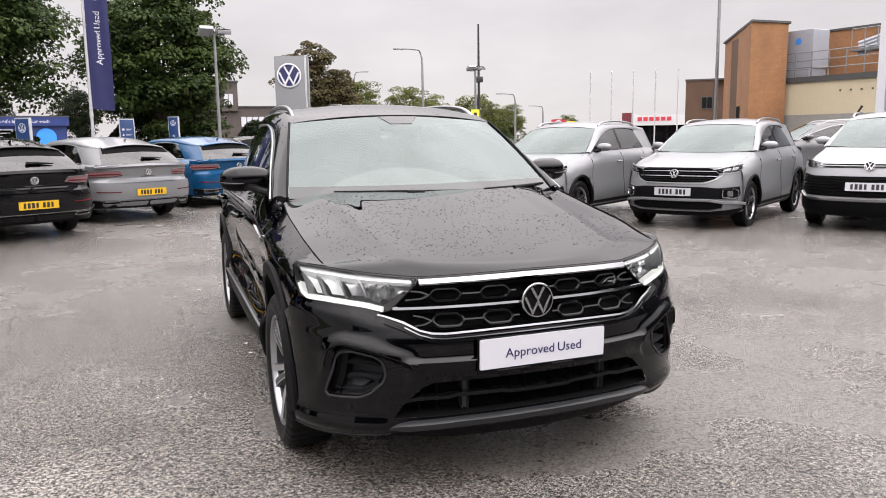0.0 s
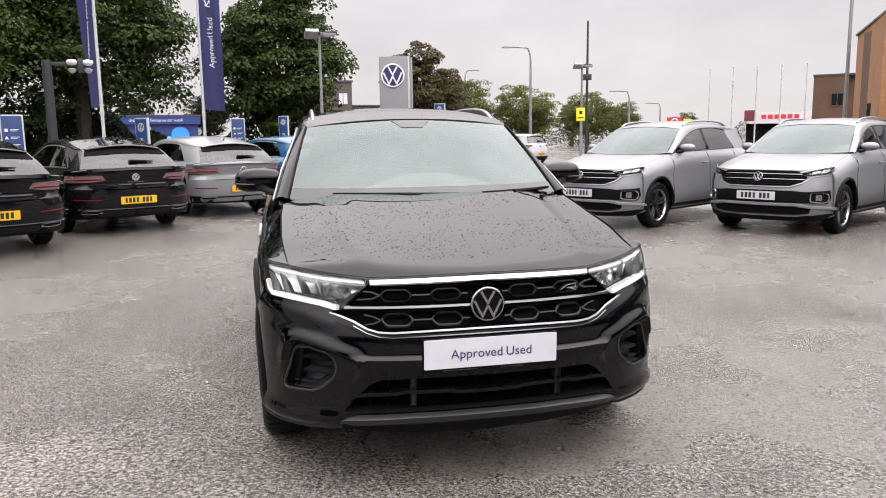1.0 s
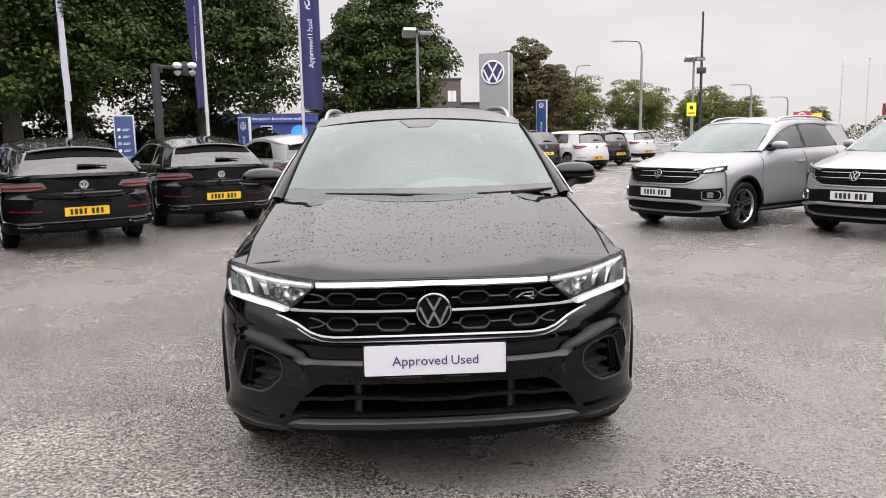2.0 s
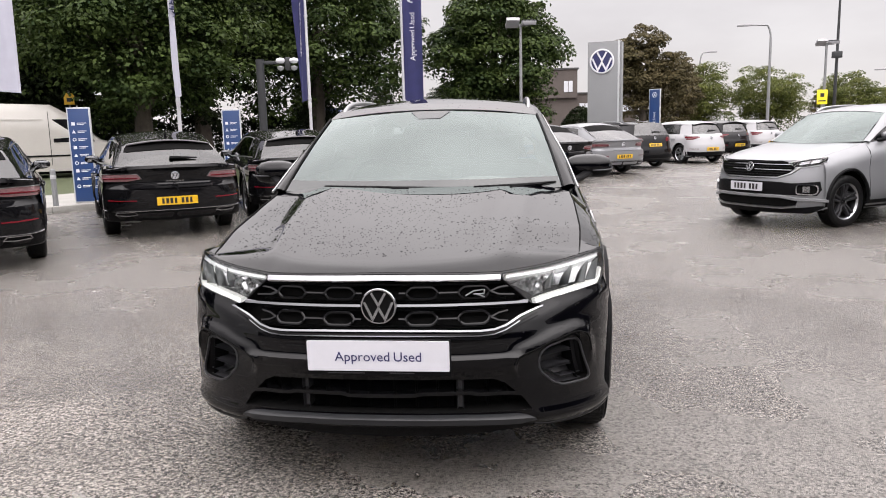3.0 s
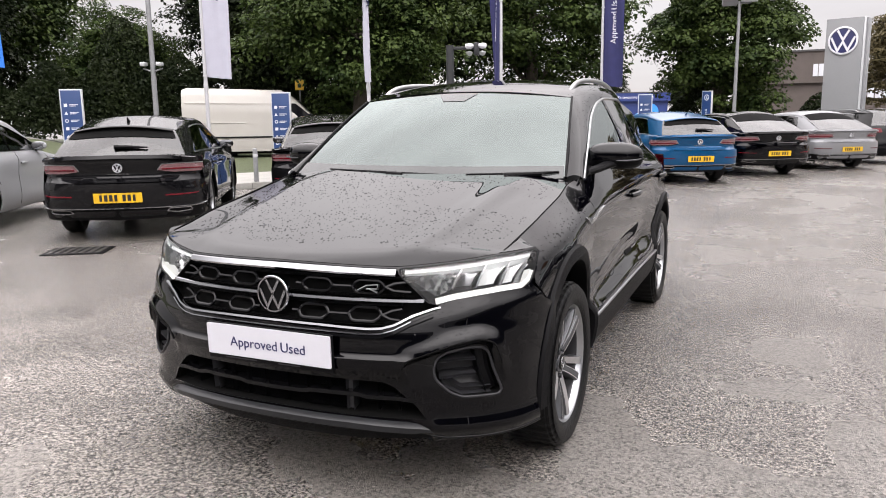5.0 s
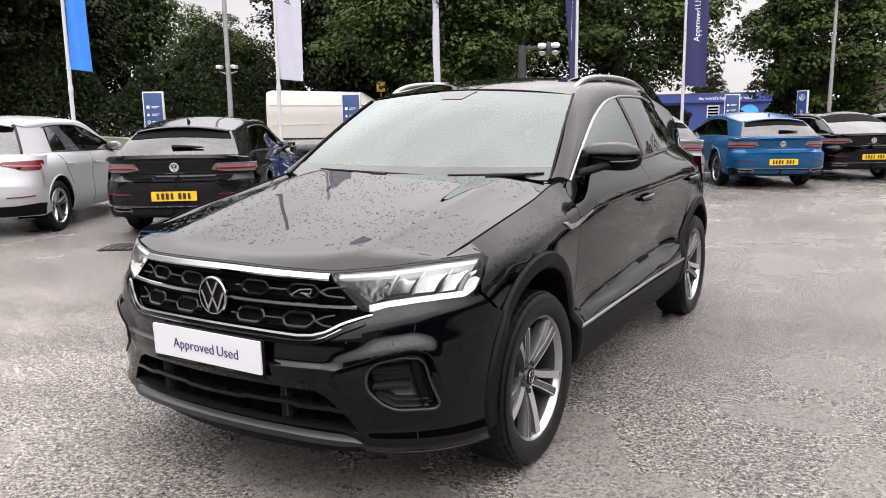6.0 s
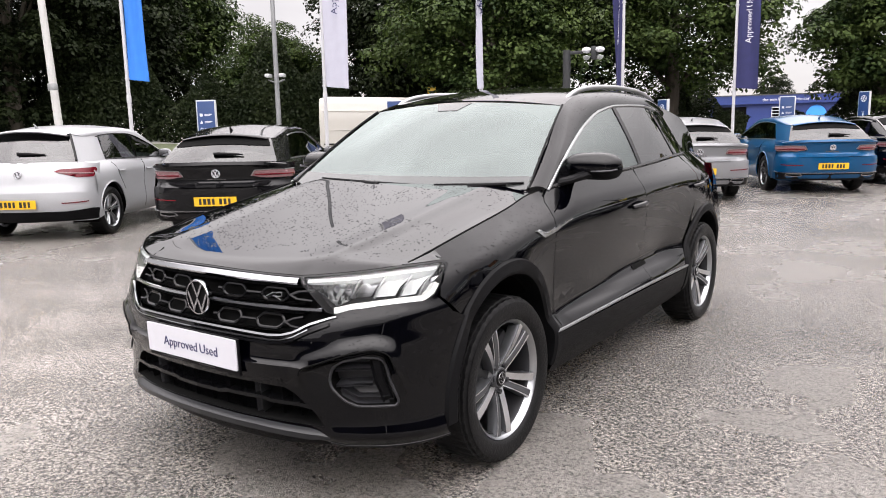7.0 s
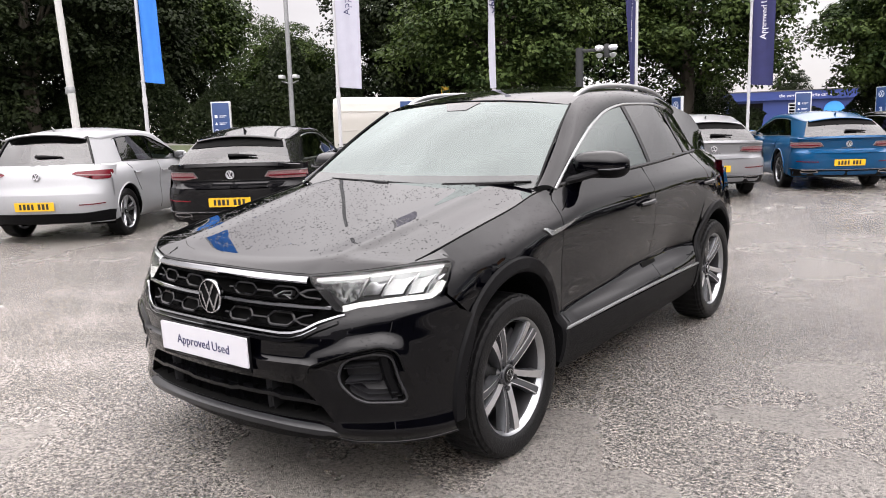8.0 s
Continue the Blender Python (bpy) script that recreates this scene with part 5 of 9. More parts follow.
part("rear_bumper", *patch(HERO_REAR, mirror2([(0, 1.1), (0.6, 1.09), (0.95, 1.0), (1.0, 0.9), (1.05, 0.6), (1.0, 0.3), (0.7, 0.22), (0, 0.22)]), 0.0, 0.08), M_PAINT, black_car)
part("underbody", *box(0, 2.1, 0.25, 1.4, 3.4, 0.06), M_VOID, black_car, smooth=0)
part("engine_bay_wall", *box(0, 1.16, 0.6, 1.3, 0.03, 0.75), M_VOID, black_car, smooth=0)
# wipers
for pts, blade in (([(0.46, 1.18, 1.066), (0.62, 1.25, 1.072)], [(0.28, 1.17, 1.068), (0.5, 1.205, 1.070), (0.69, 1.285, 1.078)]),
                   ([(-0.05, 1.165, 1.062), (-0.14, 1.172, 1.067)], [(-0.50, 1.235, 1.078), (-0.15, 1.180, 1.069), (0.17, 1.170, 1.063)])):
    wp = new("wiper")
    wp.parent = black_car
    part("wiper_arm", *tube(pts, [0.012, 0.009], 8), M_PLASTIC, wp)
    part("wiper_blade", *tube([Vector(p) for p in blade], [0.004, 0.008, 0.005], 6), M_PLASTIC, wp)
# cabin
cab = new("cabin")
cab.parent = black_car
part("dashboard", *moved(box(0, 0, 0, 1.36, 0.46, 0.16, 0.05), Matrix.Translation((0, 1.55, 0.99)) @ Matrix.Rotation(radians(4), 4, "X")), M_TRIM_IN, cab)
part("dashboard_screen", *moved(box(0, 0, 0, 0.24, 0.02, 0.14, 0.008), Matrix.Translation((0, 1.70, 1.08)) @ Matrix.Rotation(radians(-12), 4, "X")), M_GLOSS, cab)
part("steering_wheel", *moved(tube([(0.185 * math.cos(w), 0, 0.185 * math.sin(w)) for w in np.linspace(0, 2 * math.pi, 28, endpoint=False)], 0.016, 8, closed=True), Matrix.Translation((-0.37, 1.92, 1.0)) @ Matrix.Rotation(radians(-25), 4, "X")), M_TRIM_IN, cab)
for x, y in ((-0.37, 2.28), (0.37, 2.28), (-0.40, 3.0), (0.40, 3.0), (0, 3.02)):
    st = new("seat")
    st.parent = cab
    part("seat_back", *moved(box(0, 0, 0, 0.50, 0.15, 0.62, 0.06), Matrix.Translation((x, y + 0.05, 0.82)) @ Matrix.Rotation(radians(-14), 4, "X")), M_SEAT, st)
    part("headrest", *moved(box(0, 0, 0, 0.26, 0.10, 0.17, 0.045), Matrix.Translation((x, y + 0.17, 1.22)) @ Matrix.Rotation(radians(-10), 4, "X")), M_SEAT, st)
    part("seat_base", *box(x, y - 0.25, 0.50, 0.50, 0.50, 0.18, 0.06), M_SEAT, st)
part("cabin_floor", *box(0, 2.4, 0.34, 1.4, 2.4, 0.04), M_VOID, cab, smooth=0)
part("parcel_shelf", *box(0, 3.5, 0.98, 1.1, 0.5, 0.02), M_TRIM_IN, cab)
part("headliner", *moved(hero.roof_sheet(2 / 7 + 0.03, 0.97), Matrix.Translation((0, 0, -0.025))), material("grey_headliner", (0.45, 0.45, 0.43), 0.9, vary=0.05), cab)
for i, (x, y) in enumerate(((0.80, 0.839), (-0.80, 0.839), (0.80, 3.43), (-0.80, 3.43))):
    sx = 1 if x > 0 else -1
    wheel(black_car, Matrix.Translation((x * 0.965, y, 0.330)) @ Matrix.Rotation(radians(31), 4, "X"), mirror=sx, sipes=True, rim=0.238)

# raindrops on bonnet, roof and wings
rng = random.Random(5)
V, F = [], []


def bisect_at(seq, x):
    return int(np.searchsorted(seq, x))


def drop(p, n, r):
    """A flat bead of water, a little long downhill."""
    q = n.to_track_quat("Z", "Y").to_matrix()
    b = len(V)
    V.append(p + n * r * 0.42)
    k = 7
    for rr, hh in ((0.62, 0.32), (1.0, -0.05)):
        for i in range(k):
            w = 2 * math.pi * i / k
            V.append(p + q @ Vector((r * rr * math.cos(w), 1.25 * r * rr * math.sin(w), r * hh)))
    for i in range(k):
        j = (i + 1) % k
        F.append((b, b + 1 + i, b + 1 + j))
        F.append((b + 1 + i, b + 1 + k + i, b + 1 + k + j, b + 1 + j))


for _ in range(2500):
    x, y = rng.uniform(-0.74, 0.74), rng.uniform(0.24, 1.2)
    if abs(x) > 0.72 * min(1, 0.55 + 0.9 * y) or noise.noise((x * 3, y * 3, 1)) < -0.22:
        continue
    z = hero.hood_z(x, y)
    e = 0.004
    nn = Vector((hero.hood_z(x - e, y) - hero.hood_z(x + e, y), hero.hood_z(x, y - e) - hero.hood_z(x, y + e), 2 * e)).normalized()
    drop(Vector((x, y, z)), nn, rng.uniform(0.0014, 0.0042) * (1.5 if rng.random() < 0.08 else 1))
for _ in range(350):
    sx = rng.choice((-1, 1))
    y = rng.uniform(0.5, 1.25)
    z = hero.lines[-1][1](y) - rng.uniform(0.01, 0.10)
    a, b, c = hero.side(y, z), hero.side(y + 0.01, z), hero.side(y, z + 0.01)
    nn = (b - a).cross(c - a).normalized()
    if nn.x < 0:
        nn = -nn
    drop(Vector((sx * a.x, a.y, a.z)), Vector((sx * nn.x, nn.y, nn.z)), rng.uniform(0.0015, 0.0035))
sheets = (("roof", 520, 0.0014, 0.0034), ("roof_frame", 260, 0.0014, 0.0030), ("mirror_shell", 70, 0.0014, 0.0030), ("front_bumper", 420, 0.0012, 0.0030), ("front_door", 60, 0.0014, 0.0028), ("rear_door", 50, 0.0014, 0.0028))
for ob in black_car.children_recursive:
    for kind, count, r0, r1 in sheets:
        if ob.type == "MESH" and ob.name.split(".")[0] == kind:
            faces = [p for p in ob.data.polygons if abs(p.normal.z) > 0.22 and p.center.z > 0.6]
            if not faces:
                continue
            total = np.cumsum([p.area for p in faces])
            for _ in range(count):
                p = faces[min(len(faces) - 1, bisect_at(total, rng.uniform(0, total[-1])))]
                a, b, c = (ob.data.vertices[i].co for i in p.vertices[:3])
                u, v = sorted((rng.random(), rng.random()))
                nn = p.normal if p.normal.z > 0 else -p.normal
                drop(a * u + b * (v - u) + c * (1 - v), nn.copy(), rng.uniform(r0, r1))
tagged(part("rain_water", V, F, material("water_beads", (0.004, 0.004, 0.005), 0.3, coat=1.0, spec=0.0, coat_ior=1.33), bonnet, "beads of rain water", smooth=80), kind="stuff")

# ---------------------------------------------------------------- other cars: the same way of building, other proportions
BASE_Y = [0, 0.839, 1.27, 1.835, 3.43, 4.236]
BASE_Z = [0, 0.44, 0.93, 1.09, 1.57]
BASE_LINES = [
    ([(0.3, 0.80), (3.4, 0.80), (4.2, 0.76)], [(0.3, 0.20), (4.2, 0.22)]),
    ([(0.3, 0.858), (3.4, 0.866), (4.2, 0.84)], [(0.3, 0.30), (4.2, 0.32)]),
    ([(0.3, 0.862), (0.84, 0.876), (3.4, 0.880), (4.2, 0.86)], [(0.3, 0.44), (4.2, 0.44)]),
    ([(0.3, 0.845), (0.84, 0.885), (1.3, 0.862), (2.6, 0.860), (3.4, 0.886), (4.2, 0.86)], [(0.3, 0.70), (4.2, 0.72)]),
    ([(0.3, 0.79), (0.6, 0.858), (0.84, 0.872), (2.2, 0.868), (3.3, 0.872), (4.2, 0.83)], [(0.3, 0.80), (0.84, 0.852), (1.47, 0.90), (2.2, 0.92), (4.2, 0.94)]),
    ([(0.3, 0.722), (0.45, 0.75), (0.7, 0.765), (1.2, 0.755), (1.5, 0.795), (2.5, 0.79), (3.2, 0.76), (3.8, 0.72), (4.2, 0.70)],
     [(0.3, 0.862), (0.45, 0.884), (0.65, 0.928), (0.95, 0.982), (1.27, 1.044), (1.57, 1.074), (2.6, 1.09), (3.2, 1.10), (4.2, 1.09)]),
]
BASE_IN = [(0.728, 1.262, 1.055), (0.668, 1.55, 1.243), (0.607, 1.835, 1.424), (0.578, 2.12, 1.492), (0.565, 2.6, 1.515), (0.555, 3.1, 1.502), (0.545, 3.5, 1.465), (0.53, 3.78, 1.42)]
BASE_OUT = [(0.795, 1.30, 1.052), (0.742, 1.60, 1.205), (0.678, 1.944, 1.340), (0.652, 2.18, 1.405), (0.640, 2.45, 1.436), (0.632, 2.8, 1.44), (0.615, 3.12, 1.422), (0.60, 3.42, 1.37)]
BASE_ROOF = [(1.7, 1.452), (1.78, 1.468), (2.0, 1.512), (2.3, 1.548), (2.7, 1.562), (3.2, 1.553), (3.6, 1.525), (3.9, 1.49)]


class Tail(Fascia):
    """A rear skin: outwards is away from the car's back."""
    way = -1

    def at(self, s, z, out=0.0):
        return Fascia.at(self, s, z, -out)


class Model:
    """A car of given sizes: ys and zs say where the base car's marks lie on this one."""

    def __init__(self, ys, zs, width, front_profile, rear_profile, rear_top, rear_base, tail_round=1.0):
        self.fy = lambda y: float(np.interp(y, BASE_Y, ys)) if y <= 4.236 else ys[-1] + (y - 4.236)
        self.fz = lambda z: float(np.interp(z, BASE_Z, zs)) if z <= 1.57 else zs[-1] + (z - 1.57)
        self.kx = width / 1.79
        k, fy, fz = self.kx, self.fy, self.fz
        self.length, self.ys, self.zs = ys[-1], ys, zs
        L = ys[-1]
        front = Fascia(plan=[(a * k, b) for a, b in ((0, 0), (0.17, 0.008), (0.34, 0.03), (0.50, 0.073), (0.63, 0.135), (0.735, 0.225), (0.81, 0.335), (0.86, 0.46), (0.885, 0.60))], profile=front_profile)
        rear = Tail(plan=[(a * k, -b * tail_round) for a, b in ((0, 0), (0.30, 0.015), (0.50, 0.05), (0.66, 0.11), (0.77, 0.19), (0.83, 0.28), (0.862, 0.40), (0.87, 0.52))], profile=[(z, L - d) for z, d in rear_profile])
        self.front, self.rear = front, rear

        def edge(x):
            s = front.s_of(x)
            z = fz(0.838) + (fz(0.873) - fz(0.838)) * min(1, (s / 0.93)) ** 2
            return front.at(s, z).y, z
        self.edge = edge
        roof = [(fy(y), fz(z)) for y, z in BASE_ROOF if y < 3.5] + [(rear_top[0], rear_top[1])]
        inner = [(x * k, fy(y), fz(z)) for x, y, z in BASE_IN[:6]] + [(0.56 * k, (fy(3.1) + rear_top[0]) / 2 - 0.02, (fz(1.50) + rear_top[1]) / 2 - 0.03), (0.56 * k, rear_top[0] - 0.04, rear_top[1] - 0.06)]
        scr = (fy(1.06), fz(1.035), (0.722 * k, fy(1.268), fz(1.058)), fy(1.775), fz(1.462), (0.603 * k, fy(1.835), fz(1.424)), 0.022)
        back = (rear_base[0], rear_base[1], (0.70 * k, rear_base[0] - 0.13, rear_base[1] + 0.0), rear_top[0], rear_top[1], (0.55 * k, rear_top[0] - 0.04, rear_top[1] - 0.06), 0.03)
        self.car = Car([([(fy(y), x * k) for y, x in a], [(fy(y), fz(z)) for y, z in b]) for a, b in BASE_LINES], front, rear, L,
                       inner, [(x * k, fy(y), fz(z)) for x, y, z in BASE_OUT], roof, scr, back,
                       dict(mid=spline([(fy(y), fz(z)) for y, z in ((0.0, 0.858), (0.2, 0.889), (0.5, 0.946), (0.8, 0.997), (1.1, 1.036), (1.25, 1.05))]), edge=edge, slope=0.5, ridge=0.006,
                            x1=0.735 * k, y0=0.36, y1=fy(1.27), xr=0.70 * k, back=lambda x: fy(1.165) + 0.10 * (x / 0.7) ** 2), [])


def car_body(md, root, paint, wheel_r, dark_rims=False, rails=True, silver_trim=True, plain_front=False, window_end=3.42, clad=False):
    """Body, glass, wheels and cabin of a model, under root. Panels in paint."""
    c, fy, fz, k = md.car, md.fy, md.fz, md.kx
    ya, yb = md.ys[1], md.ys[4]
    r = wheel_r + 0.045
    zc = wheel_r + 0.01
    a_, b_ = c.lines[-1]
    y0, y1 = 0.42, md.length - 0.40
    ar = lambda cy: [p for p in ellipse(cy, zc, r, r + 0.02, 178, 2, 20)]
    flank = [(y0, 0.24)] + [(ya - r, 0.24)] + ar(ya) + [(ya + r, 0.22), (yb - r, 0.22)] + ar(yb) + [(yb + r, 0.26), (y1, 0.28)] \
        + [(y1, b_(y1))] + [(y, b_(y)) for y in np.linspace(y1 - 0.1, y0 + 0.06, 30)] + [(y0, b_(y0) - 0.0)]
    for sx, side, _ in both:
        fl = part("flank", *side(c.panel(flank, step=0.09, fine=0.06)), paint, root, smooth=60)
        if clad:
            part("sill", *side(c.panel([(ya + r, 0.23), (yb - r, 0.23), (yb - r, 0.33), (ya + r, 0.33)], step=0.2, out=0.006)), M_CLAD, fl)
        for cy in (ya, yb):
            part("arch_lip", *side(tube([c.side(y, z, 0.004) for y, z in ellipse(cy, zc, r, r + 0.02, -8, 188, 24)], 0.022 if clad else 0.010, 6)), M_CLAD if clad else paint, fl)
            part("arch_liner", *side(grid(lambda a, q, cy=cy: Vector((0.83 * k - 0.34 * q, cy + (r + 0.005) * math.cos(radians(a)), zc + (r + 0.02) * math.sin(radians(a)))), np.linspace(-20, 200, 20), (0, 1))), M_VOID, root)
            part("arch_backing", *side(([(0.47, cy - r, 0.18), (0.47, cy + r, 0.18), (0.47, cy + r, 0.8), (0.47, cy - r, 0.8)], [(0, 1, 2, 3)])), M_VOID, root, smooth=0)
        for pts in ([(1.25, 1.0), (1.245, 0.73), (1.285, 0.32)], [(2.30, 1.06), (2.36, 0.8), (2.392, 0.30)], [(3.24, 1.06), (3.18, 0.85), (3.03, 0.62)]):
            q = [c.side(fy(y), fz(z), -0.001) for y, z in along(pts, 0.08, False)]
            part("door_seam", *side(tube(q, 0.0045, 4)), M_VOID, fl)
        for y, z in ((2.18, 0.89), (3.10, 0.91)):
            q = [c.side(fy(y) + e, fz(z), 0.004 + 0.03 * math.sin(math.pi * (e + 0.095) / 0.19)) for e in np.linspace(-0.09, 0.09, 7)]
            part("door_handle", *side(tube(q, 0.013, 6)), paint, fl)
        edge = [(p.y, p.z) for p in (c.outer(t) for t in np.linspace(0.35, c.n_out, 40))]
        yf, ym = fy(2.36), fy(2.42)
        we = fy(window_end)
        gf = [p for p in edge if p[0] < yf] + [(yf + 0.03, b_(yf + 0.03) + 0.004)] + [(y, b_(y) + 0.004) for y in np.linspace(yf, fy(1.36), 10)]
        gr = [(ym, b_(ym) + 0.004)] + [p for p in edge if ym < p[0] < we - 0.12] + [(we, b_(we) + 0.05)] + [(y, b_(y) + 0.004) for y in np.linspace(we - 0.06, ym + 0.04, 8)]
        part("front_side_window", *side(c.panel(gf, step=0.12, up=True)), M_GLASS_CAR, root).visible_shadow = False
        part("rear_side_window", *side(c.panel(gr, step=0.12, up=True)), M_GLASS_CAR, root).visible_shadow = False
        part("b_pillar", *side(skin([(yf - 0.02, fz(1.43)), (yf + 0.02, b_(yf)), (ym + 0.02, b_(ym)), (ym - 0.01, fz(1.434))], lambda y, z: c.upper(y, z) + Vector((0.004, 0, 0)), step=0.1)), M_GLOSS, root)
        e0, e1 = Vector(md.car.back[2]), Vector(md.car.back[5])

        def rear_quarter(u, v):
            a = Vector((0, we - 0.16 + 0.20 * (1 - u), 0))
            lo = Vector((a_(we + 0.02) + 0.002, we + 0.02, b_(we)))
            hi = c.outer(c.n_out * 0.90)
            p = lo.lerp(hi, u)
            q = e0.lerp(e1, u)
            w = p.lerp(q, v)
            w.x += 0.05 * v * (1 - v) * (1 - 0.5 * u)
            return w
        part("rear_pillar", *side(grid(rear_quarter, np.linspace(0, 1, 12), np.linspace(0, 1, 8))), paint, root, smooth=70)
        tr = [c.outer(t) + Vector((0.006, 0, -0.005)) for t in np.linspace(0.0, c.n_out * 0.93, 30)]
        part("window_trim", *side(tube(tr, 0.008, 5)), M_SATIN if silver_trim else M_GLOSS, root)
        part("belt_seal", *side(tube([Vector((a_(y) + 0.004, y, b_(y) + 0.003)) for y in np.linspace(fy(1.34), we, 14)], 0.009, 5)), M_SATIN if silver_trim else M_GLOSS, root)
        part("roof_frame", *side(c.shell(36, 6, 0.014)), paint, root, smooth=70)
        mi = new("door_mirror")
        mi.parent = root
        bm = bmesh.new()
        bmesh.ops.create_icosphere(bm, subdivisions=3, radius=1)
        for v in bm.verts:
            x, y, z = v.co
            v.co = (0.885 * k + 0.11 * math.copysign(abs(x) ** 0.75, x), fy(1.60) + (0.07 if y < 0 else 0.02) * y + 0.03 * x, fz(1.135) + z * 0.06)
        V, F = taken(bm)
        part("mirror_shell", *side((V, F)), paint, mi, smooth=80)
        part("mirror_arm", *side(tube([(0.78 * k, fy(1.45), fz(1.07)), (0.84 * k, fy(1.54), fz(1.085))], 0.024, 8)), M_PLASTIC, mi)
        part("mirror_glass", *side(box(0.885 * k, fy(1.60) + 0.028, fz(1.135), 0.17, 0.006, 0.09, 0.002)), M_CHROME, mi)
        if rails:
            rl = [Vector((0.57 * k, fy(y), fz(z))) for y, z in ((1.97, 1.470), (2.12, 1.525), (2.6, 1.553), (3.15, 1.528), (3.36, 1.468))]
            rc, rn = curve3(rl)
            part("roof_rail", *side(tube([rc(t) for t in np.linspace(0, rn, 20)], 0.016, 7)), M_SATIN, root)
        for cy in (ya, yb):
            wheel(root, Matrix.Translation((sx * (0.865 * k - 0.105), cy, wheel_r)), r=wheel_r, width=0.205, rim=wheel_r * 0.69, mirror=sx, dark=dark_rims)
    part("bonnet", *c.hood_sheet(0.09), paint, root, smooth=60)
    part("roof", *c.roof_sheet(2 / 7, 1.0, 20, 15), paint, root, smooth=60)
    part("windscreen", *c.pane(c.screen, 14, 8), M_GLASS, root).visible_shadow = False
    part("rear_window", *c.pane(c.back, 16, 8), M_GLASS_DARK, root).visible_shadow = False
    part("cowl", *grid(lambda u, v: Vector((0.735 * k * u, fy(1.12) + 0.11 * u * u + v * 0.12, fz(1.030) + 0.012 * u * u - 0.015 * v)), np.linspace(-1, 1, 10), (0, 0.5, 1)), M_PLASTIC, root)
    F = md.front
    hz = lambda x: md.edge(x)[1]
    fr = [(s, hz(np.interp(s, F.s, F.x)) - 0.001) for s in np.linspace(0, 0.80 * k, 9)] + [(0.93 * k, fz(0.868)), (1.0 * k, fz(0.80)), (1.06 * k, fz(0.60)), (1.05 * k, 0.26), (0.8 * k, 0.21), (0, 0.23)]
    part("front_bumper", *patch(F, mirror2(fr), 0.0, 0.07), paint, root, smooth=50)
    R = md.rear
    zb = c.back[1] + 0.012
    re = [(0, zb), (0.55 * k, zb), (0.80 * k, zb - 0.01), (0.93 * k, zb - 0.03), (1.04 * k, b_(y1) - 0.02), (1.10 * k, fz(0.7)), (1.10 * k, 0.30), (0.9 * k, 0.24), (0, 0.26)]
    part("tail_skin", *patch(R, mirror2(re), 0.0, 0.06), paint, root, smooth=50)
    part("underbody", *box(0, md.length / 2, 0.27, 1.4 * k, md.length - 1.0, 0.10), M_VOID, root, smooth=0)
    part("dashboard", *box(0, fy(1.58), fz(0.98), 1.3 * k, 0.4, 0.16, 0.04), M_TRIM_IN, root)
    for x, y in ((-0.37, 2.28), (0.37, 2.28), (-0.38, 3.05), (0.38, 3.05)):
        part("seat", *join(moved(box(0, 0, 0, 0.5, 0.14, 0.62, 0.05), Matrix.Translation((x, fy(y), fz(0.80))) @ Matrix.Rotation(radians(-14), 4, "X")), box(x, fy(y) + 0.12, fz(1.2), 0.25, 0.09, 0.15, 0.04)), M_SEAT, root)
    part("parcel_shelf", *box(0, (c.back[0] + fy(3.15)) / 2 - 0.05, fz(0.98), 1.1 * k, max(0.2, c.back[0] - fy(3.15) - 0.25), 0.03), M_TRIM_IN, root)
    return root


def on_tail(md, s, z, out=0.004):
    """A pose on the rear skin, its +z outwards and +y up."""
    p = md.rear.at(s, z, out)
    n = md.rear.at(s, z, out + 0.05) - p
    return Matrix.Translation(p) @ Vector((0, n.y, n.z)).to_track_quat("Z", "Y").to_matrix().to_4x4()


def on_nose(md, s, z, out=0.004):
    p = md.front.at(s, z, out)
    n = md.front.at(s, z, out + 0.05) - p
    return Matrix.Translation(p) @ Vector((0, n.y, n.z)).to_track_quat("Z", "Y").to_matrix().to_4x4()


def rear_wiper(md, root, z=0.05, lean=0.0):
    c = md.car
    q = [c.sheet(c.back, u, v) + Vector((0, 0.014, 0.018)) for u, v in ((0.06, 0.20), (-0.12, 0.20), (-0.46, 0.185))]
    part("rear_wiper", *tube(q, [0.024, 0.022, 0.009], 6), M_PLASTIC, root)


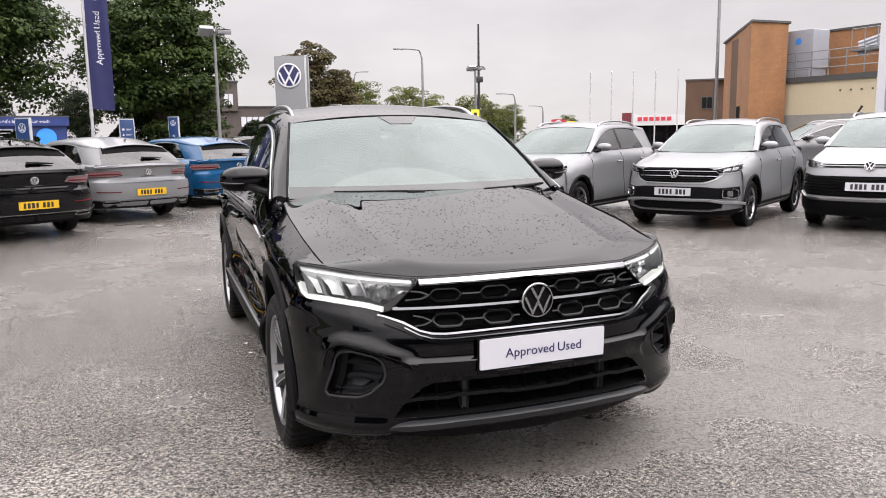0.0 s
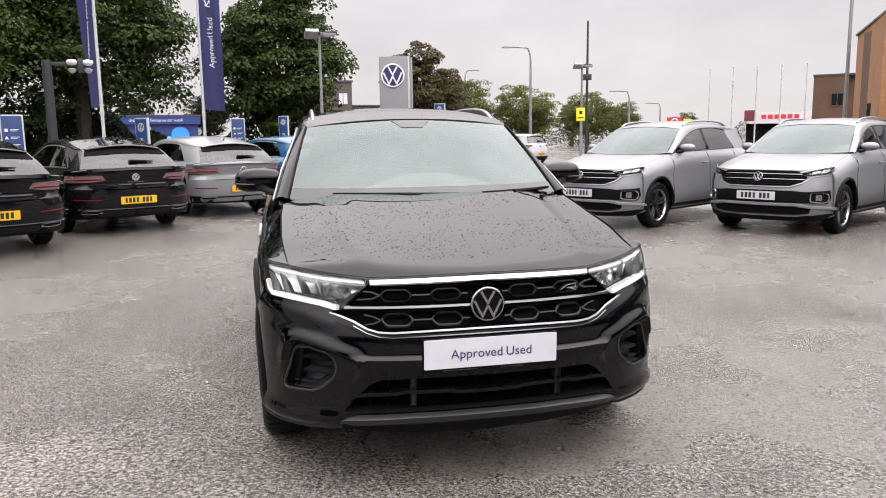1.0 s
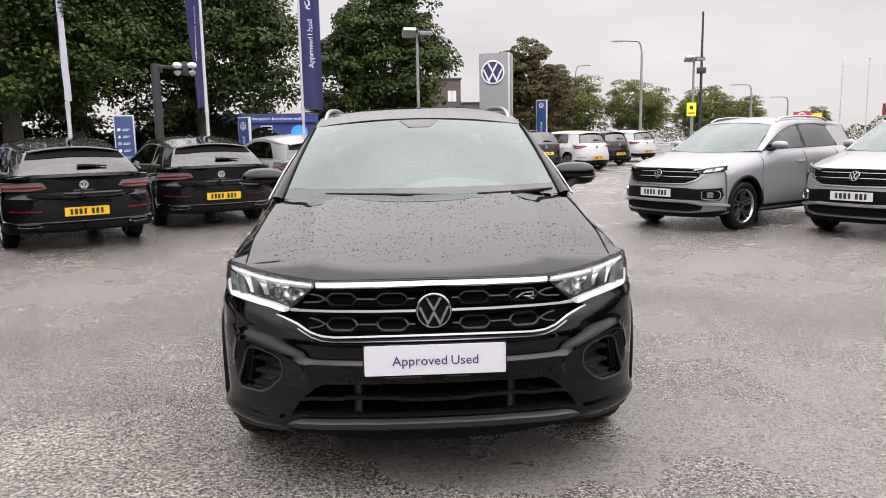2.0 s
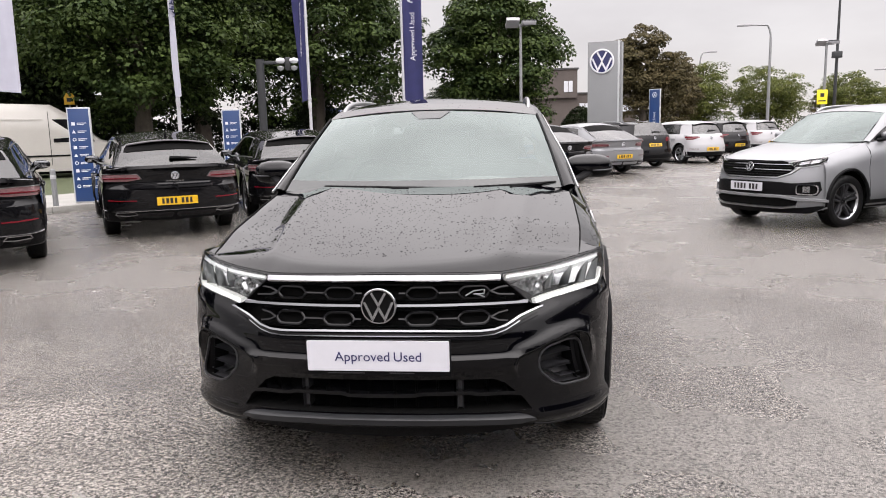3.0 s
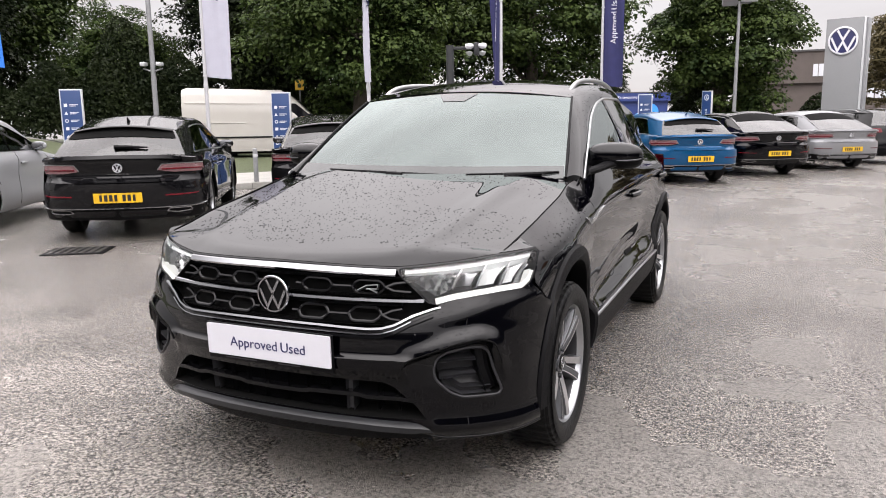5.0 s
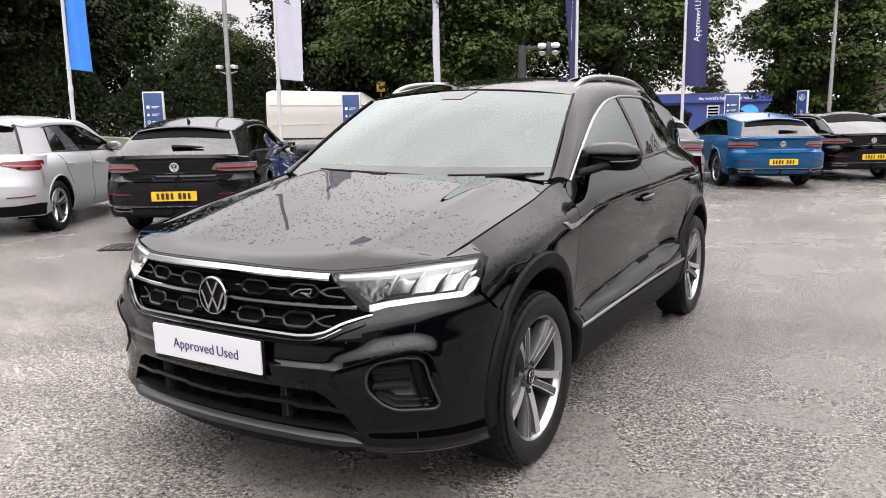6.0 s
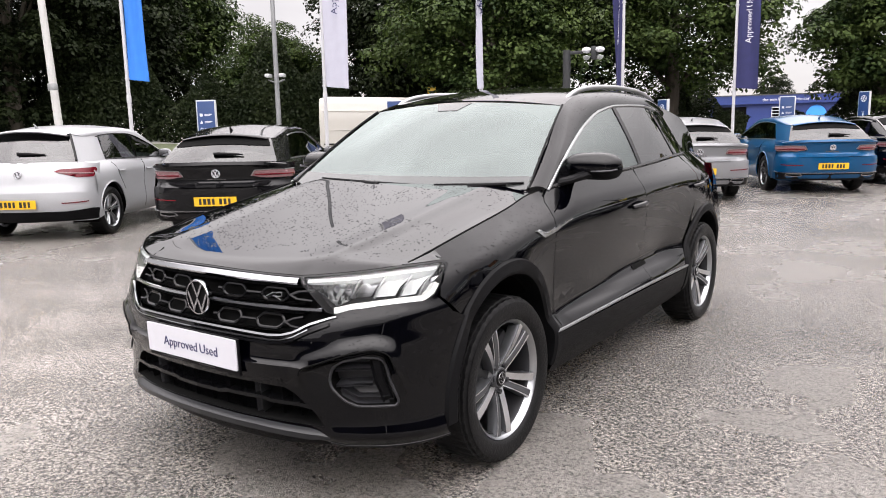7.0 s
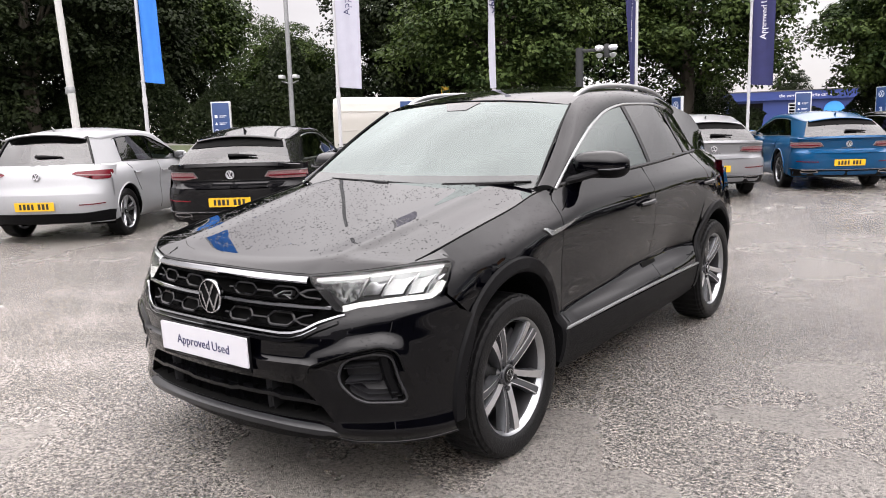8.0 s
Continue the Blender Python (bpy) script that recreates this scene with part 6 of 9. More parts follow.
def estate(paint, label, group="", fastback=False, double_pipes=False):
    """A low, long estate seen from behind."""
    md = EST_F if fastback else EST
    root = thing("estate_car" if not fastback else "fastback_car", label, "car", group)
    car_body(md, root, paint, 0.335, dark_rims=True, rails=False, window_end=3.40 if fastback else 3.60)
    R = md.rear
    bump = part("rear_bumper", *patch(R, mirror2([(0, 0.655), (0.5, 0.655), (0.80, 0.665), (1.06, 0.66), (1.10, 0.60), (1.09, 0.30), (0.9, 0.25), (0, 0.27)]), 0.018, 0.06), paint, root, smooth=50)
    part("boot_lip", *stripe(R, [(-0.86, 0.925), (-0.5, 0.945), (0, 0.950), (0.5, 0.945), (0.86, 0.925)], 0.016, 0.035, -0.02), paint, root)
    part("boot_shadow_band", *patch(R, mirror2([(0, 0.735), (0.62, 0.735), (0.70, 0.72), (0.64, 0.670), (0, 0.665)]), 0.004, 0.06), paint, root)
    for sx in (1, -1):
        tl = new("tail_lamp")
        tl.parent = root
        f = (lambda p: p) if sx > 0 else minus
        part("lens", *patch(R, f(rounded([(0.42, 0.80), (0.47, 0.865), (0.70, 0.872), (1.02, 0.868), (1.05, 0.80), (0.98, 0.772), (0.60, 0.775)], 0.02)), 0.006, 0.04), M_RED_PALE, tl)
        part("lamp_blade", *stripe(R, f([(0.47, 0.812), (0.75, 0.812), (1.0, 0.812)]), 0.011, 0.010, 0.0), M_RED_LENS, tl)
        part("lamp_frame", *stripe(R, f([(0.42, 0.80), (0.47, 0.868), (0.70, 0.875), (1.03, 0.870)]), 0.005, 0.010, 0.0), M_SATIN, tl)
        part("lamp_edge", *stripe(R, f([(0.44, 0.79), (0.60, 0.772), (1.0, 0.770)]), 0.004, 0.010, 0.0), M_GLOSS, tl)
        part("reflector", *stripe(R, f([(0.50, 0.520), (0.70, 0.522), (0.88, 0.530)]), 0.010, 0.026, 0.0), M_RED_LENS, bump)
        part("pipe_trim", *stripe(R, f([(0.50, 0.345), (0.62, 0.335), (0.78, 0.345), (0.76, 0.375), (0.54, 0.375), (0.50, 0.345)]), 0.008, 0.034, 0.0), M_CHROME, bump)
        part("pipe_mouth", *patch(R, f([(0.52, 0.345), (0.77, 0.345), (0.75, 0.372), (0.54, 0.372)]), 0.022, 0.06), M_VOID, bump)
    part("diffuser", *patch(R, mirror2([(0, 0.375), (0.5, 0.375), (0.85, 0.385), (1.0, 0.39), (0.95, 0.27), (0, 0.25)]), 0.021, 0.07), M_PLASTIC, bump)
    part("chrome_strip", *stripe(R, [(-1.05, 0.405), (-0.8, 0.390), (0, 0.388), (0.8, 0.390), (1.05, 0.405)], 0.007, 0.034, 0.0), M_CHROME, bump)
    part("plate_recess", *patch(R, mirror2([(0, 0.585), (0.30, 0.585), (0.40, 0.44), (0, 0.44)]), 0.020, 0.06), paint, bump)
    number_plate(root, on_tail(md, 0, 0.505, 0.026), M_PLATE_YELLOW)
    roundel("rear_badge", root, on_tail(md, 0, 0.835, 0.008), 0.052, M_WHITE, M_GLOSS, 0.010)
    for i in range(6):
        part("badge_bar", *moved(box(0, 0, 0.004, 0.028, 0.012, 0.004), on_tail(md, -0.10 + 0.04 * i, 0.765, 0.004)), M_CHROME, root, smooth=0)
    if not fastback:
        rear_wiper(md, root)
    c = md.car
    reach = 0.06 if fastback else 0.13

    def spoiler(w, u):
        k = abs(u) ** 4
        p = c.sheet(c.back, u, 1.0)
        y, z = ((-0.03, 0.006), (reach * 0.9 * (1 - 0.4 * k), -0.006), (reach * (1 - 0.4 * k), -0.018), (reach * 0.9 * (1 - 0.4 * k), -0.030), (-0.03, -0.012))[int(w)]
        return p + Vector((0, y, z + 0.004))
    part("roof_spoiler", *grid(spoiler, range(5), np.linspace(0.97, -0.97, 18)), paint, root, smooth=50)
    part("aerial", *tube([(0, c.back[3] - 0.25, c.roof(c.back[3] - 0.25)), (0, c.back[3] - 0.19, c.roof(c.back[3] - 0.2) + 0.055)], [0.022, 0.006], 6), paint, root)
    # black sheet on the upper glass: the spoiler's shade and the tinted band in one
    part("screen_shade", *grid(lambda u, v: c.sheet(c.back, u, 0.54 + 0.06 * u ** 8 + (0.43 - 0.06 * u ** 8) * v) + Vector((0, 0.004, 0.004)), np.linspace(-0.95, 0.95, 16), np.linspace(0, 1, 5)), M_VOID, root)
    return root


EST = Model([0, 0.93, 1.50, 2.22, 3.77, 4.866], [0, 0.42, 0.84, 0.97, 1.445], 1.83, [(0.17, 0.11), (0.3, 0.03), (0.55, 0.016), (0.65, 0.04), (0.75, 0.09), (0.85, 0.2)],
            [(0.25, 0.12), (0.36, 0.05), (0.50, 0.02), (0.655, 0.012), (0.69, 0.075), (0.745, 0.105), (0.80, 0.088), (0.88, 0.07), (0.94, 0.055), (1.0, 0.10)], (4.30, 1.305), (4.76, 0.960))
EST_F = Model([0, 0.93, 1.50, 2.22, 3.77, 4.866], [0, 0.42, 0.84, 0.97, 1.445], 1.83, [(0.17, 0.11), (0.3, 0.03), (0.55, 0.016), (0.65, 0.04), (0.75, 0.09), (0.85, 0.2)],
              [(0.25, 0.12), (0.36, 0.05), (0.50, 0.02), (0.655, 0.012), (0.69, 0.075), (0.745, 0.105), (0.80, 0.088), (0.88, 0.07), (0.94, 0.055), (1.0, 0.10)], (3.65, 1.385), (4.72, 0.960))
HAT = Model([0, 0.87, 1.32, 1.95, 3.49, 4.284], [0, 0.42, 0.86, 0.99, 1.485], 1.76, [(0.17, 0.11), (0.3, 0.03), (0.55, 0.016), (0.65, 0.04), (0.75, 0.09), (0.85, 0.2)],
            [(0.25, 0.10), (0.36, 0.03), (0.50, 0.01), (0.60, 0.02), (0.70, 0.06), (0.85, 0.10), (0.98, 0.16), (1.05, 0.2)], (3.86, 1.405), (4.12, 0.985))
SMALL = Model([0, 0.80, 1.22, 1.82, 3.36, 4.07], [0, 0.42, 0.86, 0.99, 1.46], 1.72, [(0.17, 0.11), (0.3, 0.03), (0.55, 0.016), (0.65, 0.04), (0.75, 0.09), (0.85, 0.2)],
              [(0.25, 0.10), (0.36, 0.03), (0.50, 0.01), (0.60, 0.02), (0.70, 0.05), (0.85, 0.09), (0.98, 0.15), (1.05, 0.2)], (3.66, 1.385), (3.92, 0.985))
CROSS = Model([0, 0.83, 1.24, 1.80, 3.38, 4.108], [0, 0.44, 0.95, 1.10, 1.575], 1.75, [(0.17, 0.11), (0.24, 0.05), (0.36, 0.015), (0.55, 0.01), (0.65, 0.03), (0.75, 0.06), (0.85, 0.09), (0.90, 0.13), (0.95, 0.22)],
              [(0.25, 0.10), (0.36, 0.03), (0.50, 0.01), (0.70, 0.05), (0.85, 0.08), (1.1, 0.14)], (3.80, 1.50), (4.0, 1.08))
TALL = Model([0, 0.90, 1.34, 1.98, 3.58, 4.54], [0, 0.46, 0.99, 1.15, 1.64], 1.83, [(0.17, 0.11), (0.24, 0.05), (0.36, 0.015), (0.55, 0.01), (0.70, 0.03), (0.80, 0.06), (0.90, 0.10), (0.96, 0.15), (1.0, 0.24)],
             [(0.25, 0.10), (0.36, 0.03), (0.55, 0.01), (0.75, 0.05), (0.95, 0.09), (1.1, 0.13), (1.2, 0.18)], (4.14, 1.575), (4.40, 1.12))


def hatch(paint, label, md=None, small=False):
    """A hatchback seen from behind."""
    md = md or HAT
    root = thing("hatchback_car", label, "car")
    car_body(md, root, paint, 0.318, rails=False, silver_trim=False, window_end=3.30)
    R = md.rear
    bump = part("rear_bumper", *patch(R, mirror2([(0, 0.615), (0.6, 0.615), (0.9, 0.60), (1.08, 0.56), (1.09, 0.30), (0.9, 0.25), (0, 0.27)]), 0.016, 0.06), paint, root, smooth=50)
    for sx in (1, -1):
        tl = new("tail_lamp")
        tl.parent = root
        f = (lambda p: p) if sx > 0 else minus
        part("lens", *patch(R, f(rounded([(0.44, 0.875), (0.50, 0.905), (0.75, 0.912), (0.95, 0.918), (0.985, 0.88), (0.93, 0.80), (0.72, 0.80)], 0.02)), 0.007, 0.04), M_RED_LENS, tl)
        part("lamp_blade", *stripe(R, f([(0.50, 0.865), (0.75, 0.85), (0.92, 0.845)]), 0.010, 0.012, 0.0), M_RED_PALE, tl)
        part("reflector", *stripe(R, f([(0.55, 0.485), (0.70, 0.487), (0.86, 0.497)]), 0.008, 0.024, 0.0), M_RED_LENS, bump)
    part("diffuser", *patch(R, mirror2([(0, 0.385), (0.6, 0.385), (0.9, 0.41), (1.02, 0.40), (0.95, 0.27), (0, 0.25)]), 0.020, 0.07), M_PLASTIC, bump)
    part("plate_recess", *patch(R, mirror2([(0, 0.545), (0.30, 0.545), (0.34, 0.42), (0, 0.42)]), 0.018, 0.06), paint, bump)
    number_plate(root, on_tail(md, 0, 0.48, 0.024), M_PLATE_YELLOW)
    roundel("rear_badge", root, on_tail(md, 0, 0.845, 0.006), 0.05, M_CHROME, M_GLOSS, 0.010)
    rear_wiper(md, root)
    c = md.car
    reach = 0.15 if md is HAT else 0.10

    def spoiler(w, u):
        k = abs(u) ** 4
        p = c.sheet(c.back, u, 1.0)
        y, z = ((-0.03, 0.010), (reach * 0.9 * (1 - 0.4 * k), -0.004), (reach * (1 - 0.4 * k), -0.020), (reach * 0.9 * (1 - 0.4 * k), -0.034), (-0.03, -0.012))[int(w)]
        return p + Vector((0, y, z + 0.004))
    part("roof_spoiler", *grid(spoiler, range(5), np.linspace(0.99, -0.99, 18)), paint, root, smooth=50)
    part("window_cheek", *tube([c.sheet(c.back, 1.0, v) + Vector((-0.01, 0.01, 0.006)) for v in np.linspace(0.05, 1, 6)], 0.016, 5), M_GLOSS, root)
    part("window_cheek", *tube([c.sheet(c.back, -1.0, v) + Vector((0.01, 0.01, 0.006)) for v in np.linspace(0.05, 1, 6)], 0.016, 5), M_GLOSS, root)
    part("aerial", *tube([(0, c.back[3] - 0.20, c.roof(c.back[3] - 0.2)), (0, c.back[3] - 0.14, c.roof(c.back[3] - 0.2) + 0.055)], [0.022, 0.006], 6), paint, root)
    # black sheet behind the upper glass stands in for shade under the spoiler
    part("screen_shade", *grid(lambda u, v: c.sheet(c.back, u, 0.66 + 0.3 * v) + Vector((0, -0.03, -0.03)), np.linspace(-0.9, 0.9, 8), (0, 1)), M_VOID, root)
    return root


def tall_rear(paint, label):
    """A large SUV seen from behind."""
    md = TALL
    root = thing("estate_suv", label, "car")
    car_body(md, root, paint, 0.35, rails=True, window_end=3.42)
    R = md.rear
    bump = part("rear_bumper", *patch(R, mirror2([(0, 0.66), (0.9, 0.66), (1.08, 0.62), (1.09, 0.30), (0.9, 0.25), (0, 0.27)]), 0.02, 0.07), paint, root, smooth=50)
    part("lower_band", *patch(R, mirror2([(0, 0.46), (0.9, 0.47), (1.05, 0.48), (1.0, 0.27), (0, 0.26)]), 0.026, 0.08), M_PLASTIC, bump)
    for sx in (1, -1):
        f = (lambda p: p) if sx > 0 else minus
        part("tail_lamp", *patch(R, f(rounded([(0.46, 0.93), (0.50, 1.05), (1.02, 1.06), (1.05, 0.95), (0.9, 0.93)], 0.02)), 0.008, 0.05), M_RED_LENS, root)
    number_plate(root, on_tail(md, 0, 0.80, 0.010), M_PLATE_YELLOW)
    roundel("rear_badge", root, on_tail(md, 0, 1.03, 0.006), 0.055, M_CHROME, M_GLOSS, 0.010)
    rear_wiper(md, root)
    return root


def crossover(paint, label, group=""):
    """A compact crossover seen from its front."""
    md = CROSS
    root = thing("crossover_car", label, "car", group)
    car_body(md, root, paint, 0.33, dark_rims=True, rails=True, silver_trim=False, clad=True, window_end=3.36)
    F = md.front
    grille = part("grille", *patch(F, mirror2([(0, 0.860), (0.42, 0.856), (0.54, 0.840), (0.60, 0.76), (0.53, 0.690), (0.40, 0.652), (0, 0.650)]), 0.005, 0.05), M_VOID, root)
    for z, w, mt in ((0.842, 0.46, M_PLASTIC), (0.812, 0.54, M_CHROME), (0.780, 0.55, M_PLASTIC), (0.745, 0.57, M_CHROME), (0.712, 0.52, M_PLASTIC), (0.682, 0.46, M_PLASTIC)):
        part("grille_bar", *stripe(F, [(-w, z - 0.004), (0, z), (w, z - 0.004)], 0.006, 0.016, 0.0), mt, grille)
    part("grille_lip", *stripe(F, [(-0.66, 0.772), (-0.57, 0.700), (-0.42, 0.648), (0, 0.643), (0.42, 0.648), (0.57, 0.700), (0.66, 0.772)], 0.009, 0.022, 0.0), M_SATIN, root)
    for sx in (1, -1):
        f = (lambda p: p) if sx > 0 else minus
        lamp = new("headlamp")
        lamp.parent = root
        part("housing", *patch(F, f(rounded([(0.50, 0.835), (0.70, 0.875), (0.93, 0.905), (0.96, 0.86), (0.88, 0.795), (0.60, 0.765)], 0.02)), 0.004, 0.04), M_VOID, lamp)
        for a0, a1 in ((0.64, 0.74), (0.76, 0.86)):
            part("reflector", *patch(F, f([(a0, 0.800 + (a0 - 0.64) * 0.12), (a1, 0.806 + (a1 - 0.64) * 0.12), (a1 + 0.02, 0.85 + (a1 - 0.74) * 0.15), (a0 + 0.02, 0.84 + (a0 - 0.64) * 0.15)]), 0.009, 0.05), M_REFLECTOR, lamp)
        part("lamp_strip", *stripe(F, f([(0.60, 0.770), (0.74, 0.782), (0.88, 0.802)]), 0.007, 0.014, 0.0), M_LAMP_HEAD_TRIM, lamp)
        part("lamp_strip", *stripe(F, f([(0.51, 0.83), (0.70, 0.868), (0.93, 0.897)]), 0.006, 0.014, 0.0), M_SATIN, lamp)
        part("lens", *patch(F, f(rounded([(0.50, 0.835), (0.70, 0.875), (0.93, 0.905), (0.96, 0.86), (0.88, 0.795), (0.60, 0.765)], 0.02)), 0.018, 0.06), M_LENS, lamp)
        fog = new("fog_lamp")
        fog.parent = root
        sq = rounded([(0.66, 0.455), (0.665, 0.565), (0.83, 0.565), (0.90, 0.545), (0.90, 0.465), (0.85, 0.440)], 0.03)
        part("fog_housing", *patch(F, f(sq), 0.012, 0.05), M_VOID, fog)
        part("fog_frame", *stripe(F, f(sq + [sq[0]]), 0.013, 0.030, 0.0), M_CHROME, fog)
        part("fog_lens", *patch(F, f([(0.73, 0.47), (0.73, 0.545), (0.81, 0.545), (0.81, 0.47)]), 0.020, 0.05), M_REFLECTOR, fog)
    low = part("lower_grille", *patch(F, mirror2([(0, 0.60), (0.45, 0.595), (0.60, 0.58), (0.93, 0.60), (0.96, 0.50), (0.90, 0.425), (0.62, 0.435), (0, 0.435)]), 0.008, 0.05), M_PLASTIC, root)
    part("lower_intake", *patch(F, mirror2([(0, 0.395), (0.5, 0.39), (0.68, 0.36), (0.64, 0.28), (0, 0.28)]), 0.006, 0.05), M_VOID, root)
    part("skid_strip", *stripe(F, [(-1.03, 0.36), (-0.86, 0.375), (-0.66, 0.385), (-0.48, 0.415), (0.48, 0.415), (0.66, 0.385), (0.86, 0.375), (1.03, 0.36)], 0.021, 0.04, 0.0), paint, root)
    part("skid_strip", *stripe(F, [(-0.66, 0.30), (-0.5, 0.275), (0.5, 0.275), (0.66, 0.30)], 0.011, 0.03, 0.0), M_SATIN, root)
    part("chin", *patch(F, mirror2([(0, 0.27), (0.6, 0.27), (0.9, 0.30), (1.05, 0.30), (0.8, 0.21), (0, 0.20)]), 0.012, 0.07), M_PLASTIC, root)
    number_plate(root, on_nose(md, 0, 0.527, 0.020), M_PLATE_WHITE)
    roundel("front_badge", root, on_nose(md, 0, 0.770, 0.018), 0.062, M_CHROME, M_GLOSS, 0.012)
    return root


def tall_front(paint, label):
    """A mid-size SUV seen from its front."""
    md = TALL
    root = thing("family_suv", label, "car")
    car_body(md, root, paint, 0.35, dark_rims=True, rails=True, window_end=3.40)
    F = md.front
    part("light_band", *patch(F, mirror2([(0, 0.90), (0.55, 0.895), (0.57, 0.845), (0, 0.845)]), 0.006, 0.05), M_GLOSS, root)
    part("light_band_strip", *stripe(F, [(-0.56, 0.87), (0, 0.872), (0.56, 0.87)], 0.005, 0.012, 0.0), M_SATIN, root)
    mesh = part("lower_grille", *patch(F, mirror2([(0, 0.735), (0.70, 0.735), (0.93, 0.76), (0.98, 0.55), (0.85, 0.47), (0, 0.46)]), 0.006, 0.05), M_VOID, root)
    for z in (0.50, 0.54, 0.58, 0.62, 0.66, 0.70):
        part("grille_bar", *stripe(F, [(-0.86, z), (0, z), (0.86, z)], 0.006, 0.014, 0.0), M_GLOSS, mesh)
    for sx in (1, -1):
        f = (lambda p: p) if sx > 0 else minus
        lamp = new("headlamp")
        lamp.parent = root
        part("housing", *patch(F, f(rounded([(0.56, 0.905), (0.75, 0.93), (0.95, 0.96), (0.98, 0.92), (0.90, 0.845), (0.60, 0.835)], 0.02)), 0.005, 0.04), M_REFLECTOR, lamp)
        part("lens", *patch(F, f(rounded([(0.56, 0.905), (0.75, 0.93), (0.95, 0.96), (0.98, 0.92), (0.90, 0.845), (0.60, 0.835)], 0.02)), 0.016, 0.06), M_LENS, lamp)
        part("corner_fin", *stripe(F, f([(0.86, 0.72), (0.97, 0.70)]), 0.008, 0.02, 0.0), M_SATIN, mesh)
        part("corner_fin", *stripe(F, f([(0.86, 0.64), (0.99, 0.62)]), 0.008, 0.02, 0.0), M_SATIN, mesh)
    part("skid_strip", *stripe(F, [(-1.0, 0.50), (-0.85, 0.44), (-0.6, 0.42), (0, 0.42), (0.6, 0.42), (0.85, 0.44), (1.0, 0.50)], 0.016, 0.03, 0.0), M_SATIN, root)
    part("chin", *patch(F, mirror2([(0, 0.40), (0.7, 0.40), (1.0, 0.45), (1.05, 0.30), (0.8, 0.21), (0, 0.20)]), 0.008, 0.07), M_PLASTIC, root)
    number_plate(root, on_nose(md, 0, 0.60, 0.022), M_PLATE_WHITE)
    roundel("front_badge", root, on_nose(md, 0, 0.868, 0.012), 0.065, M_CHROME, M_GLOSS, 0.012)
    return root


def by_rear_axle(md, x, y, turn):
    """Pose of a car whose rear axle's middle stands at (x, y); it heads turn degrees left of +y."""
    return Matrix.Translation((x, y, 0)) @ Matrix.Rotation(radians(turn + 180), 4, "Z") @ Matrix.Translation((0, -md.ys[4], 0))


def by_front_axle(md, x, y, turn):
    return Matrix.Translation((x, y, 0)) @ Matrix.Rotation(radians(turn + 180), 4, "Z") @ Matrix.Translation((0, -md.ys[1], 0))


def repaint(root, old, paint):
    """Give a copy its own paint, leaving the shared meshes alone."""
    for o in root.children_recursive:
        if o.type == "MESH" and o.data.materials and o.data.materials[0] == old:
            o.material_slots[0].link = "OBJECT"
            o.material_slots[0].material = paint
    return root


# -- the row of estates along the kerb
ROW = 31.0
est = estate(M_PAINT_DARK, "graphite grey estate car with yellow rear plate, parked in a row", "cars parked along the kerb")
est.matrix_basis = by_rear_axle(EST, -4.69, 7.91, 33)
for x, y, paint, words in ((-3.40, 10.03, M_PAINT_DARK, ""), (-5.76, 5.03, M_PAINT_DARK, "graphite estate car with twin square tailpipes and roof rails"),
                           (-1.97, 12.15, M_PAINT_SILVER, "silver estate car with yellow rear plate, parked in a row"), (-0.26, 14.35, M_PAINT_BLUE, "metallic blue estate car with yellow rear plate, parked in a row")):
    o = copy_thing(est, by_rear_axle(EST, x, y, ROW + (3 if y < 6 else -2 if y > 9 else 0)))
    if paint is not M_PAINT_DARK:
        repaint(o, M_PAINT_DARK, paint)
    if words and paint is not M_PAINT_DARK:
        o["label"] = words
fast = estate(M_PAINT, "black fastback car with yellow rear plate, parked in a row", "cars parked along the kerb", fastback=True)
fast.matrix_basis = by_rear_axle(EST_F, 1.12, 16.85, ROW)
o = repaint(copy_thing(fast, by_rear_axle(EST_F, 2.72, 19.35, ROW)), M_PAINT, M_PAINT_SILVER)
o["label"] = "silver fastback car with yellow rear plate, parked in a row"
tall = tall_rear(M_PAINT_DARK, "dark grey large SUV with roof rails, parked in a row")
tall.matrix_basis = by_rear_axle(TALL, 4.25, 21.9, ROW) @ Matrix.Diagonal((0.95, 0.95, 0.90, 1))
M_PAINT_PALE = material("pale_silver_car_paint", (0.27, 0.275, 0.285), 0.38, 0.25, 0.6, vary=0.03, scale=3, coat_ior=1.35, spec=0.2)
golf = hatch(M_PAINT_PALE, "silver hatchback with red tail lamps and yellow plate")
golf.matrix_basis = by_rear_axle(HAT, -7.90, 3.55, 33)
polo = hatch(M_PAINT_WHITE, "white small hatchback parked far along the row", SMALL)
polo.matrix_basis = by_rear_axle(SMALL, 6.6, 24.6, ROW)
for x, y, paint, words in ((8.6, 28.6, M_PAINT_DARK, "black small hatchback parked far along the row"), (10.9, 32.0, M_PAINT_WHITE, "white small hatchback parked far along the row")):
    o = copy_thing(polo, by_rear_axle(SMALL, x, y, ROW))
    if paint is not M_PAINT_WHITE:
        repaint(o, M_PAINT_WHITE, paint)
    o["label"] = words
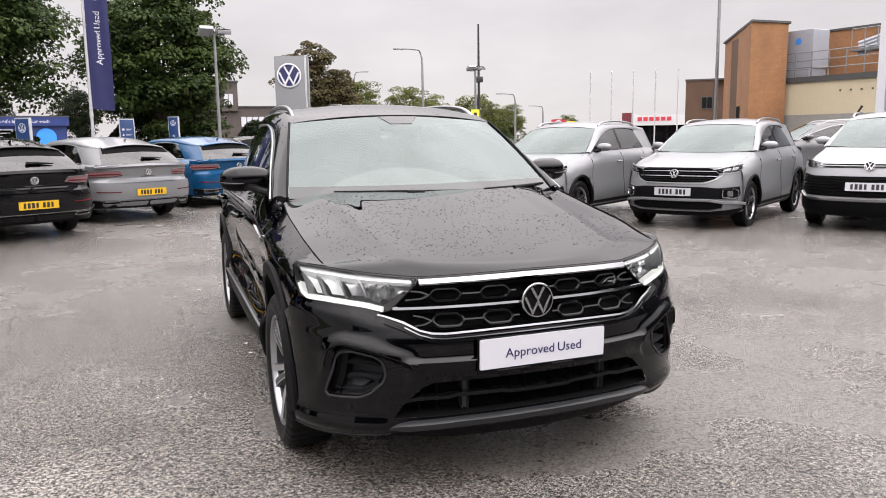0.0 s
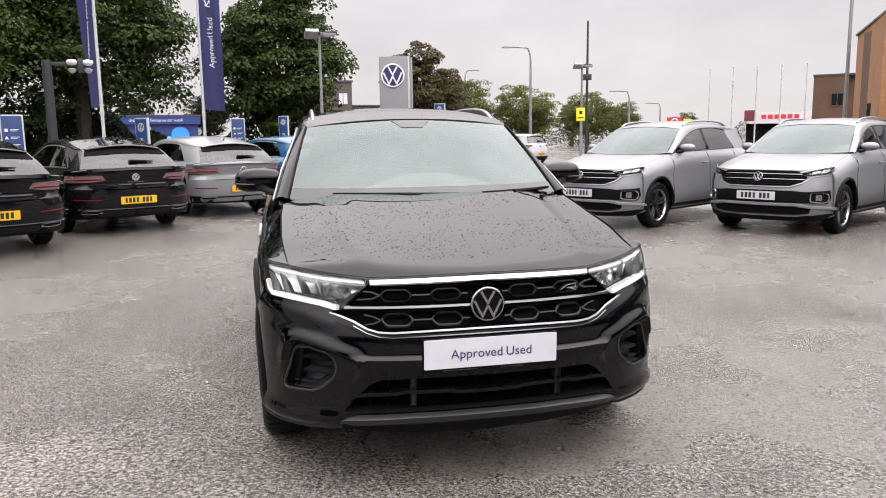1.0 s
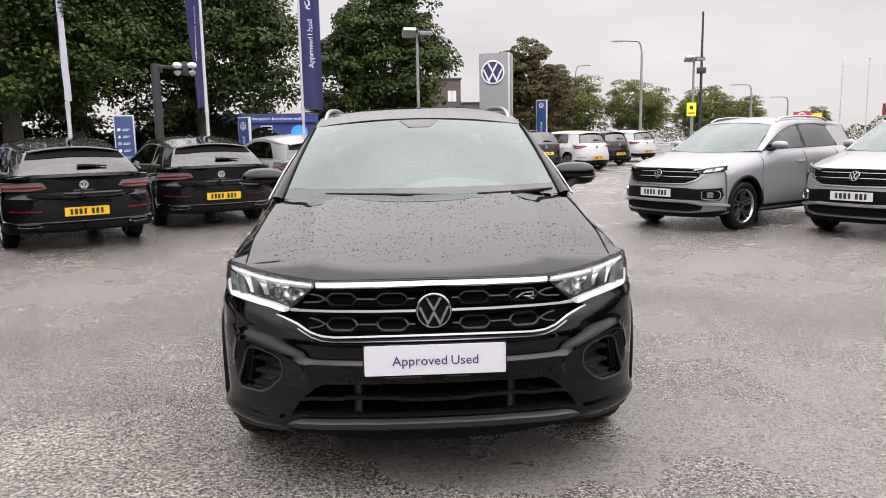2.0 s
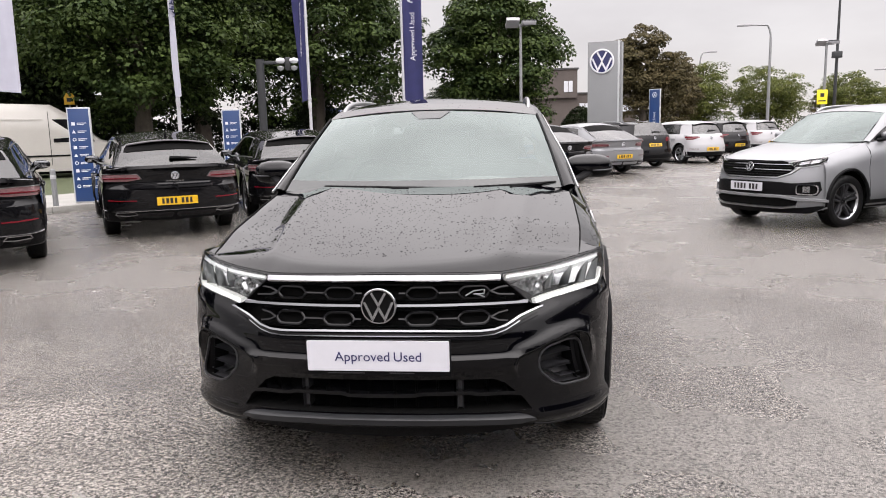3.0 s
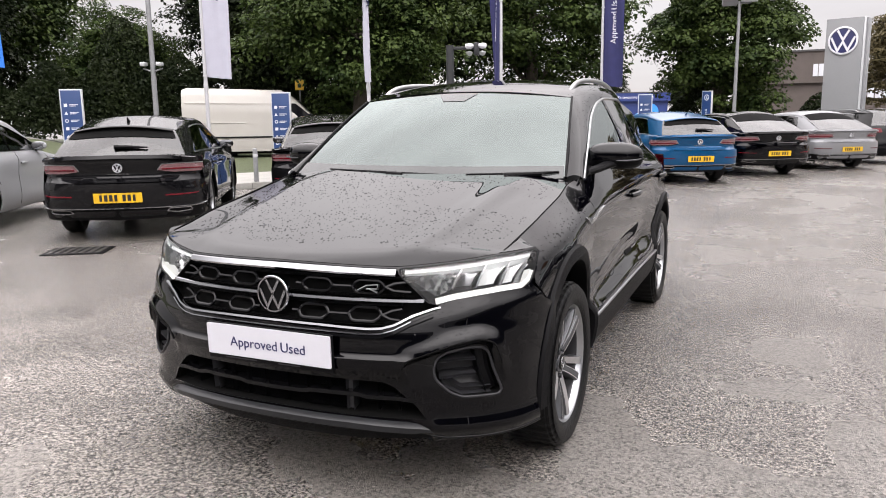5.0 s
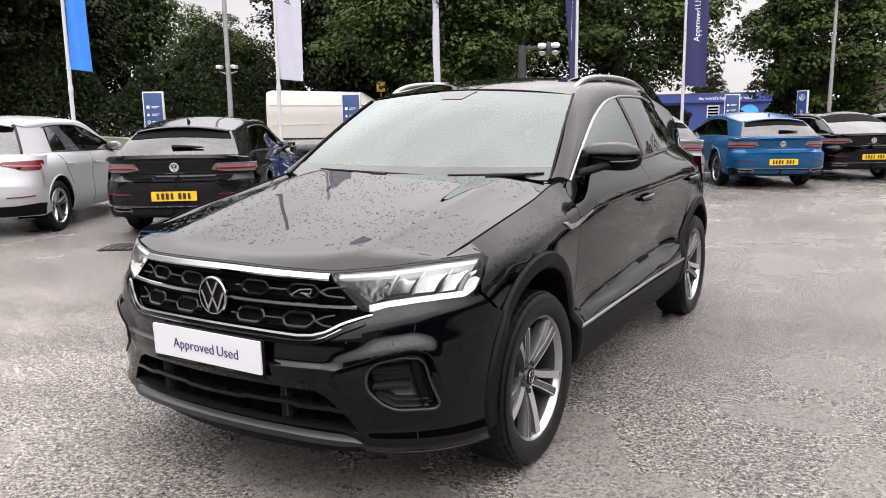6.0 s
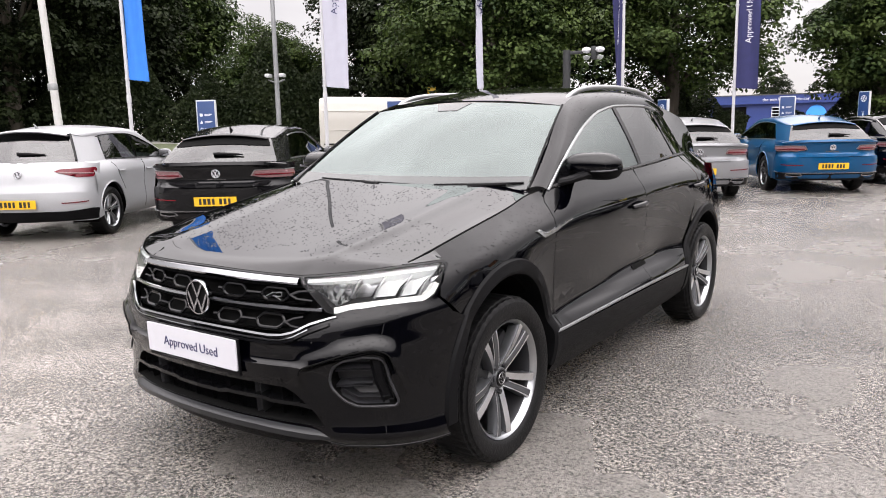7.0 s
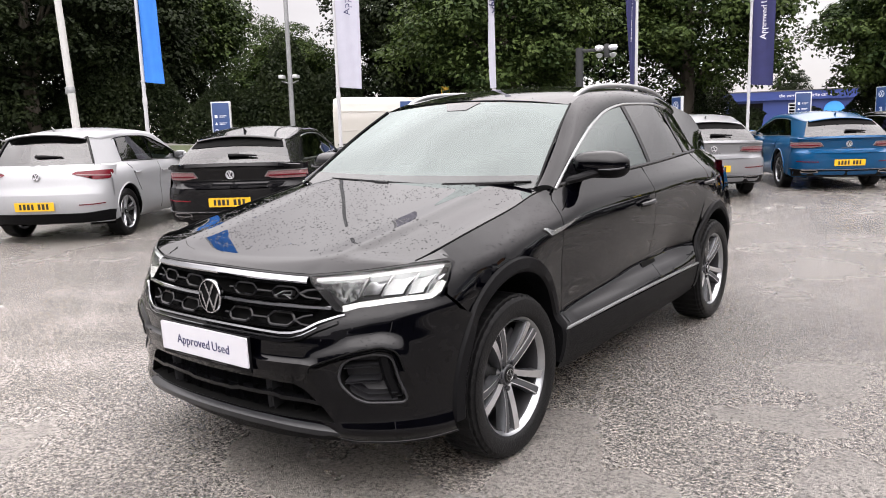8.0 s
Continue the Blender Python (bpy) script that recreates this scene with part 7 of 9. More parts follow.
# -- the crossovers that face the black car
cross = crossover(M_PAINT_SILVER, "silver compact crossover facing the black car, white front plate", "silver crossovers")
cross.matrix_basis = by_front_axle(CROSS, 4.16, 8.06, 121)
copy_thing(cross, by_front_axle(CROSS, 6.16, 6.71, 121))
suv = tall_front(M_PAINT_PALE, "pale silver family SUV facing forward beside the crossovers")
suv.matrix_basis = by_front_axle(TALL, 8.12, 5.22, 121)
o = repaint(copy_thing(suv, by_front_axle(TALL, 14.0, 13.4, 62)), M_PAINT_PALE, material("grey_car_paint", (0.10, 0.10, 0.105), 0.35, 0.3, 0.6, coat_ior=1.4))
o["label"] = "mid grey SUV parked behind the crossovers"

# ---------------------------------------------------------------- flags, signs, posts, totem
M_POLE = material("white_flagpole", (0.36, 0.36, 0.375), 0.4, vary=0.06, scale=4)
M_GALV = material("galvanised_steel", (0.20, 0.205, 0.21), 0.5, 0.5, vary=0.2, scale=5)
M_DARK_STEEL = material("dark_painted_steel", (0.012, 0.013, 0.015), 0.5, vary=0.2)
M_SIGN_BLUE = material("blue_sign_panel", (0.010, 0.034, 0.115), 0.35, vary=0.08, scale=3)
M_FLAG_NAVY = material("navy_flag_cloth", (0.014, 0.015, 0.07), 0.85, vary=0.12, scale=5)
M_FLAG_WHITE = material("white_flag_cloth", (0.33, 0.33, 0.385), 0.85, vary=0.05, scale=5)
M_FLAG_BLUE = material("sky_blue_flag_cloth", (0.02, 0.14, 0.48), 0.85, vary=0.10, scale=5)
M_TOTEM = material("grey_totem_panel", (0.17, 0.175, 0.18), 0.45, vary=0.04, scale=1.5)
M_TOTEM_EDGE = material("pale_totem_edge", (0.42, 0.43, 0.44), 0.3, 0.3, vary=0.05)
M_BADGE_NAVY = material("navy_badge", (0.01, 0.012, 0.07), 0.3, coat=0.4)
M_LAMP_HEAD = material("lamp_head", (0.25, 0.25, 0.26), 0.4, 0.4)


def flag(x, y, cloth, ink, words, badge, label, width=0.62, turn=0.0, low=2.17, furl=0.0, phase=0.0, text_z=3.9):
    """A tall banner flag on a leaning white pole."""
    f = thing("banner_flag", label, "flag", "banner flags along the kerb")
    part("pole", *tube([(0, 0, 0), (0, 0, 2.0), (0.0, 0, 6.4)], [0.042, 0.038, 0.026], 12), M_POLE, f)
    part("pole_collar", *lathe([(1.95, 0.042), (2.0, 0.047), (2.06, 0.047), (2.12, 0.040)], 14, "z"), M_POLE, f)
    part("pole_foot", *lathe([(0.0, 0.14), (0.02, 0.14), (0.03, 0.07), (0.16, 0.055)], 16, "z"), M_GALV, f)

    def at(u, v):
        z = low + (6.3 - low) * v
        d = width * u
        wave = (0.05 + 0.10 * furl) * math.sin(3.2 * u + 2.3 * v + phase) * u + 0.03 * math.sin(9 * u + 5 * v + phase)
        return Vector((0.035 + d * (1 - 0.35 * furl * (1 - v)), wave, z - 0.05 * u * (1 - v)))
    V, F = grid(at, np.linspace(0, 1, 10), np.linspace(0, 1, 26))
    n = len(V)
    part("cloth", V + [Vector((v.x, v.y + 0.004, v.z)) for v in V], F + [tuple(i + n for i in reversed(q)) for q in F], cloth, f, smooth=80)
    for zc in (low + 0.02, 4.2, 6.28):
        part("flag_ring", *lathe([(zc - 0.015, 0.048), (zc, 0.052), (zc + 0.015, 0.048)], 12, "z"), M_POLE, f)
    if words:
        m = Matrix.Translation((0.035 + width * 0.5, 0.004, text_z)) @ Matrix.Rotation(radians(90), 4, "X") @ Matrix.Rotation(radians(90), 4, "Z")
        for t in lettering(words, 0.205, ink, f, m, 0.002):
            mm = t.matrix_basis.copy()
            inv = mm.inverted()
            for v in t.data.vertices:
                p = mm @ v.co
                q = at(min(1, max(0, (p.x - 0.035) / width)), (p.z - low) / (6.3 - low))
                v.co = inv @ Vector((p.x, q.y + (0.007 if p.y > 0.004 else -0.004), p.z))
        if badge:
            q = at(0.5, (4.98 - low) / (6.3 - low))
            roundel("flag_badge", f, Matrix.Translation((0.035 + width * 0.5, q.y - 0.004, 4.98)) @ Matrix.Rotation(radians(90), 4, "X"), 0.17, ink, cloth, 0.006)
    f.matrix_basis = pose(x, y, 0, 0, 0, turn)
    return f


flag(-2.79, 18.44, M_FLAG_NAVY, M_WHITE, "Approved Used", True, "navy banner flag with white lettering on a white pole", turn=8, width=0.52, phase=0.5)
flag(-4.80, 16.05, M_FLAG_NAVY, M_WHITE, "Approved Used", True, "navy banner flag blown edge-on on a white pole", turn=140, width=0.5, furl=0.3, phase=2.0)
flag(-6.46, 12.24, M_FLAG_WHITE, M_NAVY, "Approved Used", False, "white banner flag with navy lettering on a white pole", turn=-50, width=0.36, furl=0.7, phase=1.0, text_z=4.3)
flag(-8.82, 9.89, M_FLAG_WHITE, M_NAVY, "Approved Used", False, "white banner flag with navy lettering on a white pole", turn=28, width=0.48, furl=0.0, phase=3.0, low=2.22, text_z=4.3)
flag(-11.8, 7.3, M_FLAG_BLUE, M_WHITE, "", False, "plain sky blue banner flag on a white pole", turn=30, width=0.43, low=2.42, phase=0.2)


def info_sign(x, y, turn, label, h=1.93, w=0.42, logo=False):
    """A slim blue panel sign on two feet, with a row of small symbols."""
    s = thing("info_sign", label, "sign", "blue panel signs along the kerb")
    part("frame", *box(0, 0, h / 2 + 0.06, w, 0.07, h - 0.10, 0.008), M_TOTEM_EDGE, s)
    part("panel", *box(0, -0.038, h / 2 + 0.06, w - 0.05, 0.012, h - 0.15, 0.003), M_SIGN_BLUE, s)
    for dx in (-0.13, 0.13):
        part("foot", *box(dx, 0, 0.06, 0.05, 0.05, 0.14, 0.004), M_GALV, s)
    if logo:
        roundel("sign_badge", s, Matrix.Translation((0, -0.045, h - 0.22)) @ Matrix.Rotation(radians(90), 4, "X"), 0.105, M_WHITE, M_SIGN_BLUE, 0.004)
        lettering("Approved Used", 0.155, M_WHITE, s, Matrix.Translation((0, -0.046, h * 0.5 - 0.02)) @ Matrix.Rotation(radians(90), 4, "X") @ Matrix.Rotation(radians(90), 4, "Z"))
    else:
        n = 9
        for i in range(n):
            z = h - 0.30 - i * 0.15
            k = (i * 7) % 3
            if k == 0:
                part("symbol", *box(-0.105, -0.046, z, 0.06, 0.004, 0.06, 0.0), M_WHITE, s, smooth=0)
            elif k == 1:
                part("symbol", *([(-0.14, -0.046, z - 0.03), (-0.07, -0.046, z - 0.03), (-0.105, -0.046, z + 0.035)], [(0, 1, 2)]), M_WHITE, s, smooth=0)
            else:
                part("symbol", *moved(lathe([(0.0, 0.022), (0.003, 0.035)], 12, "z"), Matrix.Translation((-0.105, -0.044, z)) @ Matrix.Rotation(radians(90), 4, "X")), M_WHITE, s, smooth=0)
            part("print_bar", *box(0.045, -0.046, z + 0.012, 0.16, 0.003, 0.012), M_WHITE, s, smooth=0)
            part("print_bar", *box(0.025, -0.046, z - 0.014, 0.12, 0.003, 0.012), M_WHITE, s, smooth=0)
    s.matrix_basis = pose(x, y, 0, 0, 0, turn)
    return s


info_sign(-7.99, 11.2, 18, "blue panel sign with white symbols in a pale frame", h=1.93)
info_sign(-6.10, 14.1, 12, "blue panel sign with white symbols beside a parked estate", h=1.91)
info_sign(-4.12, 17.05, -38, "blue panel sign with upright white lettering and a badge", h=1.91, logo=True)
info_sign(-11.05, 8.60, 32, "blue panel sign with white symbols before the hedge", h=2.0)
info_sign(-2.1, 21.5, 8, "blue panel sign with white symbols by the car wash", h=2.0)
info_sign(-0.70, 26.25, -35, "blue panel sign with upright white lettering and a badge", h=2.2, logo=True)
info_sign(5.85, 29.0, -40, "tall blue panel sign with upright white lettering", h=2.75, w=0.5, logo=True)


def totem():
    t = thing("totem_sign", "tall grey brand totem with a round navy and white badge", "sign")
    W, D, H = 1.08, 0.46, 4.36
    part("face", *box(0, 0, H / 2, W, D, H, 0.01), M_TOTEM, t)
    part("edge_panel", *box(W / 2 + 0.035, 0.0, H / 2 - 0.01, 0.06, D + 0.01, H + 0.02, 0.004), M_TOTEM_EDGE, t)
    part("edge_panel", *box(W / 2 + 0.10, 0.04, H / 2 - 0.03, 0.06, D - 0.06, H, 0.004), M_TOTEM, t)
    roundel("totem_badge", t, Matrix.Translation((-0.02, -D / 2 - 0.005, 3.66)) @ Matrix.Rotation(radians(90), 4, "X"), 0.44, M_WHITE, M_BADGE_NAVY, 0.04)
    t.matrix_basis = pose(3.47, 25.95, 0, 0, 0, -16)


totem()


def floodlight_pole(x, y, h, label, turn=0.0, pole=0.06):
    p = thing("floodlight_pole", label, "lamp post")
    part("pole", *tube([(0, 0, 0), (0, 0, h * 0.4), (0, 0, h)], [pole * 1.2, pole, pole * 0.8], 12), M_GALV, p)
    part("door_box", *box(0, -pole, 0.7, 0.10, 0.06, 0.4, 0.01), M_GALV, p)
    for dx, tilt in ((-0.26, 55), (0.24, 100)):
        hd = part("lamp_head", *moved(box(0, 0, 0, 0.40, 0.12, 0.34, 0.02), Matrix.Translation((dx, -0.1, h + 0.02)) @ Matrix.Rotation(radians(tilt), 4, "X")), M_LAMP_HEAD, p)
        for k in range(4):
            part("cooling_fin", *moved(box(0, 0.07, -0.12 + k * 0.08, 0.38, 0.03, 0.012), Matrix.Translation((dx, -0.1, h + 0.02)) @ Matrix.Rotation(radians(tilt), 4, "X")), M_DARK_STEEL, hd)
    part("cross_arm", *tube([(-0.3, 0, h - 0.05), (0.3, 0, h - 0.05)], 0.025, 8), M_GALV, p)
    p.matrix_basis = pose(x, y, 0, 0, 0, turn)
    return p


floodlight_pole(0.46, 20.9, 4.45, "grey floodlight pole with two square lamp heads", 10, 0.05)
floodlight_pole(13.43, 31.8, 4.6, "slim floodlight pole beside the far cars", 0, 0.06)


def street_lamp(x, y, h, arm, label, turn=0.0, r=0.07):
    s = thing("street_lamp", label, "street lamp", "street lamps along the far road")
    pts = [(0, 0, 0), (0, 0, h * 0.5), (0, 0, h - 0.9)] + [(-arm * 0.22 * (1 - math.cos(a)), 0, h - 0.9 + 0.85 * math.sin(a)) for a in (0.4, 0.8, 1.2, 1.5)] + [(-arm, 0, h)]
    part("column", *tube(pts, [r, r * 0.8, r * 0.65] + [r * 0.5] * 4 + [r * 0.45], 10), M_GALV, s)
    part("lantern", *box(-arm - 0.28, 0, h - 0.02, 0.62, 0.2, 0.11, 0.03), M_LAMP_HEAD, s)
    s.matrix_basis = pose(x, y, 0, 0, 0, turn)


street_lamp(14.25, 41.93, 6.7, 1.2, "tall grey street lamp with a curved arm", -5, 0.10)
street_lamp(14.5, 60.0, 6.9, -1.2, "grey street lamp with a short slanting arm", -10, 0.10)
street_lamp(30.6, 62.2, 5.3, 1.3, "far grey street lamp with a curved arm", -5, 0.12)
street_lamp(46.2, 85.6, 5.2, 1.4, "far grey street lamp with a curved arm", -5, 0.14)
mast = thing("antenna_mast", "tall thin dark mast with a small lamp box", "mast")
part("pole", *tube([(0, 0, 0), (0, 0, 4.4), (0, 0, 7.6)], [0.09, 0.07, 0.05], 10), M_DARK_STEEL, mast)
part("lamp_box", *box(0, 0, 4.55, 0.42, 0.3, 0.32, 0.03), M_DARK_STEEL, mast)
mast.matrix_basis = pose(16.05, 37.4, 0)
warn = thing("yellow_sign", "small yellow warning sign on a steel post", "sign")
part("post", *tube([(0, 0, 0), (0, 0, 2.6)], 0.03, 8), M_GALV, warn)
part("sign_plate", *box(0, -0.04, 2.32, 0.42, 0.02, 0.60, 0.004), material("yellow_sign_plate", (0.75, 0.62, 0.02), 0.4, vary=0.05), warn)
part("symbol", *box(0, -0.053, 2.40, 0.16, 0.004, 0.16), M_INK, warn, smooth=0)
part("print_bar", *box(0, -0.053, 2.16, 0.3, 0.004, 0.05), M_INK, warn, smooth=0)
warn.matrix_basis = pose(13.05, 31.0, 0)
post = thing("lamp_column", "slim grey column with a pair of small lamps", "lamp post")
part("column", *tube([(0, 0, 0), (0, 0, 3.0), (0, 0, 6.5)], [0.055, 0.046, 0.036], 12), M_GALV, post)
for sx in (-1, 1):
    part("bracket", *tube([(0, 0, 2.30), (sx * 0.18, 0, 2.36)], 0.016, 6), M_GALV, post)
    part("small_lamp", *box(sx * 0.15, -0.05, 2.44, 0.10, 0.18, 0.07, 0.02), M_TOTEM_EDGE, post)
post.matrix_basis = pose(-9.36, 9.07, 0, 0, 0, 25)
col = thing("lamp_column", "pale concrete lamp column beside the hedge", "lamp post")
part("column", *tube([(0, 0, 0), (0, 0, 3.2), (0, 0, 7.5)], [0.088, 0.076, 0.064], 14), material("pale_column", (0.33, 0.33, 0.32), 0.6, vary=0.12, scale=3), col)
part("band", *lathe([(2.3, 0.08), (2.32, 0.088), (2.42, 0.088), (2.44, 0.08)], 16, "z"), M_GALV, col)
part("junction_box", *box(-0.10, -0.02, 2.38, 0.07, 0.08, 0.16, 0.01), M_GALV, col)
col.matrix_basis = pose(-13.75, 6.9, 0, 0, -4.5, 0)
cctv = thing("camera_post", "dark post with four white dome lenses on an arm", "camera post")
part("post", *tube([(0, 0, 0), (0, 0, 3.0)], 0.09, 12), M_DARK_STEEL, cctv)
part("arm", *box(0.35, 0, 2.93, 0.75, 0.07, 0.07, 0.01), M_DARK_STEEL, cctv)
part("arm_box", *box(0.62, 0, 2.90, 0.12, 0.14, 0.28, 0.02), M_DARK_STEEL, cctv)
for dx in (0.46, 0.76):
    part("dome", *moved(lathe([(0.0, 0.0001), (0.01, 0.07), (0.06, 0.105), (0.11, 0.085), (0.13, 0.0001)], 16, "z"), Matrix.Translation((dx, -0.05, 2.90))), M_WHITE, cctv, smooth=80)
    part("dome", *moved(lathe([(0.0, 0.0001), (0.03, 0.06), (0.09, 0.085), (0.12, 0.0001)], 16, "z"), Matrix.Translation((dx, -0.05, 2.74))), M_TOTEM_EDGE, cctv, smooth=80)
cctv.matrix_basis = pose(-5.35, 14.1, 0, 0, 0, 12)
boll = thing("bollard", "short grey steel bollard by the kerb", "bollard", "bollards")
part("post", *tube([(0, 0, 0), (0, 0, 0.78), (0, 0, 0.80)], [0.05, 0.05, 0.035], 10), M_GALV, boll)
part("reflector_band", *lathe([(0.62, 0.051), (0.63, 0.053), (0.68, 0.053), (0.69, 0.051)], 12, "z"), M_TOTEM_EDGE, boll)
boll.matrix_basis = pose(-8.15, 10.45, 0)

# ---------------------------------------------------------------- the white van
van = thing("panel_van", "white high-roof panel van parked beyond the verge", "van")
M_VAN = material("white_van_paint", (0.34, 0.325, 0.30), 0.45, coat=0.3, vary=0.04, scale=2)


def van_section(y, w):
    """Half section of the van at length y from the nose, w around from sill to roof middle."""
    h = np.interp(y, [0, 0.15, 0.95, 1.9, 2.4, 5.6, 5.75], [0.85, 1.05, 1.28, 2.15, 2.45, 2.55, 2.48])
    b = np.interp(y, [0, 0.3, 1.0, 5.7, 5.75], [0.80, 0.95, 0.99, 0.99, 0.96])
    t = np.interp(y, [0, 1.0, 1.9, 5.7], [0.75, 0.85, 0.80, 0.86])
    pts = [(b * 0.97, 0.30), (b, 0.55), (b, 1.15), (b * 0.985, h * 0.72), (t, h - 0.14), (t - 0.10, h - 0.03), (0, h)]
    pts = [(x, min(z, h - 0.001 * (6 - i))) for i, (x, z) in enumerate(pts)]
    i = min(5, int(w))
    f = w - i
    return Vector((pts[i][0] * (1 - f) + pts[i + 1][0] * f, y, pts[i][1] * (1 - f) + pts[i + 1][1] * f))


ys_v = [0, 0.08, 0.2, 0.5, 0.95, 1.2, 1.55, 1.9, 2.15, 2.4, 3, 4, 5, 5.55, 5.70, 5.75]
half_v = grid(van_section, ys_v, np.linspace(0, 6, 25))
part("body", *join(half_v, flipped(half_v)), M_VAN, van, smooth=40)
part("rear_doors", *([(sx * x, 5.75, z) for sx, x, z in ((1, 0.93, 0.3), (1, 0.96, 1.8), (1, 0.72, 2.46), (-1, 0.72, 2.46), (-1, 0.96, 1.8), (-1, 0.93, 0.3))], [(0, 1, 2, 3, 4, 5)]), M_VAN, van, smooth=0)
for sx in (-1, 1):
    part("cab_window", *slab([(1.15, 1.22), (1.45, 1.62), (1.85, 1.95), (2.35, 1.95), (2.35, 1.22)], lambda y, z, d, sx=sx: Vector((sx * (1.0 - max(0, z - 1.2) * 0.12 + 0.002 - d), y, z)), 0.01), M_GLOSS, van, smooth=0)
    part("side_rub_strip", *tube([(sx * 1.0, 1.4, 0.80), (sx * 1.0, 5.6, 0.80)], 0.03, 6), M_PLASTIC, van)
    part("sliding_rail", *tube([(sx * 0.995, 3.6, 1.30), (sx * 0.995, 5.6, 1.30)], 0.015, 6), M_VAN, van)
    part("panel_groove", *tube([(sx * 0.99, 2.6, 1.95), (sx * 0.975, 5.65, 2.0)], 0.014, 6), M_VAN, van)
    part("panel_groove", *tube([(sx * 0.999, 2.45, 0.5), (sx * 0.985, 2.45, 2.2)], 0.008, 6), M_PLASTIC, van)
    part("van_mirror", *box(sx * 1.13, 1.35, 1.45, 0.18, 0.1, 0.28, 0.03), M_PLASTIC, van)
    for y in (0.95, 4.55):
        wheel(van, Matrix.Translation((sx * 0.88, y, 0.34)), r=0.34, width=0.22, rim=0.21, mirror=sx)
        part("arch_shadow", *moved(lathe([(0.0, 0.0001), (0.0, 0.42)], 24), Matrix.Translation((sx * 0.985, y, 0.36))), M_VOID, van, smooth=0)
part("van_windscreen", *grid(lambda u, v: Vector((0.82 * u * (1 - 0.08 * v), 1.0 + 0.9 * v - 0.02, 1.29 + 0.85 * v + 0.01)), np.linspace(-1, 1, 8), np.linspace(0.03, 0.97, 5)), M_GLOSS, van)
part("van_underbody", *box(0, 2.9, 0.32, 1.7, 5.2, 0.2), M_VOID, van, smooth=0)
van.matrix_basis = Matrix.Translation((-18.3 + 5.7 * 0.857 + 0.5, 20.0 + 5.7 * 0.515 - 0.8, 0.02)) @ Matrix.Rotation(radians(-59 + 180), 4, "Z")
ys = thing("yellow_marker", "small yellow square marker sign on a post", "sign")
part("post", *tube([(0, 0, 0), (0, 0, 3.0)], 0.03, 8), M_GALV, ys)
part("marker_plate", *box(0, -0.04, 2.75, 0.34, 0.02, 0.40, 0.004), material("amber_plate", (0.72, 0.42, 0.02), 0.4, vary=0.05), ys)
part("symbol", *box(0, -0.053, 2.72, 0.14, 0.004, 0.14), M_INK, ys, smooth=0)
ys.matrix_basis = pose(-15.6, 23.0, 0, 0, 0, 25)

# ---------------------------------------------------------------- buildings
def bricks(name, a, b):
    m = bpy.data.materials.new(name)
    m.use_nodes = True
    nt = m.node_tree
    bs = nt.nodes["Principled BSDF"]
    co = nt.nodes.new("ShaderNodeTexCoord")
    mp = nt.nodes.new("ShaderNodeMapping")
    mp.inputs["Rotation"].default_value = (radians(90), 0, 0)
    br = nt.nodes.new("ShaderNodeTexBrick")
    br.inputs["Color1"].default_value, br.inputs["Color2"].default_value, br.inputs["Mortar"].default_value = (*a, 1), (*b, 1), (*[c * 0.7 for c in a], 1)
    br.inputs["Scale"].default_value = 4.4
    nt.links.new(co.outputs["Object"], mp.inputs["Vector"])
    nt.links.new(mp.outputs["Vector"], br.inputs["Vector"])
    ns = nt.nodes.new("ShaderNodeTexNoise")
    ns.inputs["Scale"].default_value = 0.8
    nt.links.new(co.outputs["Object"], ns.inputs["Vector"])
    mx = nt.nodes.new("ShaderNodeMix")
    mx.data_type, mx.blend_type = "RGBA", "MULTIPLY"
    mx.inputs["Factor"].default_value = 0.5
    nt.links.new(br.outputs["Color"], mx.inputs["A"])
    nt.links.new(ns.outputs["Fac"], mx.inputs["B"])
    nt.links.new(mx.outputs["Result"], bs.inputs["Base Color"])
    bs.inputs["Roughness"].default_value = 0.85
    return m


M_BRICK = bricks("orange_brick", (0.34, 0.165, 0.07), (0.28, 0.13, 0.055))
M_BRICK_DARK = bricks("brown_brick", (0.13, 0.07, 0.042), (0.105, 0.058, 0.036))
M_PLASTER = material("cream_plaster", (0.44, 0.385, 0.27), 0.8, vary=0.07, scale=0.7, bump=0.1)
M_BLUE_WALL = material("blue_building_cladding", (0.008, 0.024, 0.13), 0.5, vary=0.1, scale=1)
M_ROOF_EDGE = material("dark_coping", (0.05, 0.05, 0.05), 0.6, vary=0.1)
M_WHITE_PANEL = material("white_cladding", (0.50, 0.51, 0.54), 0.4, vary=0.04, scale=1)
M_GREY_DUCT = material("grey_duct_panel", (0.32, 0.34, 0.38), 0.4, 0.3, vary=0.08)


def block(root, name, x0, x1, y0, y1, z0, z1, mat, bevel=0.0):
    return part(name, *box((x0 + x1) / 2, (y0 + y1) / 2, (z0 + z1) / 2, x1 - x0, y1 - y0, z1 - z0, bevel), mat, root, smooth=0)


# brick works building: local x runs along its front, y back, placed at its near left corner
b = thing("brick_building", "orange brick industrial building with a cream lower wing", "building")


def prism(plan, z0, z1):
    """An upright body over a plan given counter-clockwise."""
    n = len(plan)
    V = [(x, y, z) for z in (z0, z1) for x, y in plan]
    return V, [tuple(range(n - 1, -1, -1)), tuple(range(n, 2 * n))] + [(i, (i + 1) % n, n + (i + 1) % n, n + i) for i in range(n)]


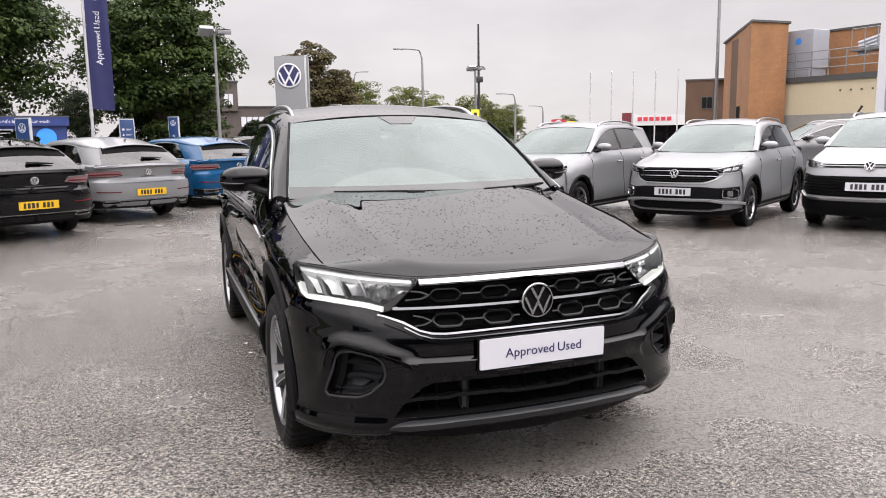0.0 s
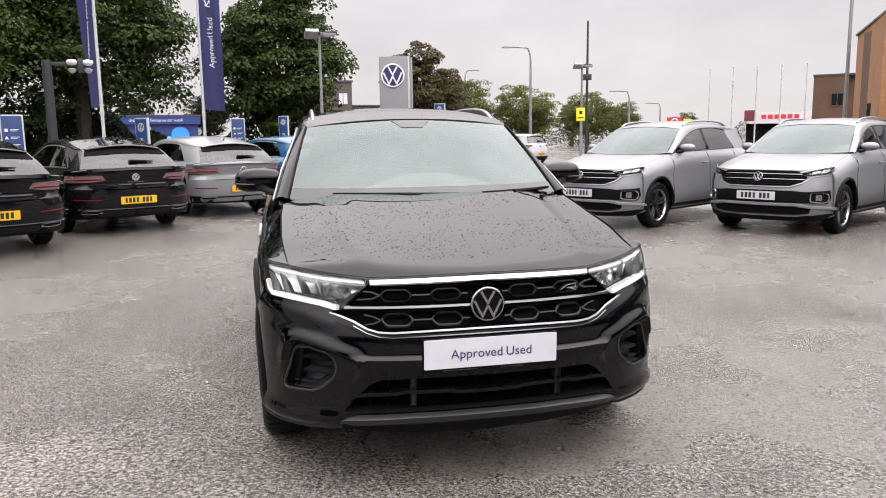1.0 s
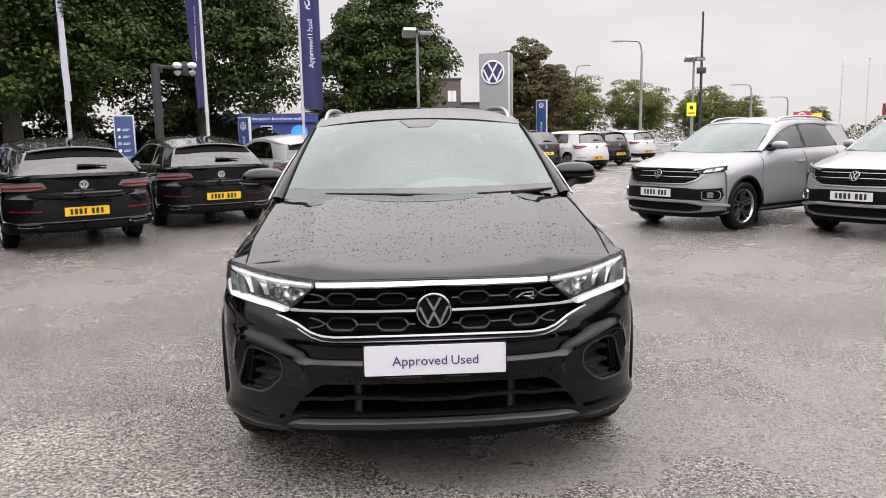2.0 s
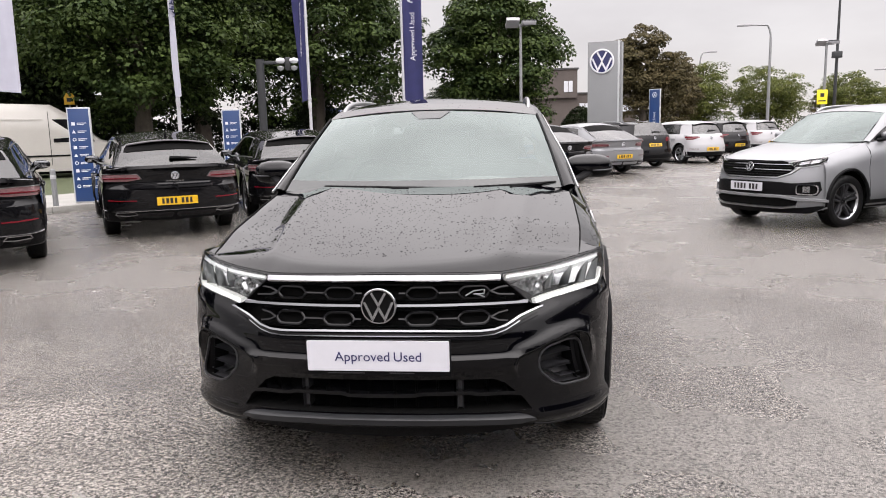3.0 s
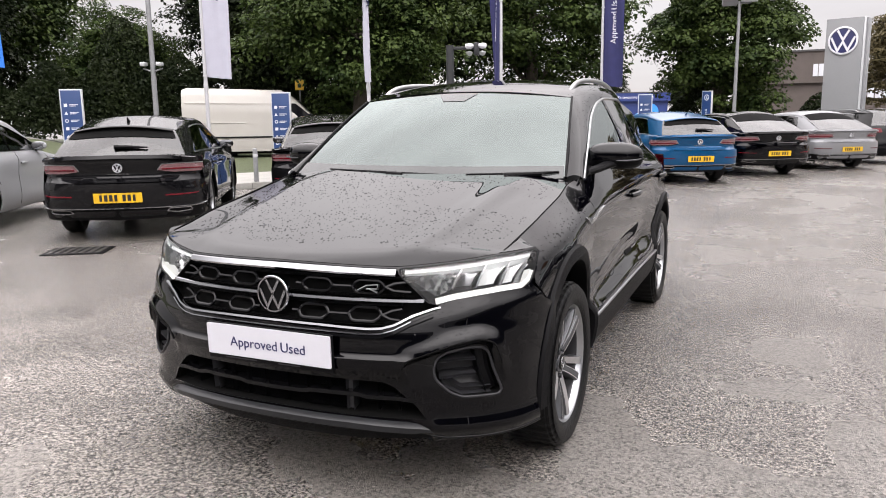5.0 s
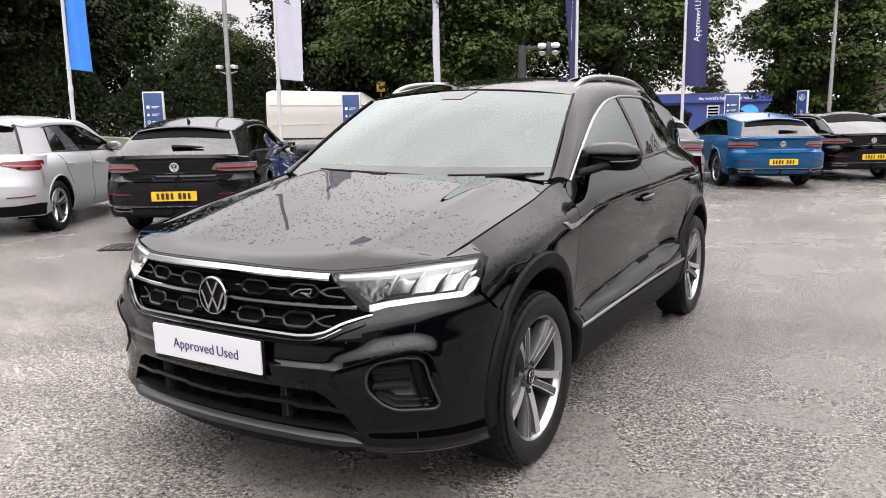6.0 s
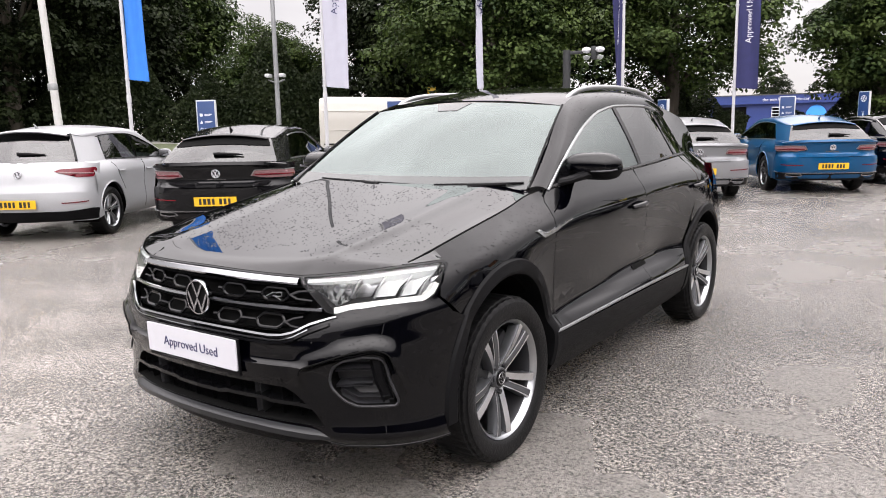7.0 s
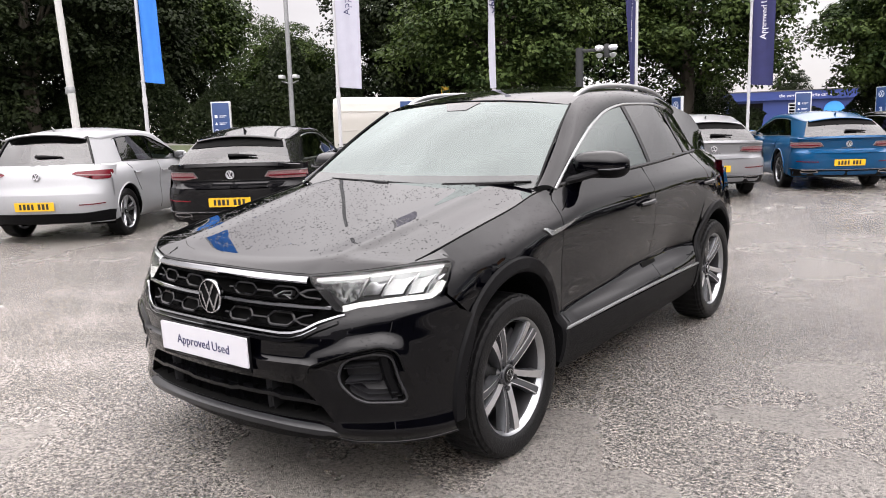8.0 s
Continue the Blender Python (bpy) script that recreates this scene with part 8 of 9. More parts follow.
tower = thing("brick_tower", "orange brick tower with a grey coping at the works building", "building")
T_PLAN = [(0, 0), (2.25, -0.05), (7.3, 7.5), (5.05, 7.55)]
wide = [(x + (0.08 if i in (1, 2) else -0.08), y + (0.08 if i > 1 else -0.08)) for i, (x, y) in enumerate(T_PLAN)]
part("wall", *prism(T_PLAN, 0, 6.6), M_BRICK, tower, smooth=0)
part("coping", *prism(wide, 6.6, 6.7), M_ROOF_EDGE, tower, smooth=0)
part("pilaster", *prism([(2.0, 2.9), (2.4, 2.9), (3.0, 4.4), (2.75, 4.4)], 0, 6.3), M_BRICK_DARK, tower, smooth=0)
part("doorway", *prism([(1.15, 1.65), (1.4, 1.65), (2.0, 2.9), (1.87, 2.9)], 0, 2.7), M_VOID, tower, smooth=0)
tower.matrix_basis = pose(25.87, 26.97, 0)
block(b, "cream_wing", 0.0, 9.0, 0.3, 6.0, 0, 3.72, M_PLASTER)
block(b, "wing_coping", -0.05, 9.0, 0.2, 6.0, 3.72, 3.98, M_ROOF_EDGE)
block(b, "base_course", 0.0, 9.0, 0.26, 0.3, 0, 2.15, M_CONCRETE)
block(b, "upper_storey", 0.4, 9.0, 3.0, 7.0, 3.98, 6.35, M_BRICK)
block(b, "upper_coping", 0.3, 9.0, 2.95, 7.0, 6.35, 6.45, M_ROOF_EDGE)
block(b, "plant_cabinet", 0.25, 1.75, 0.6, 2.0, 4.45, 6.30, M_GREY_DUCT, 0.03)
block(b, "plant_cabinet", 0.20, 1.65, 0.5, 2.0, 3.98, 4.42, M_GREY_DUCT, 0.03)
part("cabinet_mark", *moved(lathe([(0, 0.0001), (0.0, 0.16)], 20, "z"), Matrix.Translation((1.0, 0.585, 5.75)) @ Matrix.Rotation(radians(90), 4, "X")), material("blue_mark", (0.03, 0.2, 0.6), 0.4), b, smooth=0)
for z in (4.35, 4.75, 5.15):
    part("roof_rail", *tube([(0.2, 0.25, z), (6.5, 0.25, z)], 0.028, 6), M_GALV, b)
for i in range(8):
    part("rail_post", *tube([(0.25 + i * 0.85, 0.25, 3.95), (0.25 + i * 0.85, 0.25, 5.15)], 0.028, 6), M_GALV, b)
for i in range(4):
    part("duct", *tube([(3.8, 1.0, 4.9 + i * 0.16), (4.6, 1.0, 5.1 + i * 0.16), (6.4, 1.1, 5.8 + i * 0.14)], 0.10, 8), M_GREY_DUCT, b)
block(b, "walkway", 3.6, 6.2, 0.5, 1.6, 5.0, 5.1, M_GALV)
for i in range(5):
    part("walkway_post", *tube([(3.7 + i * 0.6, 0.5, 5.1), (3.7 + i * 0.6, 0.5, 6.0)], 0.024, 6), M_GALV, b)
part("walkway_rail", *tube([(3.7, 0.5, 6.0), (6.1, 0.5, 6.0)], 0.024, 6), M_GALV, b)
part("flue", *tube([(5.2, 1.6, 4.4), (5.2, 1.6, 6.6)], 0.16, 10), M_GREY_DUCT, b)
for i in range(6):
    block(b, "wall_bracket", 3.4 + i * 0.5, 3.46 + i * 0.5, 0.24, 0.3, 3.2, 3.27, M_ROOF_EDGE)
for x in (0.35, 4.6):
    part("fence_post", *tube([(x, -0.3, 0), (x, -0.3, 2.1), (x + 0.22, -0.3, 2.45)], 0.05, 8), M_DARK_STEEL, b)
part("wall_camera", *box(0.12, -0.2, 2.75, 0.14, 0.22, 0.12, 0.02), M_WHITE, b)
b.matrix_basis = pose(28.0, 27.75, 0, 0, 0, -78)
w = thing("white_gantry", "white clad corner of a low showroom building", "building")
block(w, "upright", 0, 0.22, 0, 0.6, 0, 4.35, M_WHITE_PANEL)
block(w, "inner_panel", 0.22, 3.0, 0.2, 0.5, 0, 3.75, M_GREY_DUCT)
block(w, "beam", 0.22, 3.0, 0, 0.6, 3.75, 4.35, M_WHITE_PANEL)
w.matrix_basis = pose(18.07, 13.55, 0, 0, 0, -60)
# unseen walls added on the other two sides, to darken what the black paint reflects
M_UNSEEN_GLAZING = material("dark_showroom_glazing", (0.04, 0.042, 0.045), 0.08, spec=0.4)
M_UNSEEN_PANEL = material("grey_showroom_panel", (0.24, 0.24, 0.245), 0.5, vary=0.05, scale=1.5)
for words, x, y, turn, length in (("long glazed showroom with a grey panel fascia beside the yard", 19.4, 10.6, -90, 29.0), ("glazed showroom front with a grey panel fascia behind the yard", 19.2, -18.6, 180, 46.0)):
    sh = thing("showroom_building", words, "building")
    block(sh, "plinth", 0, length, 0, 5, 0, 0.35, M_UNSEEN_PANEL)
    block(sh, "fascia", 0, length, -0.25, 5, 4.1, 5.4, M_UNSEEN_PANEL)
    block(sh, "side_wall", 0, 0.3, 0, 5, 0.35, 4.1, M_UNSEEN_PANEL)
    n = int(length / 2.4)
    for i in range(n):
        a = 0.3 + (length - 0.3) * i / n
        block(sh, "pane", a + 0.05, a + (length - 0.3) / n - 0.05, 0.06, 0.10, 0.35, 4.1, M_UNSEEN_GLAZING)
        block(sh, "mullion", a - 0.05, a + 0.05, 0.0, 0.12, 0.35, 4.1, M_DARK_STEEL)
    sh.matrix_basis = pose(x, y, 0, 0, 0, turn)
lo = thing("low_brick_building", "flat brown brick building with small dark windows", "building")
block(lo, "wall", 0, 1.9, 0, 6, 0, 5.1, M_BRICK_DARK)
block(lo, "side_wall", 1.9, 3.0, 0.4, 6, 0, 5.2, M_BRICK_DARK)
block(lo, "coping", -0.05, 3.0, -0.05, 6, 5.1, 5.2, M_ROOF_EDGE)
for x in (1.15,):
    win = block(lo, "window_frame", x - 0.06, x + 0.72, -0.05, 0.02, 3.05, 3.95, M_ROOF_EDGE)
    block(win, "pane", x, x + 0.31, -0.07, -0.05, 3.12, 3.88, M_GLOSS)
    block(win, "pane", x + 0.36, x + 0.68, -0.07, -0.05, 3.12, 3.88, M_GLOSS)
lo.matrix_basis = pose(34.9, 43.0, 0, 0, 0, -40)
# far showroom with a red and grey fascia
nis = thing("far_showroom", "far low showroom with a grey fascia and red lettering shapes", "building")
M_RED_DARK = material("dull_red_panel", (0.11, 0.012, 0.02), 0.5, vary=0.06)
M_RED = material("red_panel", (0.42, 0.03, 0.045), 0.4, vary=0.06)
block(nis, "fascia", 0.9, 6.6, 0, 4, 2.2, 3.3, material("grey_fascia", (0.50, 0.49, 0.50), 0.5, vary=0.05))
block(nis, "red_corner", 0, 0.95, -0.1, 4, 2.5, 3.5, M_RED_DARK)
block(nis, "glazing", 0.2, 6.6, 0.3, 4, 0, 2.2, M_GLOSS)
for i in range(6):
    block(nis, "fascia_mark", 1.55 + i * 0.58, 1.98 + i * 0.58, -0.04, 0.0, 2.65, 3.05, M_RED)
nis.matrix_basis = pose(43.6, 63.8, 0, 0, 0, -35)
rs = thing("red_totem", "far red totem sign with a pale round mark", "sign")
block(rs, "panel", -1.1, 1.1, 0, 0.5, 1.0, 3.2, M_RED)
part("mark", *moved(lathe([(0, 0.35), (0.04, 0.38), (0.04, 0.52), (0, 0.55)], 24, "z"), Matrix.Translation((0, -0.02, 2.55)) @ Matrix.Rotation(radians(90), 4, "X")), M_WHITE, rs)
block(rs, "mark_bar", -0.62, 0.62, -0.06, 0, 2.47, 2.63, M_WHITE)
block(rs, "yellow_box", 1.3, 2.6, 0, 0.5, 1.9, 2.9, material("yellow_box_panel", (0.7, 0.5, 0.03), 0.5))
block(rs, "foot", -0.5, 0.5, 0.1, 0.4, -1.5, 1.0, M_GALV)
rs.matrix_basis = pose(34.3, 60.5, 0.9, 0, 0, -28) @ Matrix.Diagonal((0.6, 0.6, 0.6, 1))
for i in range(5):
    fp = thing("bare_flagpole", "thin bare white flagpole by the far showroom", "flagpole", "bare flagpoles")
    part("pole", *tube([(0, 0, 0), (0, 0, 6.9)], [0.07, 0.045], 8), M_POLE, fp)
    part("finial", *lathe([(6.9, 0.05), (6.96, 0.07), (7.02, 0.0001)], 8, "z"), M_POLE, fp)
    fp.matrix_basis = pose(36.2 + i * 1.42, 58.0 - i * 1.30, 0)
tp = thing("tall_pole", "tall slim grey pole beside the brick building", "pole")
part("pole", *tube([(0, 0, 0), (0, 0, 15.0)], [0.12, 0.08], 10), M_GALV, tp)
part("pole_foot", *lathe([(0.0, 0.2), (0.03, 0.2), (0.05, 0.1), (0.3, 0.095)], 14, "z"), M_GALV, tp)
tp.matrix_basis = pose(31.3, 35.6, 0)
# brown house behind the totem
fb = thing("brown_building", "dark brown flat-roofed building with rows of pale windows", "building")
M_BROWN_WALL = material("weathered_brown_wall", (0.075, 0.062, 0.056), 0.85, vary=0.2, scale=1.2)
block(fb, "upper_wall", -3.0, 1.4, 0, 6, 3.6, 5.8, M_BROWN_WALL)
block(fb, "lower_wall", -3.0, 6.0, 0.3, 6, 0, 3.9, M_BROWN_WALL)
block(fb, "coping", -3.1, 1.5, -0.1, 6, 5.8, 5.92, M_ROOF_EDGE)
block(fb, "wing_coping", 1.4, 6.1, 0.2, 6, 3.9, 4.0, M_ROOF_EDGE)
for i in range(2):
    block(fb, "window", 0.35 + i * 0.36, 0.66 + i * 0.36, -0.05, 0, 4.05, 4.9, M_WHITE_PANEL)
for i in range(9):
    block(fb, "window", 1.6 + i * 0.46, 1.98 + i * 0.46, 0.25, 0.3, 2.4, 3.15, M_WHITE_PANEL)
fb.matrix_basis = pose(3.4, 58.5, 0, 0, 0, 0)
# blue car wash
cw = thing("car_wash_building", "navy blue car wash with white lettering and a blue bubble", "building")
block(cw, "wall", -5.5, 4.2, 0, 6, 0, 2.3, M_BLUE_WALL)
block(cw, "fascia", -5.7, 4.4, -0.35, 6, 2.3, 3.0, M_BLUE_WALL)
block(cw, "coping", -5.75, 4.45, -0.4, 6, 3.0, 3.08, M_ROOF_EDGE)
wn1 = block(cw, "window_frame", -0.65, 0.35, -0.06, 0.0, 0.95, 2.05, M_WHITE_PANEL)
for i in range(4):
    block(wn1, "window_bar", -0.58, 0.28, -0.08, -0.06, 1.02 + i * 0.25, 1.2 + i * 0.25, M_GLOSS)
block(cw, "bay_opening", -5.2, -2.6, -0.03, 0.02, 0, 2.1, M_VOID)
lettering("the world's favourite car wash", 0.36, M_WHITE, cw, Matrix.Translation((0.8, -0.36, 2.63)) @ Matrix.Rotation(radians(90), 4, "X"))
part("bubble", *moved(lathe([(0, 0.75), (0.05, 0.7), (0.08, 0.0001)], 32, "z"), Matrix.Translation((2.7, -0.02, 1.35)) @ Matrix.Rotation(radians(90), 4, "X")), material("sky_blue_bubble", (0.04, 0.25, 0.7), 0.3), cw)
part("bubble", *moved(lathe([(0, 0.32), (0.05, 0.3), (0.08, 0.0001)], 24, "z"), Matrix.Translation((1.75, -0.02, 0.95)) @ Matrix.Rotation(radians(90), 4, "X")), material("pale_bubble", (0.15, 0.45, 0.85), 0.3), cw)
for i in range(9):
    part("forecourt_post", *tube([(4.6 + i * 0.7, -0.6, 0), (4.6 + i * 0.7, -0.6, 1.5)], 0.06, 8), M_POLE, cw)
cw.matrix_basis = pose(-17.8, 99.5, 0, 0, 0, 10) @ Matrix.Diagonal((1.5, 1.5, 1.5, 1))

# ---------------------------------------------------------------- trees


def leaf_material(name, dark, light):
    m = bpy.data.materials.new(name)
    m.use_nodes = True
    nt = m.node_tree
    b = nt.nodes["Principled BSDF"]
    g = nt.nodes.new("ShaderNodeNewGeometry")
    r = nt.nodes.new("ShaderNodeValToRGB")
    r.color_ramp.elements[0].color, r.color_ramp.elements[1].color = (*dark, 1), (*light, 1)
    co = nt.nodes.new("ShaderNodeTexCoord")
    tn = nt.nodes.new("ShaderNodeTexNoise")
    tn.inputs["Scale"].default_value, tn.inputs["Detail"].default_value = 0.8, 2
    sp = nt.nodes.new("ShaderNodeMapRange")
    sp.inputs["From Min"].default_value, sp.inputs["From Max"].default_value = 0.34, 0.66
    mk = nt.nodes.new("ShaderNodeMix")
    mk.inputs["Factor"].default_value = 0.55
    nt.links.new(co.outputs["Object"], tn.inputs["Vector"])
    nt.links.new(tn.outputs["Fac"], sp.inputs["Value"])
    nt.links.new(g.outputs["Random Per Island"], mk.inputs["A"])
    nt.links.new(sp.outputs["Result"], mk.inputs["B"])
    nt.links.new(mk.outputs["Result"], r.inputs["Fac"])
    nt.links.new(r.outputs["Color"], b.inputs["Base Color"])
    b.inputs["Roughness"].default_value = 0.55
    b.inputs["Specular IOR Level"].default_value = 0.1
    tl = nt.nodes.new("ShaderNodeBsdfTranslucent")
    nt.links.new(r.outputs["Color"], tl.inputs["Color"])
    mx = nt.nodes.new("ShaderNodeMixShader")
    mx.inputs[0].default_value = 0.18
    nt.links.new(b.outputs[0], mx.inputs[1])
    nt.links.new(tl.outputs[0], mx.inputs[2])
    nt.links.new(mx.outputs[0], nt.nodes["Material Output"].inputs["Surface"])
    return m


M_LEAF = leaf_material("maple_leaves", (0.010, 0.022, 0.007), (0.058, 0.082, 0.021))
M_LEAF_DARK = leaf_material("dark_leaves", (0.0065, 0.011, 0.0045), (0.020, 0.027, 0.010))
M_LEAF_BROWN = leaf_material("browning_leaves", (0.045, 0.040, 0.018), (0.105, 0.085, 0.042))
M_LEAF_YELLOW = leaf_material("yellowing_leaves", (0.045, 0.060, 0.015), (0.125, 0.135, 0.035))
M_BARK = material("dark_bark", (0.055, 0.045, 0.035), 0.9, vary=0.4, scale=4, bump=0.8, bump_scale=14)


def tree(label, height, radius, base, leaves, mat, seed, leaf=0.13, clumps=80, trunk=0.24, name="tree", squash=1.0, tilt=0.0):
    """A tapered trunk with limbs, and a crown of leaf clumps with gaps."""
    rg = np.random.RandomState(seed)
    t = thing(name, label, "tree")
    top = height * 0.72
    bend = rg.uniform(-0.3, 0.3, 2)
    spine = [(bend[0] * (z / top) ** 2, bend[1] * (z / top) ** 2, z) for z in np.linspace(0, top, 7)]
    part("trunk", *tube(spine, [trunk * (1.35 - 1.15 * i / 6) if i else trunk * 1.6 for i in range(7)], 10), M_BARK, t)
    cz, rz = (base + height) / 2, (height - base) / 2 * squash
    centres = []
    for i in range(clumps):
        d = rg.normal(size=3)
        d /= np.linalg.norm(d)
        k = rg.uniform(0.22, 1.0) ** 0.5
        wob = 0.80 + 0.34 * noise.noise((d[0] * 1.7 + seed, d[1] * 1.7, d[2] * 1.7))
        c = np.array([d[0] * radius * k * wob, d[1] * radius * k * wob, cz + d[2] * rz * k * wob])
        if c[2] > base * 0.8:
            centres.append(c)
    for i in range(7):
        c = centres[i * len(centres) // 7]
        z0 = rg.uniform(0.25, 0.75) * top
        a = Vector((bend[0] * (z0 / top) ** 2, bend[1] * (z0 / top) ** 2, z0))
        m = a.lerp(Vector(c), 0.5) + Vector((0, 0, 0.25))
        part("limb", *tube([a, m, Vector(c)], [trunk * 0.45, trunk * 0.28, trunk * 0.08], 7), M_BARK, t)
    per = leaves // len(centres)
    P, N = [], []
    for c in centres:
        s = rg.uniform(0.5, 1.15) * radius * 0.24
        q = rg.normal(size=(per, 3))
        q[:, 2] = np.where(rg.uniform(size=per) < 0.7, np.abs(q[:, 2]), q[:, 2])
        q /= np.linalg.norm(q, axis=1)[:, None]
        N.append(q * 0.7 + np.array([0, 0, 0.55]) + rg.normal(size=(per, 3)) * 0.38)
        q *= rg.uniform(0.35, 1.0, (per, 1)) ** 0.4 * s
        q[:, 2] *= 0.6
        P.append(q + c)
    P, N = np.concatenate(P), np.concatenate(N)
    N /= np.linalg.norm(N, axis=1)[:, None]
    n = len(P)
    size = rg.uniform(0.6, 1.3, n) * leaf
    u = np.cross(N, rg.normal(size=(n, 3)))
    u /= np.linalg.norm(u, axis=1)[:, None]
    w = np.cross(N, u)
    fold = np.cross(u, w) * size[:, None] * 0.18
    A, B = u * size[:, None], w * size[:, None] * 0.62
    V = np.stack([P - A, P - B + fold, P + A, P + B + fold], 1).reshape(-1, 3)
    V[:, 2] = np.maximum(V[:, 2], 0.15)
    me = bpy.data.meshes.new("crown")
    me.vertices.add(len(V))
    me.vertices.foreach_set("co", V.astype(np.float32).ravel())
    I = np.arange(len(V)).reshape(-1, 4)
    me.loops.add(I.size)
    me.loops.foreach_set("vertex_index", I.ravel().astype(np.int32))
    me.polygons.add(len(I))
    me.polygons.foreach_set("loop_start", (np.arange(len(I)) * 4).astype(np.int32))
    me.update(calc_edges=True)
    me.materials.append(mat)
    cr = new("crown", me)
    cr.parent = t
    return t


maple = tree("large dark green maple tree with gaps in its crown", 10.5, 5.3, 1.3, 62000, M_LEAF, 3, leaf=0.095, clumps=300, trunk=0.3)
maple.matrix_basis = pose(-9.4, 33.5, 0) @ Matrix.Diagonal((1.1, 1.1, 1.1, 1))
maple2 = tree("tall dense dark green tree on the bank", 12.0, 4.6, 0.9, 58000, M_LEAF_DARK, 8, leaf=0.098, clumps=240, trunk=0.32)
maple2.matrix_basis = pose(-14.0, 30.5, 0, 0, 0, 40)
round_tree = tree("round-headed dark green tree behind the floodlight", 9.6, 4.25, 0.6, 56000, M_LEAF, 12, leaf=0.10, clumps=210, trunk=0.24)
round_tree.matrix_basis = pose(-0.9, 36.5, 0)
for src, x, y, rz, s, words in ((maple2, -20.5, 27.5, 150, 1.0, "tall dense dark green tree on the bank"), (maple, -26.5, 24.5, 250, 0.60, "light green tree on the bank"),
                                (maple, -19.5, 34.0, 90, 1.25, "large green tree behind the bank"), (maple2, -30.0, 17.5, 20, 1.0, "tall dark tree above the hedge"),
                                (maple2, -35.5, 11.0, 310, 1.0, "tall dark tree above the hedge"), (maple, -34.0, 22.5, 200, 1.1, "large green tree behind the hedge"),
                                (maple2, -33.0, 6.0, 100, 1.0, "tall dark tree above the hedge"), (maple2, -28.0, 12.6, 60, 1.0, "tall dark tree above the hedge"), (maple, -13.0, 23.2, 300, 0.86, "broad green tree beside the white van")):
    o = copy_thing(src, pose(x, y, 0, 0, 0, rz) @ Matrix.Diagonal((s, s, s, 1)))
    o["label"] = words
brown = tree("browning chestnut tree behind the totem", 7.4, 2.6, 0.8, 34000, M_LEAF_BROWN, 21, leaf=0.078, clumps=190, trunk=0.22)
brown.matrix_basis = pose(7.4, 42.0, 0)
yel = tree("light green roadside tree with thin crown", 6.0, 3.4, 0.5, 28000, M_LEAF_YELLOW, 33, leaf=0.075, clumps=170, trunk=0.18)
yel.matrix_basis = pose(13.6, 58.0, 0)
for src, x, y, rz, s, words in ((yel, 19.2, 58.0, 130, 0.95, "thin pale green roadside tree"), (yel, 29.0, 68.0, 60, 0.95, "yellowing green roadside tree"), (brown, 11.2, 52.0, 80, 0.85, "green-brown tree by the road"),
                                (yel, 40.0, 84.0, 10, 0.9, "far green roadside tree"), (brown, 34.5, 86.0, 200, 0.8, "far green roadside tree"), (yel, 52.0, 90.0, 270, 0.7, "far green roadside tree")):
    o = copy_thing(src, pose(x, y, 0, 0, 0, rz) @ Matrix.Diagonal((s, s, s, 1)))
    o["label"] = words


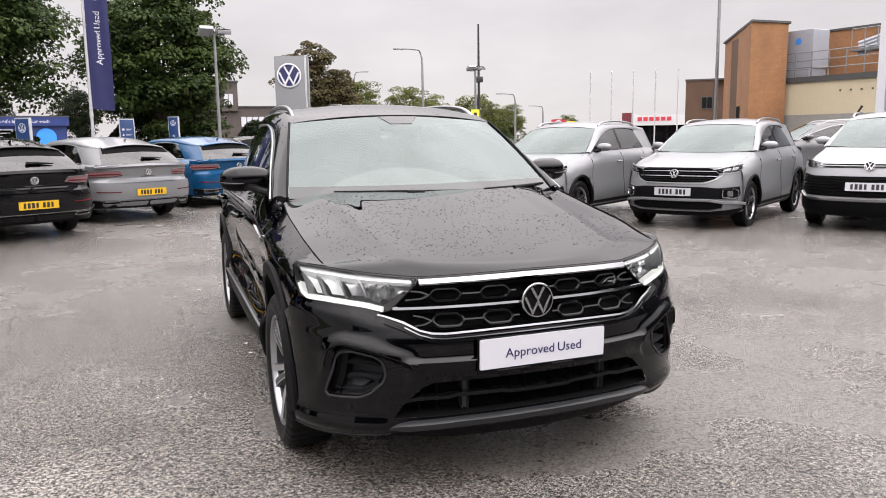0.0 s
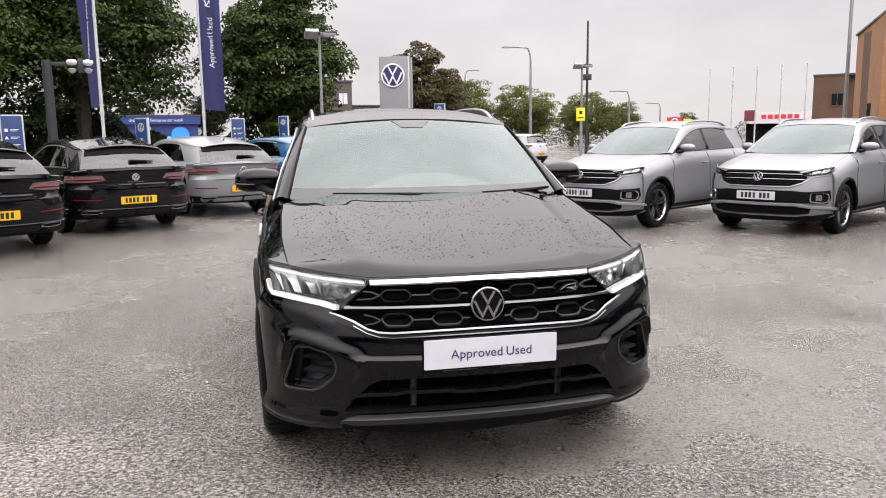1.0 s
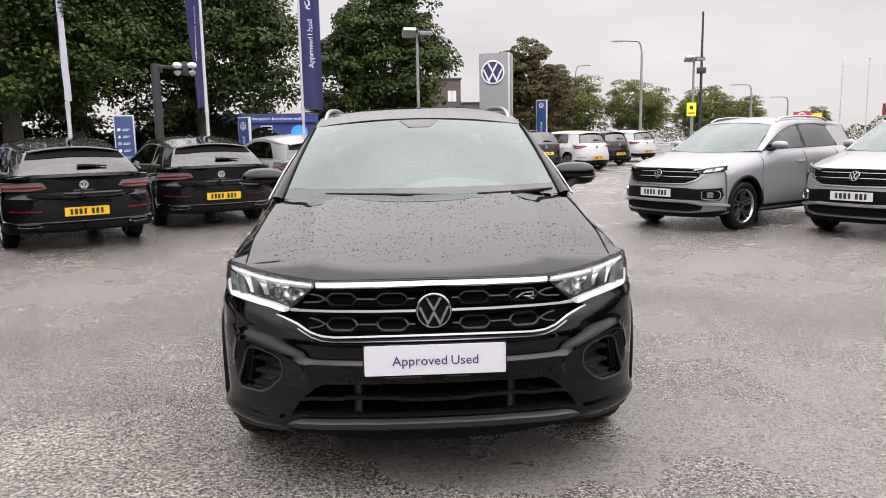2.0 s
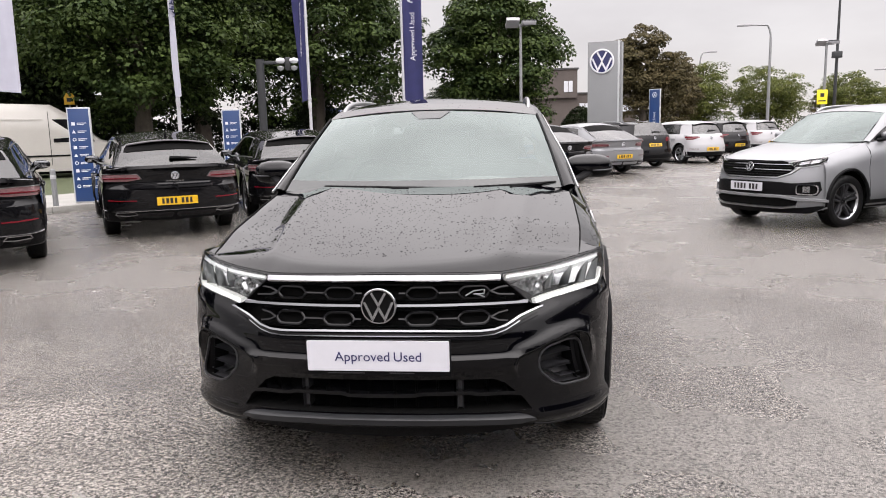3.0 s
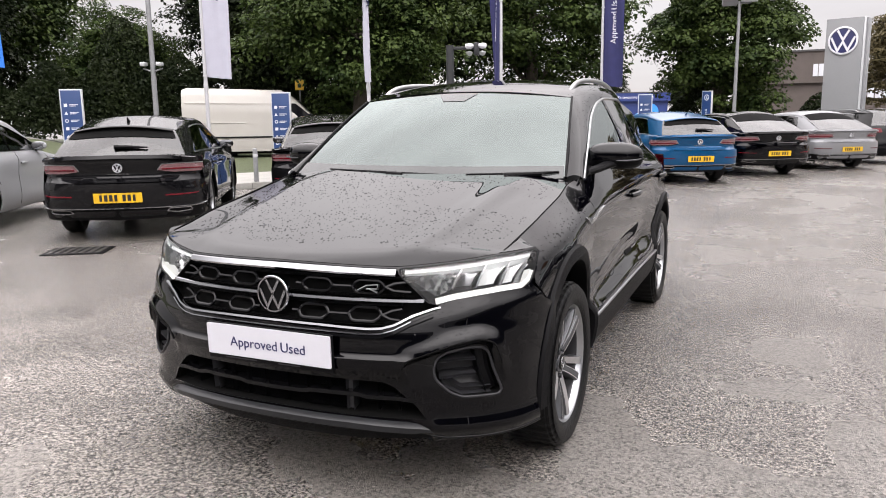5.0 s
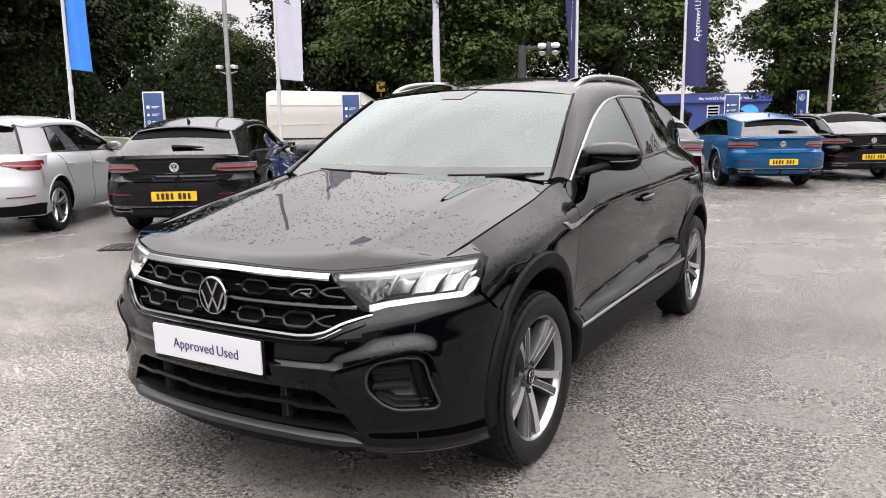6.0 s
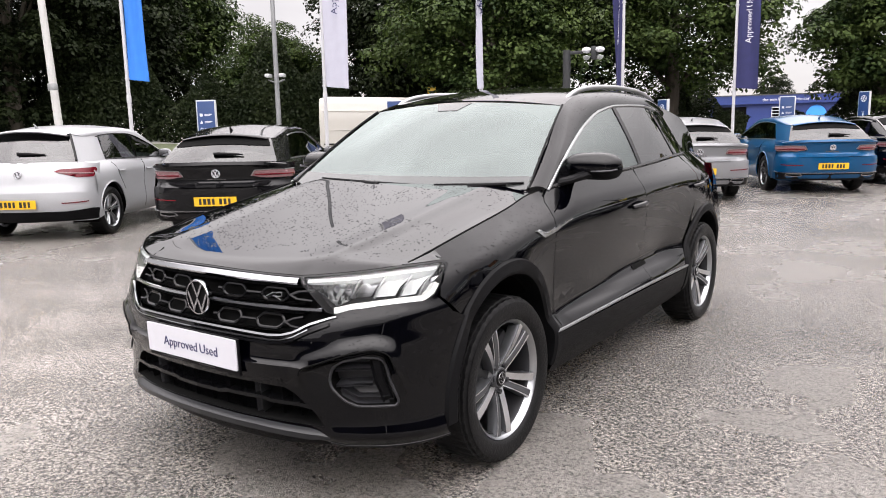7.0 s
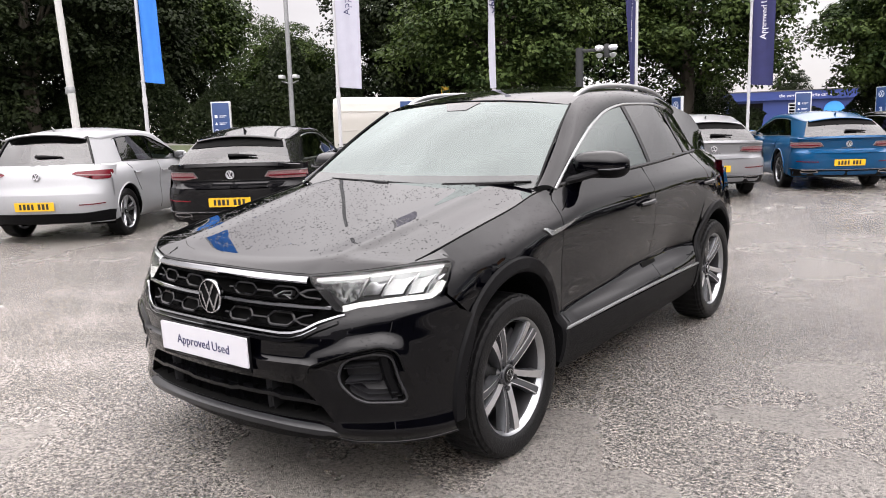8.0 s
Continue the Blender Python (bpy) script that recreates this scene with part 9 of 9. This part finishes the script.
def bush(label, length, h, depth, leaves, mat, seed):
    """A clipped-free hedge: one long heap of leaves, of no countable pieces."""
    rg = np.random.RandomState(seed)
    x = rg.uniform(-length / 2, length / 2, leaves)
    prof = h * (0.72 + 0.22 * np.sin(x * 0.9 + seed) + 0.16 * np.sin(x * 2.3))
    z = np.abs(prof) * rg.uniform(0, 1, leaves) ** 0.7
    y = -depth * np.sqrt(np.maximum(0.02, 1 - (z / np.maximum(prof, 0.1)) ** 2)) * rg.uniform(0.75, 1.05, leaves) + 0.5 * np.sin(x * 1.7)
    P = np.stack([x, y, z + 0.05], 1)
    u = rg.normal(size=(leaves, 3))
    u /= np.linalg.norm(u, axis=1)[:, None]
    w = np.cross(u, rg.normal(size=(leaves, 3)))
    w /= np.linalg.norm(w, axis=1)[:, None]
    s = rg.uniform(0.055, 0.105, (leaves, 1))
    V = np.stack([P - u * s, P - w * s * 0.6, P + u * s, P + w * s * 0.6], 1).reshape(-1, 3)
    I = [tuple(int(v) for v in q) for q in np.arange(len(V)).reshape(-1, 4)]
    me = bpy.data.meshes.new("hedge")
    me.from_pydata([tuple(v) for v in V.tolist()], [], I)
    me.materials.append(mat)
    return tagged(new("hedge", me), label, "hedge", kind="stuff")


hd = bush("dense dark hedge of mixed shrubs along the bank", 34, 4.4, 1.6, 76000, M_LEAF_DARK, 2)
hd.matrix_basis = pose(-27.0, 16.5, 0.8, 0, 0, 57)
back = tagged(new("hedge", hd.data), "dense dark hedge of mixed shrubs behind the first", "hedge", kind="stuff")
back.matrix_basis = pose(-29.5, 18.5, 0.9, 0, 0, 57) @ Matrix.Rotation(radians(180), 4, "Z")
hd2 = bush("dark hedge and ivy below the trees", 26, 3.0, 1.4, 34000, M_LEAF_DARK, 5)
hd2.matrix_basis = pose(-19.0, 33.0, 0, 0, 0, 33)
hd3 = bush("low far hedge along the road", 60, 2.3, 1.5, 22000, M_LEAF, 9)
hd3.matrix_basis = pose(28.0, 74.0, 0, 0, 0, -14)
for x, y, rz, k in ((-34, 118, 20, 0.8), (-23, 121, 140, 0.72), (-12, 119, 260, 0.8), (-2, 122, 60, 0.7)):
    o = copy_thing(maple2, pose(x, y, 0, 0, 0, rz) @ Matrix.Diagonal((k, k, k, 1)))
    o["label"] = "far dark tree behind the car wash"
hd5 = bush("dark shrubs at the foot of the round tree", 9, 2.6, 1.3, 14000, M_LEAF_DARK, 22)
hd5.matrix_basis = pose(-0.2, 37.5, 0)
hd4 = bush("dark shrubs under the maple tree", 8, 2.7, 1.2, 12000, M_LEAF_DARK, 14)
hd4.matrix_basis = pose(-10.0, 33.8, 0)
